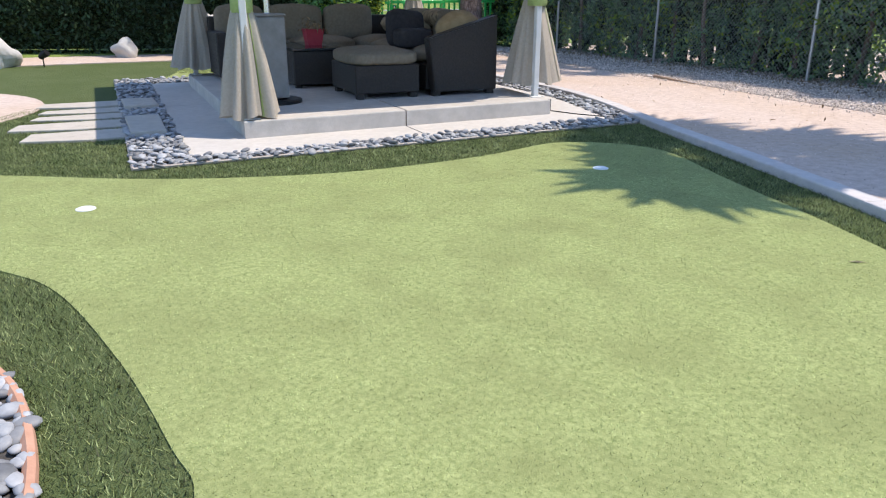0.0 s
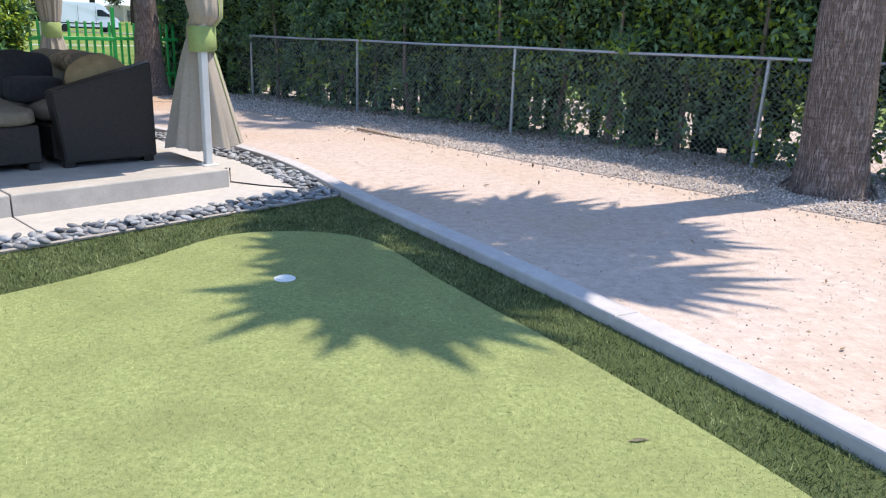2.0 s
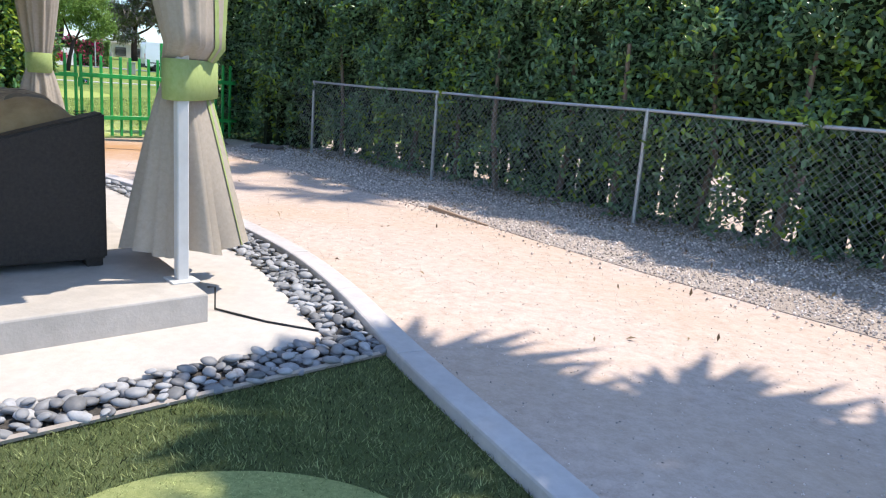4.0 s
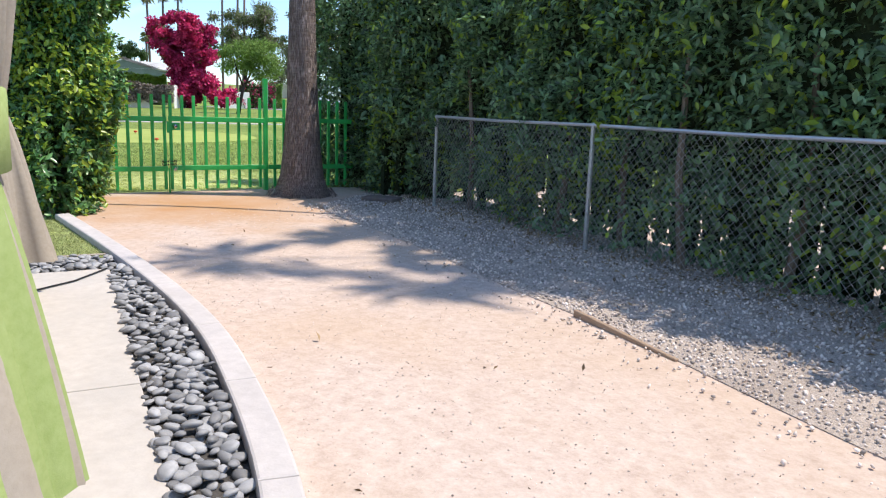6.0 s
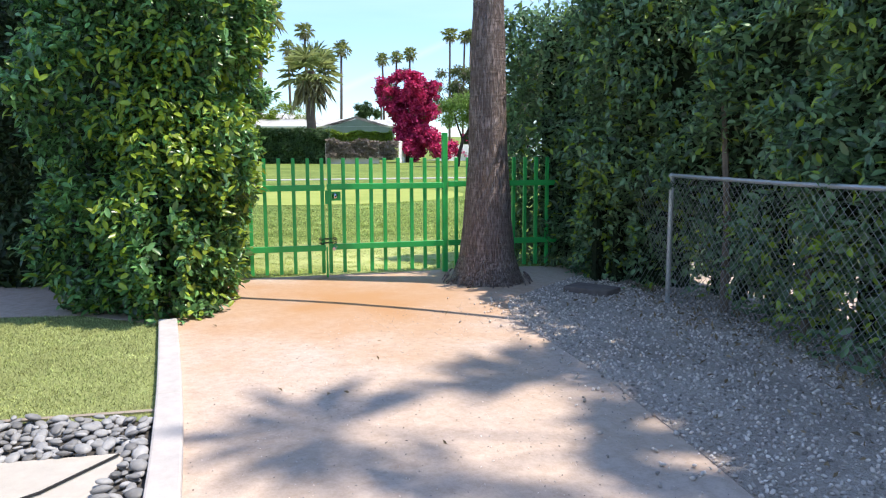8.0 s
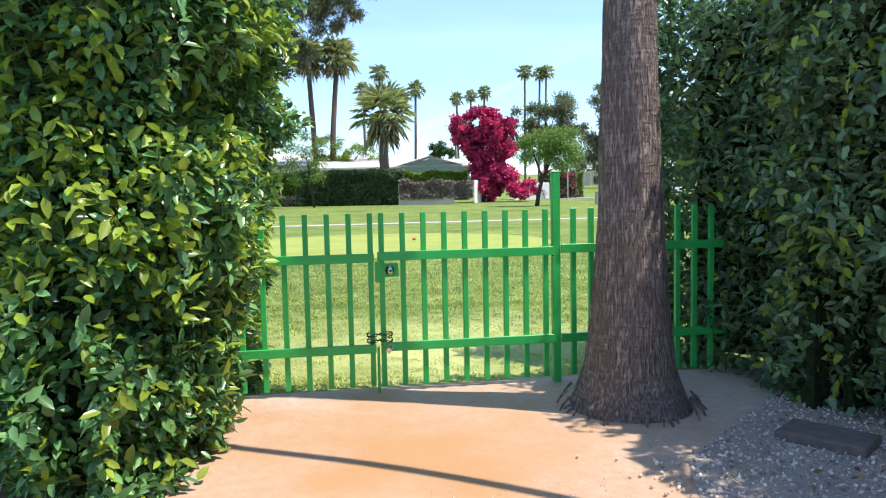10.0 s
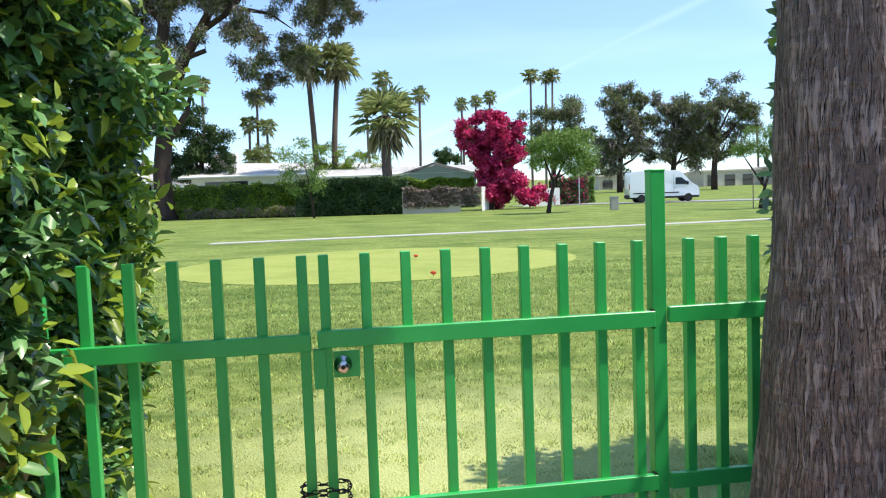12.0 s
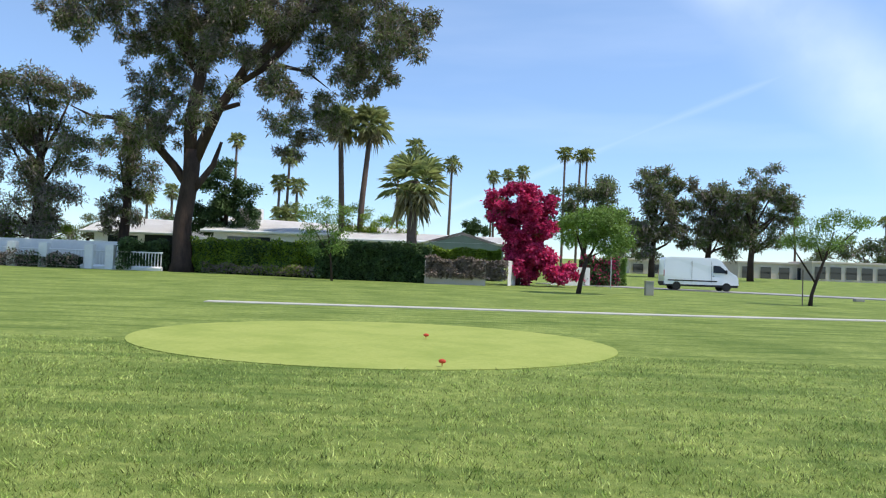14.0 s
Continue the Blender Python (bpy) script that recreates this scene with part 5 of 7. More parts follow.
# boulders at the rear
for i, (x, y, r, sq) in enumerate(((-6.35, 16.1, 0.23, (1.15, 0.9, 0.95)), (-7.85, 14.0, 0.35, (1.2, 1.0, 0.85)), (-4.55, 15.9, 0.40, (0.9, 0.8, 1.25)), (-8.9, 15.2, 0.35, (1.2, 0.9, 0.8)))):
    bm = lump(r, sq, 0.45, i + 2, 3, 1.1)
    single("boulder", bm, M["boulder"], "pale rounded boulder resting on gravel", "boulder", pose(x, y, r * sq[2] * 0.62, 0, 0, 40 * i), group="boulders", smooth=True)
spot = thing("garden_spotlight", "small black garden spotlight on a spike", "garden light", pose(-7.0, 14.1, 0))
part("spike", a_tube([(0, 0, -0.02), (0, 0, 0.14)], 0.012, 6), M["black_metal"], spot)
part("head", a_tube([(-0.05, 0, 0.15), (0.0, 0, 0.19), (0.09, 0, 0.24)], [0.04, 0.06, 0.07], 12), M["black_metal"], spot)


# ---- beyond the gate ----
oval = [(-1.3 + 4.7 * math.cos(a), 15.3 + 4.0 * math.sin(a)) for a in (2 * math.pi * k / 64 for k in range(64))]


def lawn_sheet(outline, lift, mid=None):
    """A sheet that follows the rise of the lawn; outline in across and along."""
    bm = bmesh.new()
    top = [bm.verts.new((*lawn_xy(*p), lawn_z(p[1]) + lift)) for p in outline]
    low = [bm.verts.new((*lawn_xy(*p), lawn_z(p[1]) - 0.15)) for p in outline]
    n = len(top)
    c = bm.verts.new((*lawn_xy(sum(p[0] for p in outline) / n, sum(p[1] for p in outline) / n), lawn_z(sum(p[1] for p in outline) / n) + lift))
    for i in range(n):
        bm.faces.new((top[i], top[(i + 1) % n], c))
        bm.faces.new((low[i], low[(i + 1) % n], top[(i + 1) % n], top[i]))
    bmesh.ops.recalc_face_normals(bm, faces=bm.faces)
    return bm


def lawn_strip(line, wide, lift):
    """A path or road along points of the lawn."""
    pts = spline(line, 5)
    a, b = offset_line(pts, wide / 2), offset_line(pts, -wide / 2)
    bm = bmesh.new()
    rows = []
    for p, q in zip(a, b):
        rows.append([bm.verts.new((*lawn_xy(p.x, p.y), lawn_z(p.y) + lift)), bm.verts.new((*lawn_xy(q.x, q.y), lawn_z(q.y) + lift)),
                     bm.verts.new((*lawn_xy(q.x, q.y), lawn_z(q.y) - 0.15)), bm.verts.new((*lawn_xy(p.x, p.y), lawn_z(p.y) - 0.15))])
    for r, s in zip(rows, rows[1:]):
        for i in range(4):
            bm.faces.new((r[i], r[(i + 1) % 4], s[(i + 1) % 4], s[i]))
    bmesh.ops.recalc_face_normals(bm, faces=bm.faces)
    return bm


single("golf_green", lawn_sheet(oval, 0.014), M["tee"], "oval of shorter paler grass on the golf lawn", "golf green", kind="structure")
single("cart_path", lawn_strip([(-7.9, 25.0), (0, 25.8), (8, 26.6), (17, 28.2), (40, 33)], 0.75, 0.03), M["cart_path"], "narrow pale concrete cart path across the lawn", "path", kind="structure")
single("road", lawn_strip([(9, 68), (15, 64.5), (24, 60), (36, 54), (60, 46)], 4.2, 0.05), M["road"], "pale grey service road across the golf course", "road", kind="structure")
for la, de in ((-0.33, 15.6), (0.03, 11.75)):
    p = on_lawn(la, de)
    fl = thing("tee_marker", "small orange-red marker standing in the grass", "golf marker", pose(p.x, p.y, p.z + 0.03), group="tee markers")
    part("stem", a_tube([(0, 0, 0), (0, 0, 0.05)], 0.008, 6), M["flagred"], fl)
    bm = lump(0.05, (1.2, 0.9, 0.7), 0.1, 1, 2)
    bmesh.ops.translate(bm, verts=bm.verts, vec=(0, 0, 0.07))
    part("head", bm, M["flagred"], fl)

box_p = on_lawn(12.55, 46.3)
ub = thing("utility_box", "small tan utility pedestal standing on the lawn", "utility box", pose(box_p.x, box_p.y, box_p.z, 0, 0, 22))
part("body", a_box((0, 0, 0.42), (0.5, 0.4, 0.86), 0, 0.03, 2), M["utility"], ub)
part("lid", a_box((0, 0, 0.87), (0.56, 0.46, 0.06), 0, 0.02), M["utility"], ub)
sp = on_lawn(27, 49)
single("sprinkler_box", a_box((0, 0, 0.1), (0.6, 0.4, 0.22), 0, 0.03), M["utility"], "low tan valve box on the lawn", "valve box", pose(sp.x, sp.y, sp.z, 0, 0, 22))


# trees
def clump_points(centres, per, spread_z=0.7, shell=0.55):
    """Leaf points in and round clumps; centres: rows of x, y, z, radius."""
    P, N = [], []
    for (x, y, z, r) in centres:
        n = int(per * r * r)
        d = unit(RNG.normal(0, 1, (n, 3)))
        k = RNG.random(n) ** shell
        lum = np.array([1 + 0.6 * noise.noise(Vector((q[0] * 2 + x, q[1] * 2 + y, q[2] * 2 + z))) for q in d])
        P.append(np.array((x, y, z)) + d * (r * k * lum)[:, None] * np.array((1, 1, spread_z)))
        N.append(d + np.array((0, 0, 0.4)))
    return np.concatenate(P), unit(np.concatenate(N))


def lx(lat, dep, z):
    """Lawn place and height above the sea-level datum as a world point."""
    return Vector((*lawn_xy(lat, dep), z))


def broad_tree(name, label, trunk, limbs, centres, per, size, leaf, base, wide=0.5, bark="bark_tree", group="", grey=0.0, spread_z=0.7, wild=0.9, droop=0.25):
    """A tree: tapered trunk, limbs each a part, a crown of many small leaves."""
    th = thing(name, label, "tree", pose(base.x, base.y, base.z), group=group)
    part("trunk", a_tube([p for p, r in trunk], [r for p, r in trunk], 12), M[bark], th, smooth=True, at_world=True)
    for lim in limbs:
        part("limb", a_tube([p for p, r in lim], [r for p, r in lim], 8), M[bark], th, smooth=True, at_world=True)
    P, N = clump_points(centres, per, spread_z)
    if grey:
        g = RNG.random(len(P)) < grey * (0.4 + 1.2 * np.array([0.5 + noise.noise(Vector(tuple(q * 0.23))) for q in P]))
        tagged(part("bare_growth", leaves("bare_growth", P[g], N[g], size * 1.7, M["tree_grey"], 0.22, 0.6, 0.7), None, th, at_world=True), kind="stuff")
        P, N = P[~g], N[~g]
    part("crown", leaves("crown", P, N, size, M[leaf], wide, droop, wild), None, th, at_world=True)
    return th


D = 62
HZ = 1.6


def at_px(u, v, d):
    """Across u and up v in thousandths of the distance d."""
    return lx(u * d / 1000, d, HZ + v * d / 1000)


# the great tree beside the house
t0 = on_lawn(-22.2, D)
trunk = [(t0 + Vector((0, 0, -0.2)), 1.15), (t0 + Vector((0, 0, 0.8)), 0.85), (at_px(-360, 50, D), 0.72), (at_px(-352, 110, D), 0.68), (at_px(-350, 150, D), 0.66)]
limbs = [
    [(at_px(-352, 130, D), 0.6), (at_px(-356, 190, D), 0.5), (at_px(-345, 250, D), 0.5), (at_px(-340, 320, D), 0.4), (at_px(-320, 400, D), 0.25)],
    [(at_px(-352, 125, D), 0.5), (at_px(-319, 205, D), 0.42), (at_px(-280, 270, D), 0.36), (at_px(-240, 310, D), 0.28), (at_px(-190, 350, D), 0.18)],
    [(at_px(-300, 238, D), 0.3), (at_px(-262, 262, D), 0.26), (at_px(-225, 300, D), 0.22), (at_px(-215, 350, D), 0.2), (at_px(-190, 400, D), 0.12)],
    [(at_px(-354, 100, D), 0.42), (at_px(-375, 128, D), 0.36), (at_px(-410, 165, D), 0.3), (at_px(-455, 190, D), 0.2), (at_px(-490, 192, D), 0.12), (at_px(-520, 205, D), 0.04)],
    [(at_px(-352, 185, D), 0.3), (at_px(-320, 205, D), 0.26), (at_px(-290, 215, D), 0.2)],
    [(at_px(-354, 85, D), 0.30), (at_px(-340, 105, D), 0.28), (at_px(-322, 130, D), 0.24), (at_px(-312, 162, D), 0.12)],
    [(at_px(-345, 250, D), 0.3), (at_px(-385, 310, D), 0.2), (at_px(-420, 350, D), 0.12)],
    [(at_px(-240, 270, D), 0.2), (at_px(-200, 262, D), 0.12), (at_px(-170, 240, D), 0.03)],
]
cl = [(-548, 338, 28), (-70, 325, 34), (-500, 335, 36), (-445, 345, 40), (-395, 300, 38), (-405, 250, 34), (-375, 345, 52), (-320, 330, 55), (-330, 265, 44), (-275, 330, 55), (-225, 330, 55), (-170, 335, 55), (-120, 335, 50),
      (-85, 320, 38), (-250, 255, 34), (-225, 215, 34), (-185, 205, 32), (-150, 290, 40), (-105, 285, 30), (-290, 400, 60), (-220, 400, 60), (-380, 410, 60), (-160, 400, 50), (-215, 165, 22),
      (-410, 205, 34), (-440, 180, 30), (-390, 170, 26), (-130, 255, 26), (-345, 205, 24)]
cents = []
for u, v, r in cl:
    dd = D + random.uniform(-4, 4)
    q = at_px(u, v, dd)
    w = r * D / 1000
    for k in range(15):
        cents.append((q.x + random.uniform(-1, 1) * w, q.y + random.uniform(-1, 1) * w, q.z + random.uniform(-0.9, 0.8) * w, w * random.uniform(0.16, 0.42)))
broad_tree("great_tree", "huge old pine-like tree with forked dark trunk and thinning crown", trunk, limbs, cents, 620, 0.26, "tree_leaf", t0, 0.36, grey=0.32, spread_z=0.95, droop=0.5)

# other trees about the course: across, distance, base sink, crown clumps in thousandths
TREES = [
    ("tree", "tall dense grey-green tree behind the white fence", -560, 66, [(-590, 60, 48), (-560, 120, 50), (-600, 150, 50), (-545, 190, 46), (-580, 215, 36), (-525, 150, 34), (-520, 215, 30), (-620, 200, 60), (-545, 60, 40)], "tree_leaf", 0.35, 120, 0.32, 0.5),
    ("tree", "slender dark tree draped with dry fronds", -440, 72, [(-440, 70, 30), (-432, 110, 32), (-450, 140, 32), (-428, 160, 28), (-448, 50, 24)], "tree_leaf", 0.3, 140, 0.30, 0.6),
    ("conifer", "dense dark green pine behind the house", -306, 78, [(-306, 60, 30), (-318, 85, 30), (-292, 90, 28), (-306, 115, 28), (-285, 65, 26), (-330, 55, 26)], "dark_shrub", 0.0, 190, 0.35, 0.4),
    ("tree", "broad round dark tree beside tall palms", 183, 120, [(160, 95, 30), (195, 105, 34), (225, 85, 30), (140, 75, 26), (205, 70, 34)], "tree_leaf", 0.1, 70, 0.5, 0.4),
    ("tree", "tall airy grey-green pine near the road", 275, 108, [(262, 110, 26), (285, 120, 26), (300, 95, 26), (258, 75, 26), (285, 70, 30), (310, 60, 24), (262, 45, 24), (278, 140, 20), (318, 130, 16)], "tree_leaf", 0.25, 70, 0.48, 0.5),
    ("tree", "tall airy grey-green pine near the road", 350, 108, [(340, 85, 26), (360, 100, 28), (375, 80, 26), (335, 55, 24), (365, 55, 28), (392, 60, 22), (352, 118, 20)], "tree_leaf", 0.25, 70, 0.48, 0.5),
    ("tree", "tall airy grey-green pine near the road", 408, 104, [(395, 115, 26), (415, 135, 28), (435, 120, 24), (405, 90, 26), (445, 95, 26), (460, 110, 18), (425, 65, 26), (402, 60, 22), (445, 62, 20)], "tree_leaf", 0.2, 70, 0.46, 0.5),
    ("shrub_tree", "small round dark green tree on the skyline", 32, 110, [(24, 55, 13), (40, 55, 13), (32, 62, 12)], "dark_shrub", 0.0, 200, 0.35, 0.3),
    ("shrub_tree", "bright green citrus-like tree behind the house", -105, 75, [(-125, 65, 22), (-100, 62, 22), (-82, 58, 18), (-140, 52, 18), (-60, 55, 16)], "lime_leaf", 0.0, 140, 0.25, 0.3),
    ("shrub_tree", "sunlit yellow-green shrubs behind the white wall", -560, 68, [(-590, 38, 22), (-560, 45, 22), (-535, 36, 18), (-515, 32, 16), (-610, 36, 22)], "lime_leaf", 0.0, 170, 0.22, 0.2),
    ("shrub_tree", "grey-green olive-like trees on the skyline", -490, 110, [(-470, 45, 26), (-500, 48, 26), (-440, 40, 22), (-400, 48, 22), (-250, 40, 14)], "tree_leaf", 0.2, 60, 0.4, 0.3),
    ("shrub_tree", "low dark trees far across the course", 560, 150, [(500, 35, 26), (535, 42, 26), (570, 40, 26), (610, 45, 30), (650, 40, 30), (230, 22, 20), (255, 25, 20)], "tree_leaf", 0.1, 40, 0.6, 0.3),
    ("shrub_tree", "low dark trees behind the great tree", -300, 100, [(-330, 40, 22), (-360, 45, 22), (-270, 35, 18)], "dark_shrub", 0.0, 60, 0.45, 0.3),
]
for nm, lab, u, d, cl, leaf, grey, per, size, rt in TREES:
    base = on_lawn(u * d / 1000, d)
    top = max(v for _, v, _ in cl)
    trunk = [(base + Vector((0, 0, -0.3)), rt), (at_px(u, 25, d), rt * 0.85), (at_px(u + 4, top * 0.55, d), rt * 0.6), (at_px(u, top * 0.9, d), rt * 0.25)]
    limbs = []
    for (cu, cv, r) in cl:
        a = at_px(u + 2, max(25, min(cv * 0.6, top * 0.6)), d)
        b = at_px(cu, cv, d)
        limbs.append([(a, rt * 0.4), ((a + b) / 2 + Vector((0, 0, -0.3)), rt * 0.28), (b, rt * 0.1)])
    cents = []
    for (cu, cv, r) in cl:
        for k in range(11):
            q = at_px(cu + random.uniform(-0.9, 0.9) * r, cv + random.uniform(-0.8, 0.7) * r, d + random.uniform(-1, 1) * r * d / 1400)
            cents.append((q.x, q.y, q.z, r * d / 1000 * random.uniform(0.22, 0.5)))
    broad_tree(nm, lab, trunk, limbs, cents, per * 2.6, size * 0.85, leaf, base, 0.42, grey=grey)

# mesquite on the lawn
b = on_lawn(7.9, 44.8)
cents = []
for cu, cv, r in ((195, 52, 26), (225, 62, 26), (165, 50, 22), (205, 78, 26), (235, 45, 20), (180, 75, 22), (215, 35, 20), (160, 70, 16), (228, 82, 16)):
    q = at_px(cu, cv, 44.8 + random.uniform(-1.2, 1.2))
    cents.append((q.x, q.y, q.z, r * 0.0448 * 0.85))
broad_tree("mesquite_tree", "fresh green feathery mesquite tree on the lawn", [(b + Vector((0, 0, -0.1)), 0.16), (at_px(180, -6, 44.8), 0.13), (at_px(187, 22, 44.8), 0.11)],
           [[(at_px(187, 18, 44.8), 0.09), (at_px(200, 45, 44.8), 0.06), (at_px(215, 65, 44.8), 0.02)], [(at_px(186, 16, 44.8), 0.08), (at_px(175, 45, 44.8), 0.05), (at_px(170, 65, 44.8), 0.02)], [(at_px(187, 22, 44.8), 0.06), (at_px(225, 42, 44.8), 0.02)]],
           cents, 1800, 0.17, "mesquite", b, 0.4, spread_z=0.75)
# sapling with a stake
b = on_lawn(19.2, 39.6)
cents = []
for cu, cv, r in ((500, 78, 18), (520, 90, 16), (545, 82, 16), (560, 84, 10), (475, 60, 18), (455, 55, 14), (490, 52, 14), (515, 55, 16), (470, 82, 10), (535, 62, 10)):
    q = at_px(cu, cv, 39.6 + random.uniform(-0.8, 0.8))
    cents.append((q.x, q.y, q.z, r * 0.0396))
broad_tree("sapling", "thin sparse young tree with crooked trunk on the lawn", [(b + Vector((0, 0, -0.1)), 0.12), (at_px(487, -15, 39.6), 0.09), (at_px(495, 10, 39.6), 0.08), (at_px(505, 38, 39.6), 0.06), (at_px(515, 70, 39.6), 0.03)],
           [[(at_px(492, 0, 39.6), 0.06), (at_px(475, 25, 39.6), 0.05), (at_px(460, 48, 39.6), 0.02)], [(at_px(505, 38, 39.6), 0.05), (at_px(530, 60, 39.6), 0.03), (at_px(550, 78, 39.6), 0.02)], [(at_px(500, 30, 39.6), 0.04), (at_px(490, 60, 39.6), 0.02)]],
           cents, 1400, 0.14, "mesquite", b, 0.35)
b = on_lawn(18.75, 39.5)
single("tree_stake", a_tube([(0, 0, -0.1), (0, 0, 1.9)], 0.03, 6), M["stem"], "thin wooden stake beside a young tree", "stake", pose(b.x, b.y, b.z))
# feathery sapling by the hedge
b = on_lawn(-8.1, 52.5)
cents = []
for cu, cv, r in ((-190, 70, 18), (-165, 62, 18), (-150, 45, 18), (-185, 45, 18), (-140, 75, 14), (-165, 85, 14), (-150, 25, 16), (-180, 20, 14)):
    q = at_px(cu, cv, 52.5 + random.uniform(-0.8, 0.8))
    cents.append((q.x, q.y, q.z, r * 0.0525))
broad_tree("sapling", "airy pale green young tree before the hedge", [(b + Vector((0, 0, -0.1)), 0.09), (at_px(-158, 20, 52.5), 0.06), (at_px(-165, 60, 52.5), 0.03)],
           [[(at_px(-158, 20, 52.5), 0.04), (at_px(-140, 60, 52.5), 0.02)], [(at_px(-157, 10, 52.5), 0.04), (at_px(-185, 55, 52.5), 0.02)]], cents, 520, 0.19, "mesquite", b, 0.4)

# bougainvillea
b = on_lawn(5.5, 58)
cents = []
for cu, cv, r in ((66, 96, 15), (66, 78, 14), (74, 62, 14), (140, 98, 12), (80, 100, 18), (100, 105, 20), (122, 95, 20), (90, 75, 22), (115, 70, 22), (135, 75, 16), (100, 45, 22), (125, 40, 20), (140, 15, 22), (120, 10, 20), (155, 0, 18), (170, 5, 14), (105, 15, 14), (130, 55, 18), (88, 52, 16), (104, 28, 18), (138, 58, 14), (122, 82, 16), (95, 88, 16), (112, 108, 14), (128, 26, 16), (96, 26, 16), (102, 6, 15), (116, -4, 14)):
    for k in range(6):
        q = at_px(cu - 4 + random.uniform(-0.6, 0.5) * r, cv + random.uniform(-0.6, 0.6) * r, 58 + random.uniform(-1.2, 1.2))
        cents.append((q.x, q.y, q.z, r * 0.058 * random.uniform(0.35, 0.65)))
bg = broad_tree("bougainvillea", "tall bougainvillea covered with magenta blossom", [(b + Vector((0, 0, -0.2)), 0.2), (at_px(100, 40, 58), 0.12), (at_px(105, 90, 58), 0.05)], [], cents, 900, 0.24, "boug", b, 0.85)
gq = []
for cu, cv, r in ((66, 95, 10), (64, 78, 10), (68, 60, 8), (95, 120, 10), (142, 95, 9), (105, 95, 14), (118, 55, 14)):
    q = at_px(cu, cv, 57.7)
    gq.append((q.x, q.y, q.z, r * 0.058))
P, N = clump_points(gq, 420)
part("green_growth", leaves("green_growth", P, N, 0.18, M["tree_leaf"], 0.5), None, bg, at_world=True)


# palms of the course
def far_palm(name, label, u_base, u_top, v_top, d, crown_r, trunk_r, seed, dry=8, fronds=30, group="", droop=0.7):
    base = on_lawn(u_base * d / 1000, d)
    top = at_px(u_top, v_top, d)
    th = thing(name, label, "palm tree", pose(base.x, base.y, base.z), group=group)
    mid = (base + top) / 2 + Vector((random.uniform(-0.2, 0.2), 0, 0))
    part("trunk", a_tube([base + Vector((0, 0, -0.3)), base + Vector((0, 0, 0.6)), mid, top], [trunk_r * 1.35, trunk_r * 1.1, trunk_r, trunk_r * 0.8], 10), M["bark_far"], th, smooth=True, at_world=True)
    o = part("crown", crown_mesh("crown", M["frond"], fronds, crown_r * 0.48, crown_r * 0.52, droop, seed, tilt_low=-0.75, tilt_high=1.35, blades_n=13, blade=0.05), None, th)
    o.matrix_basis = pose(*(top - base))
    if dry:
        o = part("dry_skirt", crown_mesh("dry_skirt", M["frond_dry"], dry, crown_r * 0.38, crown_r * 0.45, 1.2, seed + 50, tilt_low=-1.3, tilt_high=-0.75, blades_n=10, blade=0.05), None, th)
        o.matrix_basis = pose(*(top - base))
    return th


far_palm("fan_palm", "stout fan palm with broad green and yellowing fronds", -48, -48, 118, 57, 3.3, 0.40, 11, 16, 40, droop=0.35)
far_palm("tall_palm", "tall slender fan palm beside another", -143, -152, 196, 75, 2.7, 0.30, 12, 16, 40, "tall pair of palms")
far_palm("tall_palm", "tall slender fan palm beside another", -123, -110, 197, 75, 2.7, 0.30, 13, 16, 40, "tall pair of palms")
FAR = [(-293, -293, 168, 120, 1.9), (-222, -220, 148, 115, 2.1), (-210, -208, 108, 115, 2.0), (-232, -232, 112, 115, 2.0), (-215, -217, 70, 112, 2.6), (-228, -230, 65, 112, 2.4), (-49, -49, 168, 120, 2.0), (-68, -72, 145, 115, 1.8),
       (-2, 1, 145, 118, 2.0), (60, 58, 130, 140, 1.8), (78, 78, 133, 140, 1.8), (93, 97, 138, 140, 1.9), (56, 56, 78, 140, 1.4), (153, 154, 165, 140, 2.0), (172, 175, 163, 140, 1.9), (180, 184, 165, 140, 2.0),
       (590, 590, 88, 150, 1.9), (-380, -378, 95, 120, 1.9), (-410, -412, 85, 118, 1.8), (468, 466, 82, 150, 1.6)]
for i, (ub, ut, vt, d, r) in enumerate(FAR):
    far_palm("skyline_palm", "distant slender fan palm on the skyline", ub, ut, vt, d, r, 0.22, 60 + i, 6, 22, "skyline palms")


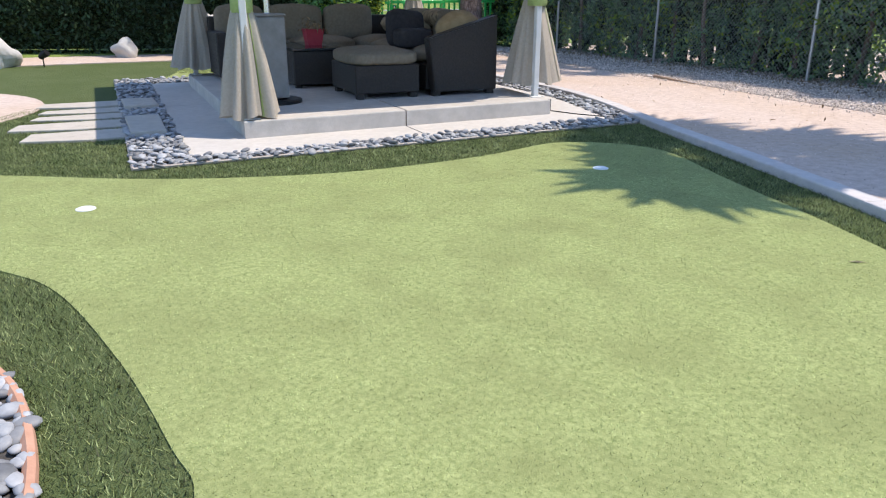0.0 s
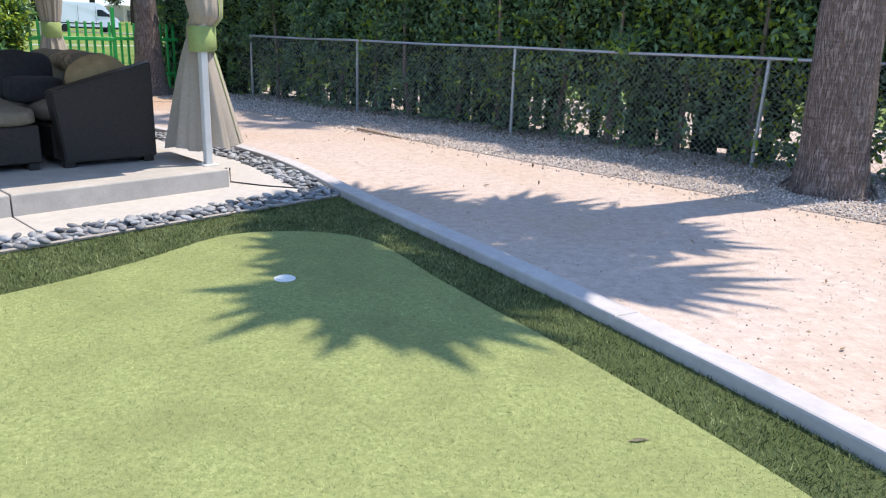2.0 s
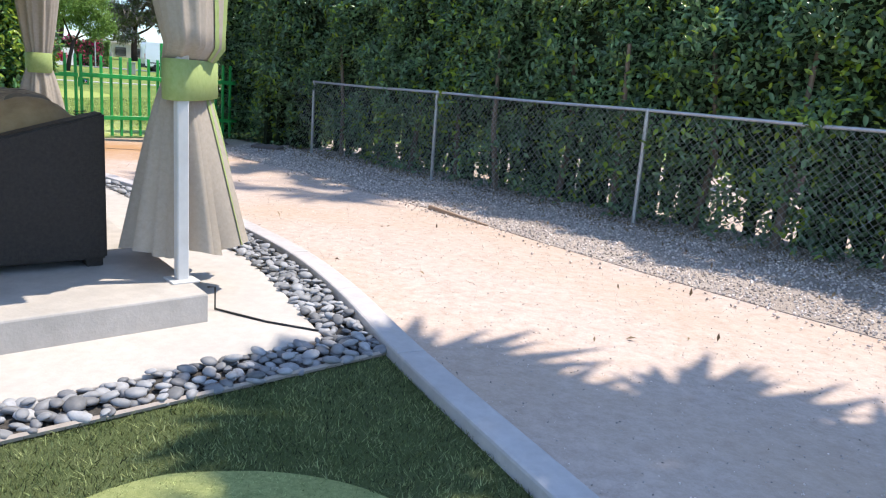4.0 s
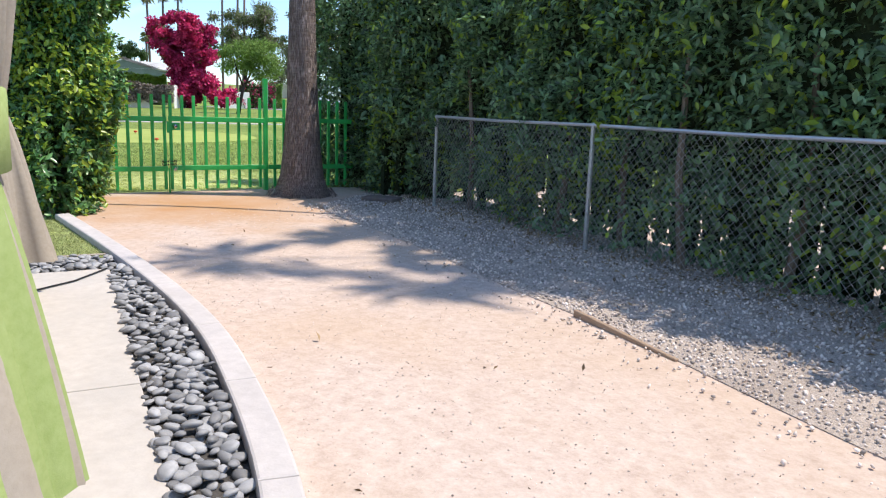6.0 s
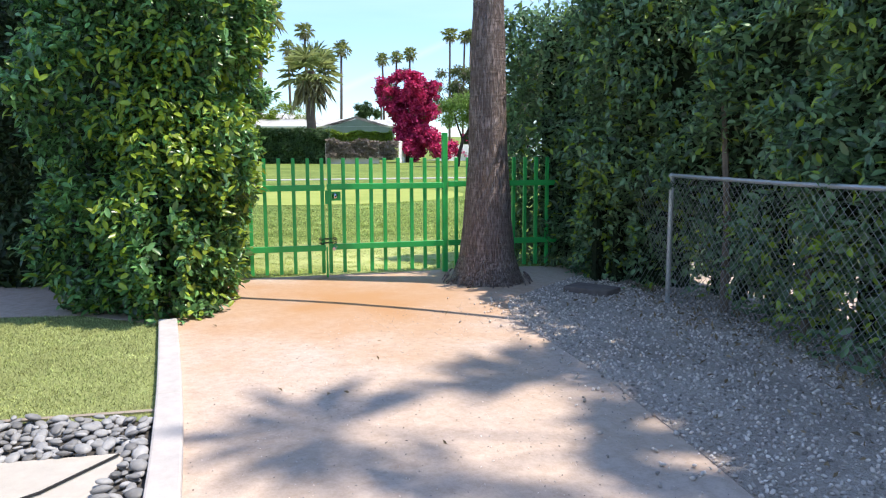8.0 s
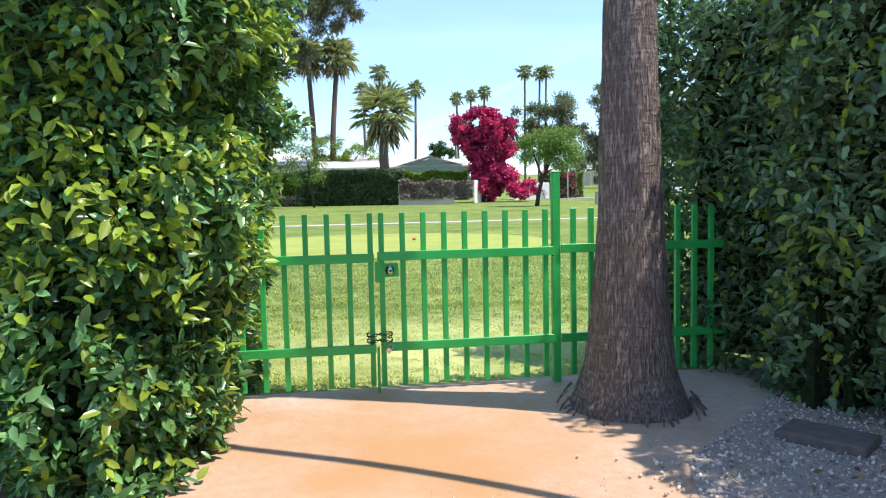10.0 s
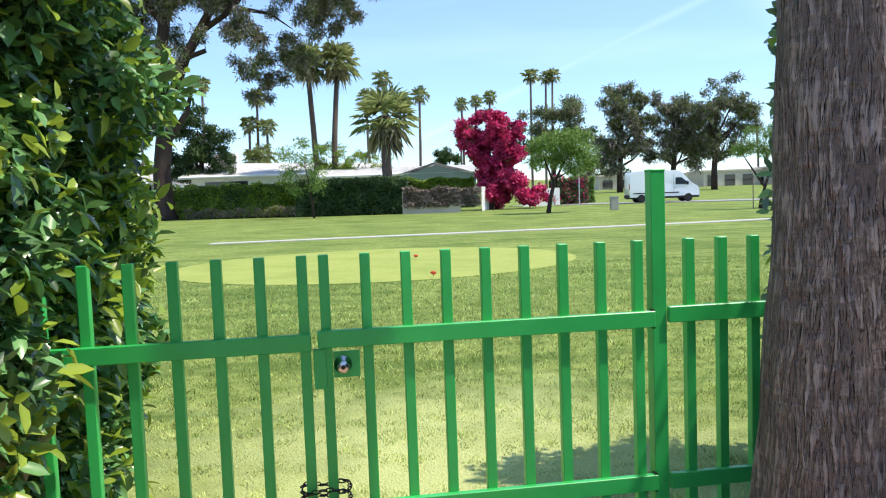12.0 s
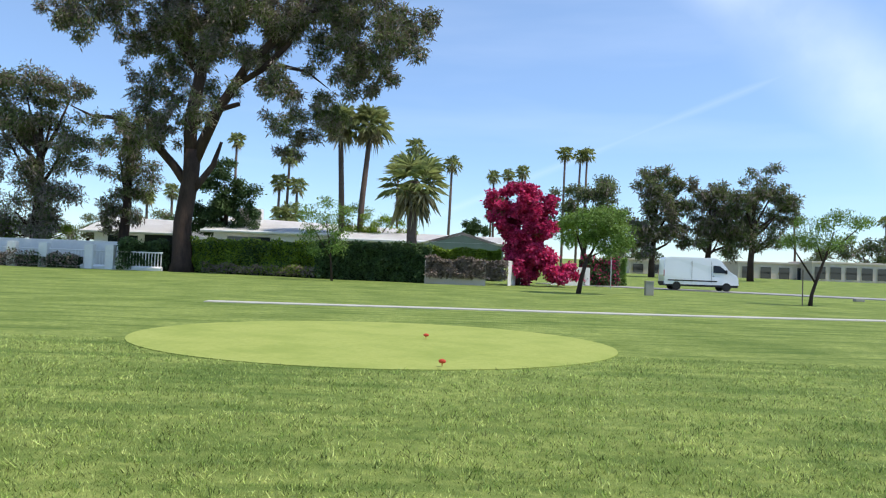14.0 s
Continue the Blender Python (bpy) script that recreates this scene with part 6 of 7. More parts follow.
# hedges and walls in front of the house
def far_hedge(name, label, u0, u1, d0, d1, v_low, v_top, leaf, per, size, deep=1.2, mix=None):
    a, b = on_lawn(u0 * d0 / 1000, d0), on_lawn(u1 * d1 / 1000, d1)
    th = thing(name, label, "hedge", pose(*((a + b) / 2)), group="garden hedges of the house")
    n = int(per * (b - a).length)
    s = RNG.random(n)
    hgt = (HZ + v_top * (d0 + d1) / 2000) - lawn_z((d0 + d1) / 2)
    z0 = lawn_z((d0 + d1) / 2)
    low = (HZ + v_low * (d0 + d1) / 2000) - z0
    z = low + (hgt - low) * RNG.random(n) ** 0.8
    lum = np.array([noise.noise(Vector((q * (b - a).length * 0.8, w * 0.9, 3.0))) for q, w in zip(s, z)])
    dep = -np.abs(RNG.normal(0, 0.25, n)) + 0.6 * lum
    fwd = -np.array((LY.x, LY.y))
    p = np.column_stack((a.x + (b.x - a.x) * s + fwd[0] * dep, a.y + (b.y - a.y) * s + fwd[1] * dep, z0 + z + 0.45 * lum * (z > hgt * 0.6)))
    nn = np.tile((fwd[0], fwd[1], 0.5), (n, 1))
    if mix:
        g = RNG.random(n) < (0.25 + 0.8 * np.clip(np.array([noise.noise(Vector((q * (b - a).length * 0.35, w * 0.7, 8.0))) for q, w in zip(s, z)]), 0, 1))
        part("mixed_growth", leaves("mixed_growth", p[g], nn[g], size, M[mix], 0.6), None, th, at_world=True)
        p, nn = p[~g], nn[~g]
    part("foliage", leaves("foliage", p, nn, size, M[leaf], 0.6), None, th, at_world=True)
    # dark block behind the leaves, standing for the hedge's inner shade
    if low < 0.5:
        q0, q1 = on_lawn(u0 * d0 / 1000, d0 + 0.5), on_lawn(u1 * d1 / 1000, d1 + 0.5)
        r0, r1 = on_lawn(u0 * d0 / 1000, d0 + deep), on_lawn(u1 * d1 / 1000, d1 + deep)
        part("shade_core", prism([(q0.x, q0.y), (q1.x, q1.y), (r1.x, r1.y), (r0.x, r0.y)], z0 - 0.1, z0 + hgt - 0.25), M["core"], th, at_world=True)
    return th


far_hedge("garden_hedge", "mixed green hedge in bloom before the house", -365, -172, 62.5, 58, -16, 30, "lime_leaf", 1300, 0.20, mix="dark_shrub")
far_hedge("garden_hedge", "dense dark green hedge before the house", -178, -22, 57, 54.5, -18, 33, "dark_shrub", 1100, 0.19)
far_hedge("flower_border", "dry yellow and pink flowers at the hedge foot", -330, -172, 61.4, 57, -15, -4, "dry_vine", 420, 0.16, mix="lime_leaf")
far_hedge("garden_hedge", "bright lime green hedge on the wall top", -40, 72, 58, 58, 10, 28, "lime_leaf", 1500, 0.16)
far_hedge("dry_vine", "dead brown vine hanging over the garden wall", -28, 80, 53.9, 53.6, -10, 16, "dry_vine", 1500, 0.20)
far_hedge("garden_hedge", "dark shrub before the white picket fence", -446, -378, 61, 62, -16, 25, "dark_shrub", 900, 0.20)
far_hedge("flower_border", "low dry shrubs at the foot of the picket fence", -680, -500, 60.8, 60.8, -16, 4, "dry_vine", 260, 0.2, mix="dark_shrub")
far_hedge("garden_hedge", "dark red-green hedge beside the road", 180, 232, 64, 66, -14, 24, "dark_shrub", 800, 0.22, mix="boug")
far_hedge("garden_hedge", "pale green clipped bush by the road", 232, 240, 70, 70, -12, 22, "mesquite", 2500, 0.2)


def far_wall(name, label, u0, u1, d0, d1, v_top, mat_name, thick=0.2):
    a, b = on_lawn(u0 * d0 / 1000, d0), on_lawn(u1 * d1 / 1000, d1)
    n = Vector((LY.x, LY.y)) * thick
    z1 = HZ + v_top * (d0 + d1) / 2000
    bm = prism([(a.x, a.y), (b.x, b.y), (b.x + n.x, b.y + n.y), (a.x + n.x, a.y + n.y)], min(a.z, b.z) - 0.3, z1, 0.02)
    return single(name, bm, M[mat_name], label, "wall", kind="structure")


far_wall("wall_garden", "grey block garden wall under dead vines", -30, 52, 54.2, 53.9, 12, "stucco_tan")
far_wall("wall_white", "white painted garden wall with stepped top", 82, 102, 55.5, 60.5, 15, "white_wall")
far_wall("wall_white_2", "white painted garden wall behind bougainvillea", 140, 192, 63, 64, 10, "white_wall")
far_wall("wall_rear_white", "white wall behind the picket fence", -680, -440, 63.5, 63.5, 22, "white_wall")
pf = thing("picket_wall", "white pillars and pickets enclosing the house garden", "fence", pose(*on_lawn(-32, 61.4)), kind="structure")
for u in (-640, -588, -545, -483, -455):
    p = on_lawn(u * 61.4 / 1000, 61.4)
    part("pillar", a_box((p.x, p.y, p.z + 0.95), (0.7, 0.6, 2.2), 0.38, 0.03), M["white_wall"], pf, at_world=True)
k = -660
while k < -385:
    p = on_lawn(k * 61.4 / 1000, 61.5)
    part("picket", a_box((p.x, p.y, p.z + 0.85), (0.07, 0.04, 1.35), 0.38), M["white_wall"], pf, at_world=True)
    k += 4.2
p0, p1 = on_lawn(-660 * 0.0614, 61.5), on_lawn(-385 * 0.0614, 61.5)
for h in (0.15, 1.5):
    part("rail", a_tube([p0 + Vector((0, 0, h)), p1 + Vector((0, 0, h))], 0.06 if h > 1 else 0.22, 6), M["white_wall"], pf, at_world=True)

# low white-roofed house
house = thing("house", "low mid-century house with white gravel roofs", "house", pose(*on_lawn(-22, 76)))


def house_block(u0, u1, d, deep, v_eave, v_roof_l, v_roof_r, wall_mat, over=1.0):
    """A wing: wall, and a flat-pitched roof whose two ends may differ in height."""
    a, b = on_lawn(u0 * d / 1000, d), on_lawn(u1 * d / 1000, d)
    n = Vector((LY.x, LY.y)) * deep
    z0, z1 = a.z - 0.3, HZ + v_eave * d / 1000
    part("wall", prism([(a.x, a.y), (b.x, b.y), (b.x + n.x, b.y + n.y), (a.x + n.x, a.y + n.y)], z0, z1), M[wall_mat], house, at_world=True)
    zl, zr = HZ + v_roof_l * d / 1000, HZ + v_roof_r * d / 1000
    o = Vector((LY.x, LY.y)) * over
    s = LX * over
    bm = bmesh.new()
    c = [bm.verts.new(v) for v in ((a.x - o.x - s.x, a.y - o.y - s.y, z1), (b.x - o.x + s.x, b.y - o.y + s.y, z1), (b.x + n.x * 0.6 + s.x, b.y + n.y * 0.6 + s.y, zr), (a.x + n.x * 0.6 - s.x, a.y + n.y * 0.6 - s.y, zl),
                                   (b.x + n.x + s.x, b.y + n.y + s.y, z1), (a.x + n.x - s.x, a.y + n.y - s.y, z1))]
    bm.faces.new((c[0], c[1], c[2], c[3]))
    bm.faces.new((c[3], c[2], c[4], c[5]))
    bmesh.ops.solidify(bm, geom=bm.faces[:], thickness=0.25)
    r = part("roof", bm, M["roof"], house, at_world=True)
    f0, f1 = (a.x - o.x * 1.05 - s.x, a.y - o.y * 1.05 - s.y), (b.x - o.x * 1.05 + s.x, b.y - o.y * 1.05 + s.y)
    part("fascia", a_tube([(*f0, z1 - 0.08), (*f1, z1 - 0.08)], 0.16, 6), M["white_wall"], r, at_world=True)
    return a, b, z1


def window(u0, u1, v0, v1, d):
    a = at_px((u0 + u1) / 2, (v0 + v1) / 2, d - 0.06)
    w, h = (u1 - u0) * d / 1000, (v1 - v0) * d / 1000
    ang = math.atan2(LX.y, LX.x)
    o = part("window", a_box(a, (w, 0.1, h), ang, 0.02), M["white_wall"], house, at_world=True)
    n = max(1, round((u1 - u0) / 30))
    for i in range(n):
        q = at_px(u0 + (u1 - u0) * (i + 0.5) / n, (v0 + v1) / 2, d - 0.13)
        part("pane", a_box(q, (w / n - 0.12, 0.03, h - 0.14), ang), M["glass"], o, at_world=True)


house_block(-480, -365, 78, 9, 36, 60, 56, "white_wall")
house_block(-318, -60, 76, 10, 42, 66, 57, "white_wall")
house_block(-135, 75, 70, 9, 37, 52, 50, "house_wall")
window(-462, -420, 12, 32, 78)
window(-412, -372, 16, 34, 78)
window(-300, -240, 14, 36, 76)
q = at_px(-268, 62, 80)
part("chimney", a_box(q, (2.4, 1.2, 1.8), 0.38, 0.05), M["white_wall"], house, at_world=True)
# front gable
bm = bmesh.new()
g = [at_px(-40, 35, 68.5), at_px(18, 52, 68.5), at_px(80, 34, 68.5)]
bk = [p + Vector((LY.x * 6, LY.y * 6, 0)) for p in g]
vs = [bm.verts.new(p) for p in g + bk]
bm.faces.new((vs[0], vs[1], vs[4], vs[3]))
bm.faces.new((vs[1], vs[2], vs[5], vs[4]))
bmesh.ops.solidify(bm, geom=bm.faces[:], thickness=0.22)
part("roof", bm, M["roof_grey"], house, at_world=True)
bm = bmesh.new()
w0 = [at_px(-34, 33, 68.8), at_px(18, 48, 68.8), at_px(74, 33, 68.8), at_px(74, -10, 68.8), at_px(-34, -10, 68.8)]
bm.faces.new([bm.verts.new(p) for p in w0])
ex = bmesh.ops.extrude_face_region(bm, geom=bm.faces[:])
bmesh.ops.translate(bm, verts=[e for e in ex["geom"] if isinstance(e, bmesh.types.BMVert)], vec=(LY.x * 5, LY.y * 5, 0))
bmesh.ops.recalc_face_normals(bm, faces=bm.faces)
part("gable_wall", bm, M["house_wall"], house, "sage green gable wall", at_world=True)

# two-storey flats across the course
for u0, u1, d, v0, v1 in ((238, 330, 135, 4, 22), (380, 476, 132, 2, 24), (476, 640, 128, 4, 27)):
    base = at_px((u0 + u1) / 2, v0, d)
    fl = thing("apartment_building", "low two-storey tan stucco apartment block", "building", pose(*base), group="apartment blocks")
    ang = math.atan2(LX.y, LX.x)
    w, h = (u1 - u0) * d / 1000, (v1 - v0) * d / 1000 + 1.5
    part("wall", a_box((0, 0, h / 2 - 1.5), (w, 8, h), ang), M["stucco_tan"], fl)
    part("parapet", a_box((0, 0, h - 1.4), (w + 0.4, 8.4, 0.35), ang, 0.03), M["stucco_tan"], fl)
    n = int(w / 2.6)
    for i in range(n):
        for z in (0.35, h - 3.2):
            c = Vector((LX.x, LX.y, 0)) * (-w / 2 + w * (i + 0.5) / n) - Vector((LY.x, LY.y, 0)) * 4.0
            o = part("window", a_box((c.x, c.y, z + 0.5), (2.0, 0.12, 1.35), ang), M["stucco_tan"], fl)
            part("pane", a_box((c.x - LY.x * 0.07, c.y - LY.y * 0.07, z + 0.5), (1.8, 0.06, 1.15), ang), M["glass"], o)

# sign pole by the road
p = on_lawn(13.2, 60)
single("sign_post", a_tube([(0, 0, -0.1), (0, 0, 2.4)], 0.05, 8), M["galv"], "thin grey metal post by the road", "post", pose(p.x, p.y, p.z))


# ---- van ----
def van():
    p = on_lawn(20.6, 61.2)
    v = thing("van", "white high-roofed panel van parked on the road", "van", pose(p.x, p.y, p.z + 0.05, 0, 0, math.degrees(math.atan2(LX.y, LX.x)) - 3))
    side = [(-2.95, 0.45), (-2.98, 1.2), (-2.93, 2.45), (-2.80, 2.62), (-2.4, 2.68), (1.15, 2.66), (1.55, 2.50), (2.18, 1.72), (2.30, 1.58), (2.80, 1.30), (2.95, 1.05), (2.98, 0.5)]
    bm = bmesh.new()
    a = [bm.verts.new((x, -0.98 + 0.10 * max(0, z - 1.4) / 1.3, z)) for x, z in side]
    b = [bm.verts.new((x, 0.98 - 0.10 * max(0, z - 1.4) / 1.3, z)) for x, z in side]
    bm.faces.new(a)
    bm.faces.new(b[::-1])
    for i in range(len(side)):
        j = (i + 1) % len(side)
        bm.faces.new((a[i], b[i], b[j], a[j]))
    bmesh.ops.recalc_face_normals(bm, faces=bm.faces)
    bmesh.ops.bevel(bm, geom=[e for e in bm.edges if e.calc_length() < 5.5 and abs((e.verts[0].co - e.verts[1].co).y) < 0.5], offset=0.05, segments=2, affect="EDGES")
    body = part("body", bm, M["van"], v, smooth=False)
    part("sill", a_box((0, 0, 0.42), (5.85, 1.92, 0.22), 0, 0.03), M["van_trim"], v)
    part("front_bumper", a_box((2.92, 0, 0.62), (0.16, 1.85, 0.36), 0, 0.04), M["van_trim"], v)
    part("grille", a_box((2.95, 0, 0.98), (0.10, 1.15, 0.26), 0, 0.02), M["van_trim"], v)
    part("rear_bumper", a_box((-2.97, 0, 0.55), (0.12, 1.85, 0.24), 0, 0.03), M["van_trim"], v)
    for sy in (-1, 1):
        part("side_moulding", a_box((-0.7, sy * 0.985, 0.78), (3.9, 0.03, 0.10), 0, 0.01), M["van_trim"], body)
        bm = bmesh.new()
        ps = [(0.95, 1.45), (0.95, 2.05), (1.45, 2.05), (1.98, 1.62), (1.98, 1.45)]
        f = bm.faces.new([bm.verts.new((x, sy * (0.993 - 0.10 * max(0, z - 1.4) / 1.3), z)) for x, z in ps])
        bmesh.ops.solidify(bm, geom=[f], thickness=0.02)
        part("side_window", bm, M["glass"], body)
        part("door_seam", a_box((0.80, sy * 0.978, 1.5), (0.02, 0.012, 1.7)), M["van_trim"], body)
        part("door_seam", a_box((-0.75, sy * 0.978, 1.5), (0.02, 0.012, 1.7)), M["van_trim"], body)
        part("tail_light", a_box((-2.95, sy * 0.90, 1.35), (0.06, 0.12, 0.5), 0, 0.01), M["tail"], body)
        part("headlight", a_box((2.84, sy * 0.80, 1.05), (0.14, 0.28, 0.22), 0, 0.03), M["lamp_clear"], body)
        part("mirror", a_box((1.95, sy * 1.10, 1.55), (0.12, 0.16, 0.32), 0, 0.03), M["van_trim"], body)
        part("door_handle", a_box((0.95, sy * 1.0, 1.2), (0.16, 0.03, 0.04), 0, 0.01), M["van_trim"], body)
        for x in (-1.95, 2.02):
            w = part("wheel", a_tube([(x, sy * 0.70, 0.34), (x, sy * 0.72, 0.34), (x, sy * 0.98, 0.34), (x, sy * 1.0, 0.34)], [0.31, 0.34, 0.34, 0.31], 24), M["tyre"], v)
            part("rim", a_tube([(x, sy * 0.985, 0.34), (x, sy * 1.005, 0.34)], [0.20, 0.19], 18), M["van_trim"], w)
    bm = bmesh.new()
    ps = [(1.62, 2.44), (2.16, 1.78)]
    f = bm.faces.new([bm.verts.new(q) for q in ((ps[0][0] + 0.02, -0.78, ps[0][1]), (ps[1][0] + 0.03, -0.86, ps[1][1]), (ps[1][0] + 0.03, 0.86, ps[1][1]), (ps[0][0] + 0.02, 0.78, ps[0][1]))])
    bmesh.ops.solidify(bm, geom=[f], thickness=0.02)
    part("windscreen", bm, M["glass"], body)
    return v


van()


# ---- small pieces: grass, pebbles, gravel, litter ----
rim_poly = [(p.x, p.y) for p in GREEN_RIM]
q = np.column_stack((RNG.uniform(-4.6, 3.2, 560000), RNG.uniform(0.8, 9.0, 560000)))
keep = inside(q, [tuple(p) for p in turf]) & ~inside(q, rim_poly) & ~inside(q, BED) & ~inside(q, bed2)
q = q[keep][:150000]
single("turf_pile", blades("turf_pile", q, TURF_Z - 0.005, 0.028, M["turf_blade"], 0.006, 0.6), None, "short dense blades of the artificial turf", "artificial turf", kind="stuff")

q = np.column_stack((RNG.uniform(-3.2, 2.6, 260000), RNG.uniform(1.0, 7.3, 260000)))
q = q[inside(q, rim_poly)][:150000]
single("putting_green_pile", blades("putting_green_pile", q, -0.0095, 0.006, M["green_blade"], 0.0028, 1.0), None, "very short flattened blades of the putting green", "artificial turf", kind="stuff")

q = np.column_stack((RNG.uniform(-4.5, 1.0, 220000), RNG.uniform(13.0, 16.2, 220000)))
q = q[inside(q, patch)][:60000]
single("lawn_patch_pile", blades("lawn_patch_pile", q, -0.010, 0.022, M["green_blade"], 0.006, 0.7), None, "short sunlit blades of the small lawn patch", "grass", kind="stuff")

n = 300000
d = 0.9 + 13.0 * RNG.random(n) ** 1.5
la = RNG.uniform(-1, 1, n) * (1.8 + d * 0.85)
xy = np.column_stack((LO.x + LX.x * la + LY.x * d, LO.y + LX.y * la + LY.y * d))
out = (xy - np.array(tuple(G0))) @ np.array(tuple(GN))
ok = (((la + 1.3) / 4.7) ** 2 + ((d - 15.3) / 4.0) ** 2 > 1) & (out < -0.12) & (RNG.random(n) < np.clip((-out - 0.05) / 0.5, 0.15, 1))
tuft = np.array([1.0 + 1.1 * noise.noise(Vector((x * 6.0, y * 6.0, 0))) + 0.5 * noise.noise(Vector((x * 1.7, y * 1.7, 5.0))) for x, y in xy[ok]])
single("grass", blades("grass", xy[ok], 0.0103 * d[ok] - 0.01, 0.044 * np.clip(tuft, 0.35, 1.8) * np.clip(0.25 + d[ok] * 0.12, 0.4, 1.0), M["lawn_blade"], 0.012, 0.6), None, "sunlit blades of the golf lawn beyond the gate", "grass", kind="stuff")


def pebble_mesh(seed):
    r = random.Random(seed)
    bm = lump(1.0, (1.0, r.uniform(0.62, 0.85), r.uniform(0.30, 0.44)), 0.28, seed, 2, 0.9)
    return mesh_from("pebble", bm, M["pebble"], True)


def scatter(poly_test, x0, x1, y0, y1, gap, want, seed):
    """Spread points no closer than gap, by throwing darts on a grid."""
    r = np.random.default_rng(seed)
    cell = {}
    out = []
    pts = np.column_stack((r.uniform(x0, x1, want), r.uniform(y0, y1, want)))
    pts = pts[poly_test(pts)]
    for x, y in pts:
        i, j = int(x / gap), int(y / gap)
        if any((x - a) ** 2 + (y - b) ** 2 < gap * gap for di in (-1, 0, 1) for dj in (-1, 0, 1) for a, b in cell.get((i + di, j + dj), ())):
            continue
        cell.setdefault((i, j), []).append((x, y))
        out.append((x, y))
    return out


bed_things = bpy.data.objects["pebble_bed"]
bed_test = lambda p: inside(p, BED) & ~inside(p, PAD)
spots = scatter(bed_test, -5.0, 2.4, 5.5, 14.4, 0.047, 120000, 3)
KINDS = [pebble_mesh(k) for k in range(8)]
near = [s for s in spots if s[0] > 0.35 and 8.6 < s[1] < 11.6][:300]
chosen = set(near)
rr = random.Random(12)


def pebble_pose(x, y, big=1.0):
    s = rr.choice((0.024, 0.029, 0.034, 0.039, 0.046)) * big
    return Matrix.Translation((x, y, -0.010 + s * 0.30 + rr.uniform(0, 0.012))) @ Euler((rr.uniform(-0.35, 0.35), rr.uniform(-0.35, 0.35), rr.uniform(0, 6.28))).to_matrix().to_4x4() @ Matrix.Scale(s, 4)


for x, y in near:
    o = new("pebble", KINDS[rr.randrange(8)])
    o.parent = bed_things
    o.matrix_basis = pebble_pose(x, y)


def joined(name, spots_in, kinds, material, poser, label, category):
    V, T = [], []
    base = 0
    data = []
    for me in kinds:
        me.calc_loop_triangles()
        data.append((np.array([v.co[:] for v in me.vertices]), np.array([t.vertices[:] for t in me.loop_triangles])))
    for x, y in spots_in:
        v, t = data[rr.randrange(len(data))]
        m = np.array(poser(x, y))
        V.append(v @ m[:3, :3].T + m[:3, 3])
        T.append(t + base)
        base += len(v)
    me = raw_mesh(name, np.concatenate(V), np.concatenate(T), material)
    me.shade_smooth()
    return single(name, me, None, label, category, kind="stuff")


rest = [s for s in spots if s not in chosen]
extra = scatter(bed_test, -5.0, 2.4, 5.5, 14.4, 0.075, 40000, 9)
joined("pebble_border", rest, KINDS, M["pebbles"], pebble_pose, "smooth grey river pebbles filling the border", "pebbles")
joined("pebble_border_top", extra, KINDS, M["pebbles"], lambda x, y: Matrix.Translation((0, 0, 0.020)) @ pebble_pose(x, y), "smooth grey river pebbles lying on top", "pebbles")
spots2 = scatter(lambda p: inside(p, bed2), -3.2, -0.6, 1.2, 3.6, 0.052, 16000, 5) + scatter(lambda p: inside(p, bed2), -3.2, -0.6, 1.2, 3.6, 0.08, 9000, 6)
joined("pebble_border_front", spots2, KINDS, M["pebbles"], lambda x, y: pebble_pose(x, y, 1.25), "larger pale grey river pebbles in a bed", "pebbles")

chip_kinds = []
for k in range(5):
    bm = lump(1.0, (1.0, 0.75, 0.55), 0.5, k + 20, 1, 1.4)
    chip_kinds.append(mesh_from("chip", bm, M["chip"]))
chips = scatter(lambda p: inside(p, gravel_poly), 1.0, 9.0, 4.0, 19.5, 0.023, 200000, 21)
chips = [c for c in chips if rr.random() < 0.85]
for p in offset_line(GRAVEL, 0.0):
    for k in range(9):
        chips.append((p.x - abs(random.gauss(0, 0.16)) + random.uniform(-0.05, 0.05), p.y + random.uniform(-0.3, 0.3)))


def chip_pose(x, y):
    s = rr.uniform(0.006, 0.017)
    return Matrix.Translation((x, y, 0.008 + s * 0.3)) @ Euler((rr.uniform(-1, 1), rr.uniform(-1, 1), rr.uniform(0, 6.28))).to_matrix().to_4x4() @ Matrix.Scale(s, 4)


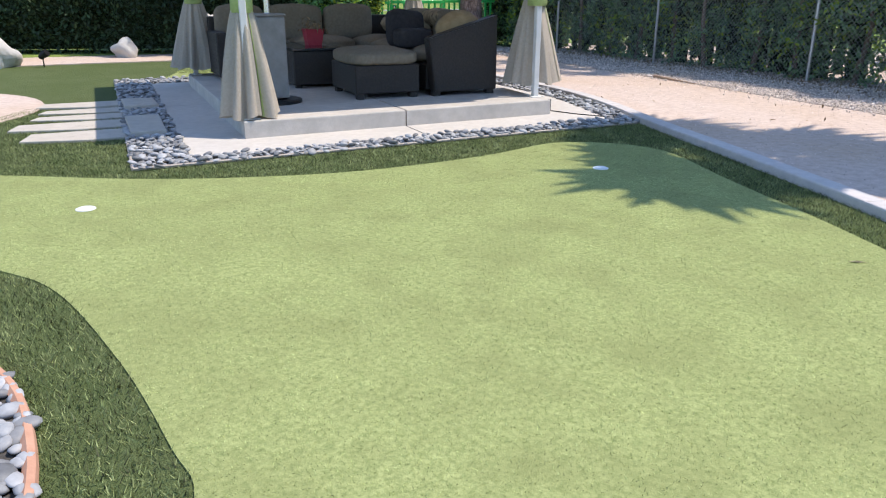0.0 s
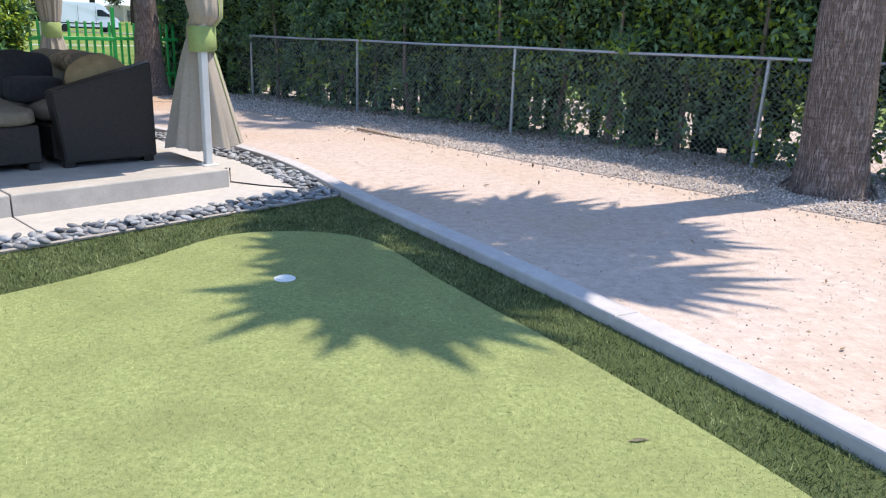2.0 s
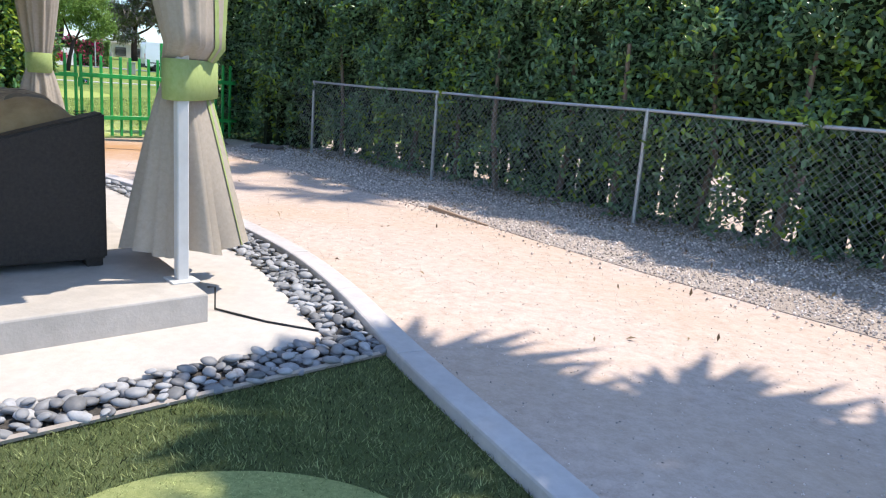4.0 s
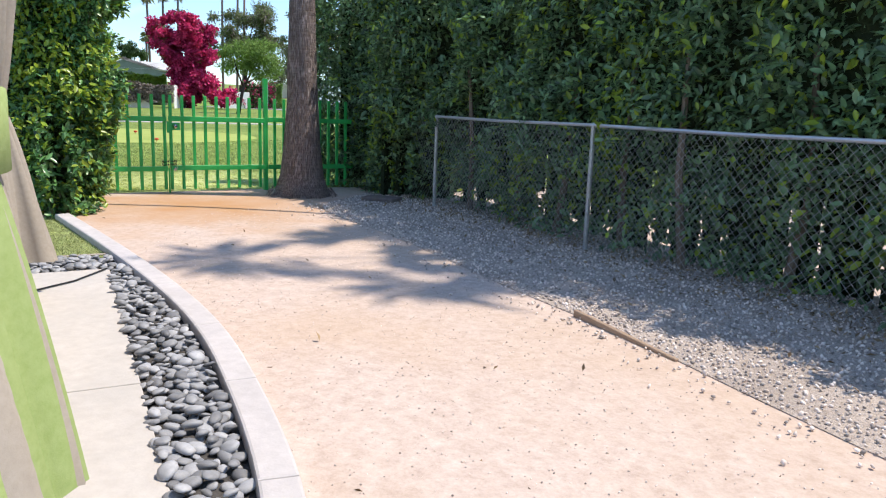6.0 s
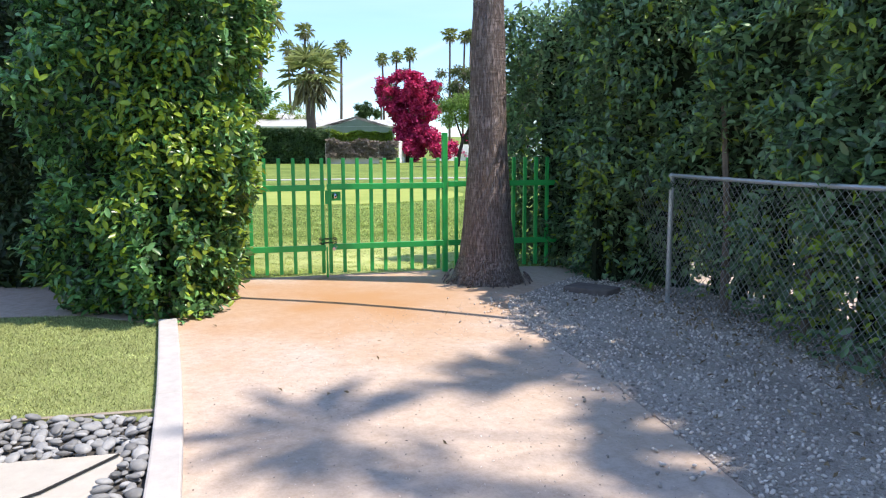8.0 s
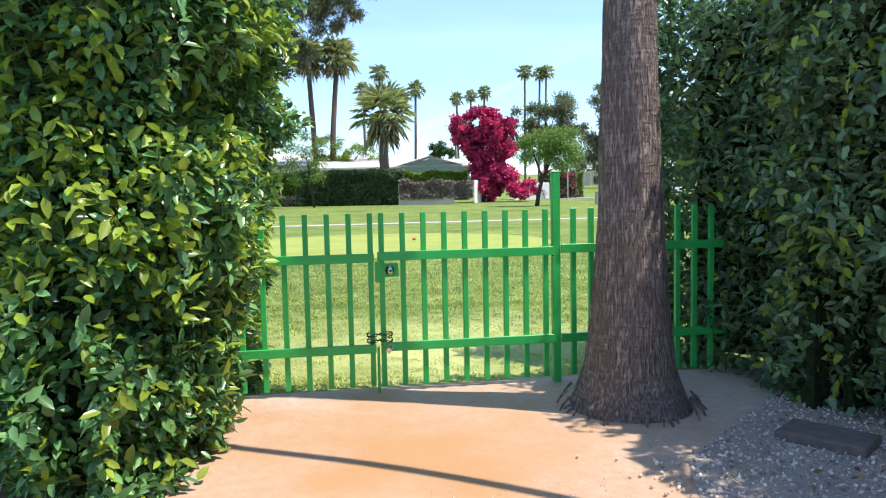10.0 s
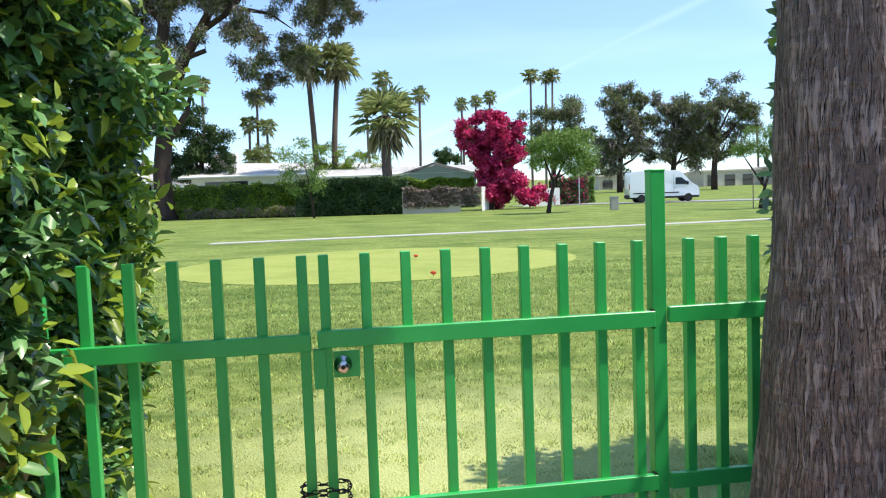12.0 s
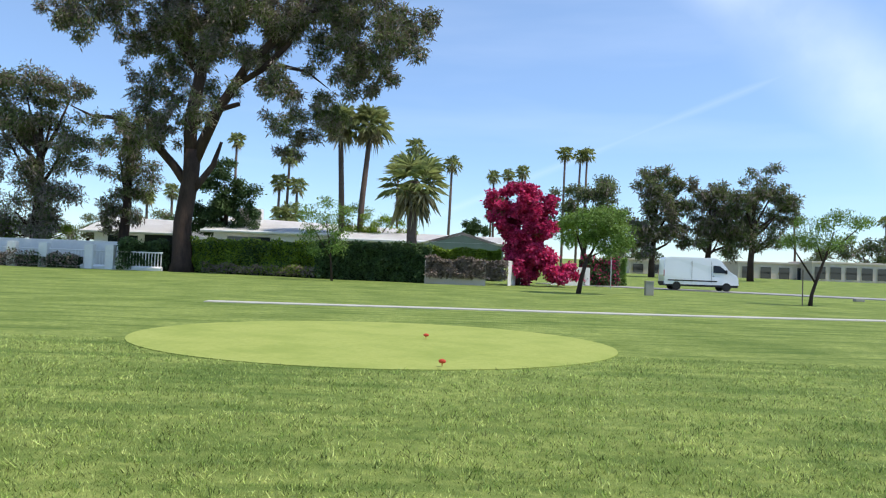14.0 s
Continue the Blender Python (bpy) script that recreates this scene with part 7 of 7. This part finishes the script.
joined("gravel", chips, chip_kinds, M["chip"], chip_pose, "loose grey-brown gravel chips along the fence", "gravel")
grit = [(x, y) for x, y in zip(RNG.uniform(0, 6.5, 22000), RNG.uniform(3, 17.8, 22000))]
gp = np.array(grit)
line_poly = [(p.x, p.y) for p in KERB] + [(p.x, p.y) for p in GRAVEL]
gp = gp[inside(gp, line_poly)]


def grit_pose(x, y):
    s = rr.uniform(0.0018, 0.0062)
    return Matrix.Translation((x, y, 0.001 + s * 0.3)) @ Euler((rr.uniform(-1, 1), rr.uniform(-1, 1), rr.uniform(0, 6.28))).to_matrix().to_4x4() @ Matrix.Scale(s, 4)


joined("grit", [tuple(p) for p in gp[:6500]], chip_kinds, M["chip"], grit_pose, "fine scattered grit on the path", "gravel")
# dry leaves, mostly under the hedge
n = 2600
u, w = RNG.uniform(-1.0, 14, n), np.abs(RNG.normal(0, 0.55, n))
P = np.column_stack((FENCE0.x + FD.x * u - FN.x * (w - 0.35), FENCE0.y + FD.y * u - FN.y * (w - 0.35), np.full(n, 0.02)))
m2 = 150
P2 = np.column_stack((RNG.uniform(-1.2, 5.5, m2), RNG.uniform(3.5, 18, m2), np.full(m2, 0.006)))
P2 = P2[inside(P2[:, :2], line_poly)]
P = np.concatenate((P, P2))
single("leaf_litter", leaves("leaf_litter", P, np.tile((0, 0, 0.05), (len(P), 1)) + RNG.normal(0, 0.02, (len(P), 3)), 0.05, M["litter"], 0.4, 0.0, 0.35), None, "dry brown leaves fallen along the hedge", "leaf litter", kind="stuff")
bm = bmesh.new()
bm.faces.new([bm.verts.new(p) for p in ((-0.045, 0, 0), (-0.01, -0.012, 0.004), (0.045, 0, 0.001), (0.0, 0.013, 0.005))])
bmesh.ops.solidify(bm, geom=bm.faces[:], thickness=0.0015)
single("fallen_leaf", bm, M["frond_dry"], "single yellow leaf lying on the putting green", "leaf", pose(2.2, 3.97, -0.006, 0, 0, -12))

# unseen line added between the hedge tops to cast the thin shadow across the path
single("overhead_cable", a_tube(spline([(-1.7, 17.30, 3.36), (0.33, 17.27, 3.30), (1.2, 17.26, 3.29), (2.0, 17.18, 3.30), (2.9, 17.02, 3.34), (4.0, 16.8, 3.42)], 4), 0.04, 6), M["cable"], "unseen dark line added overhead to cast a thin shadow", "cable")
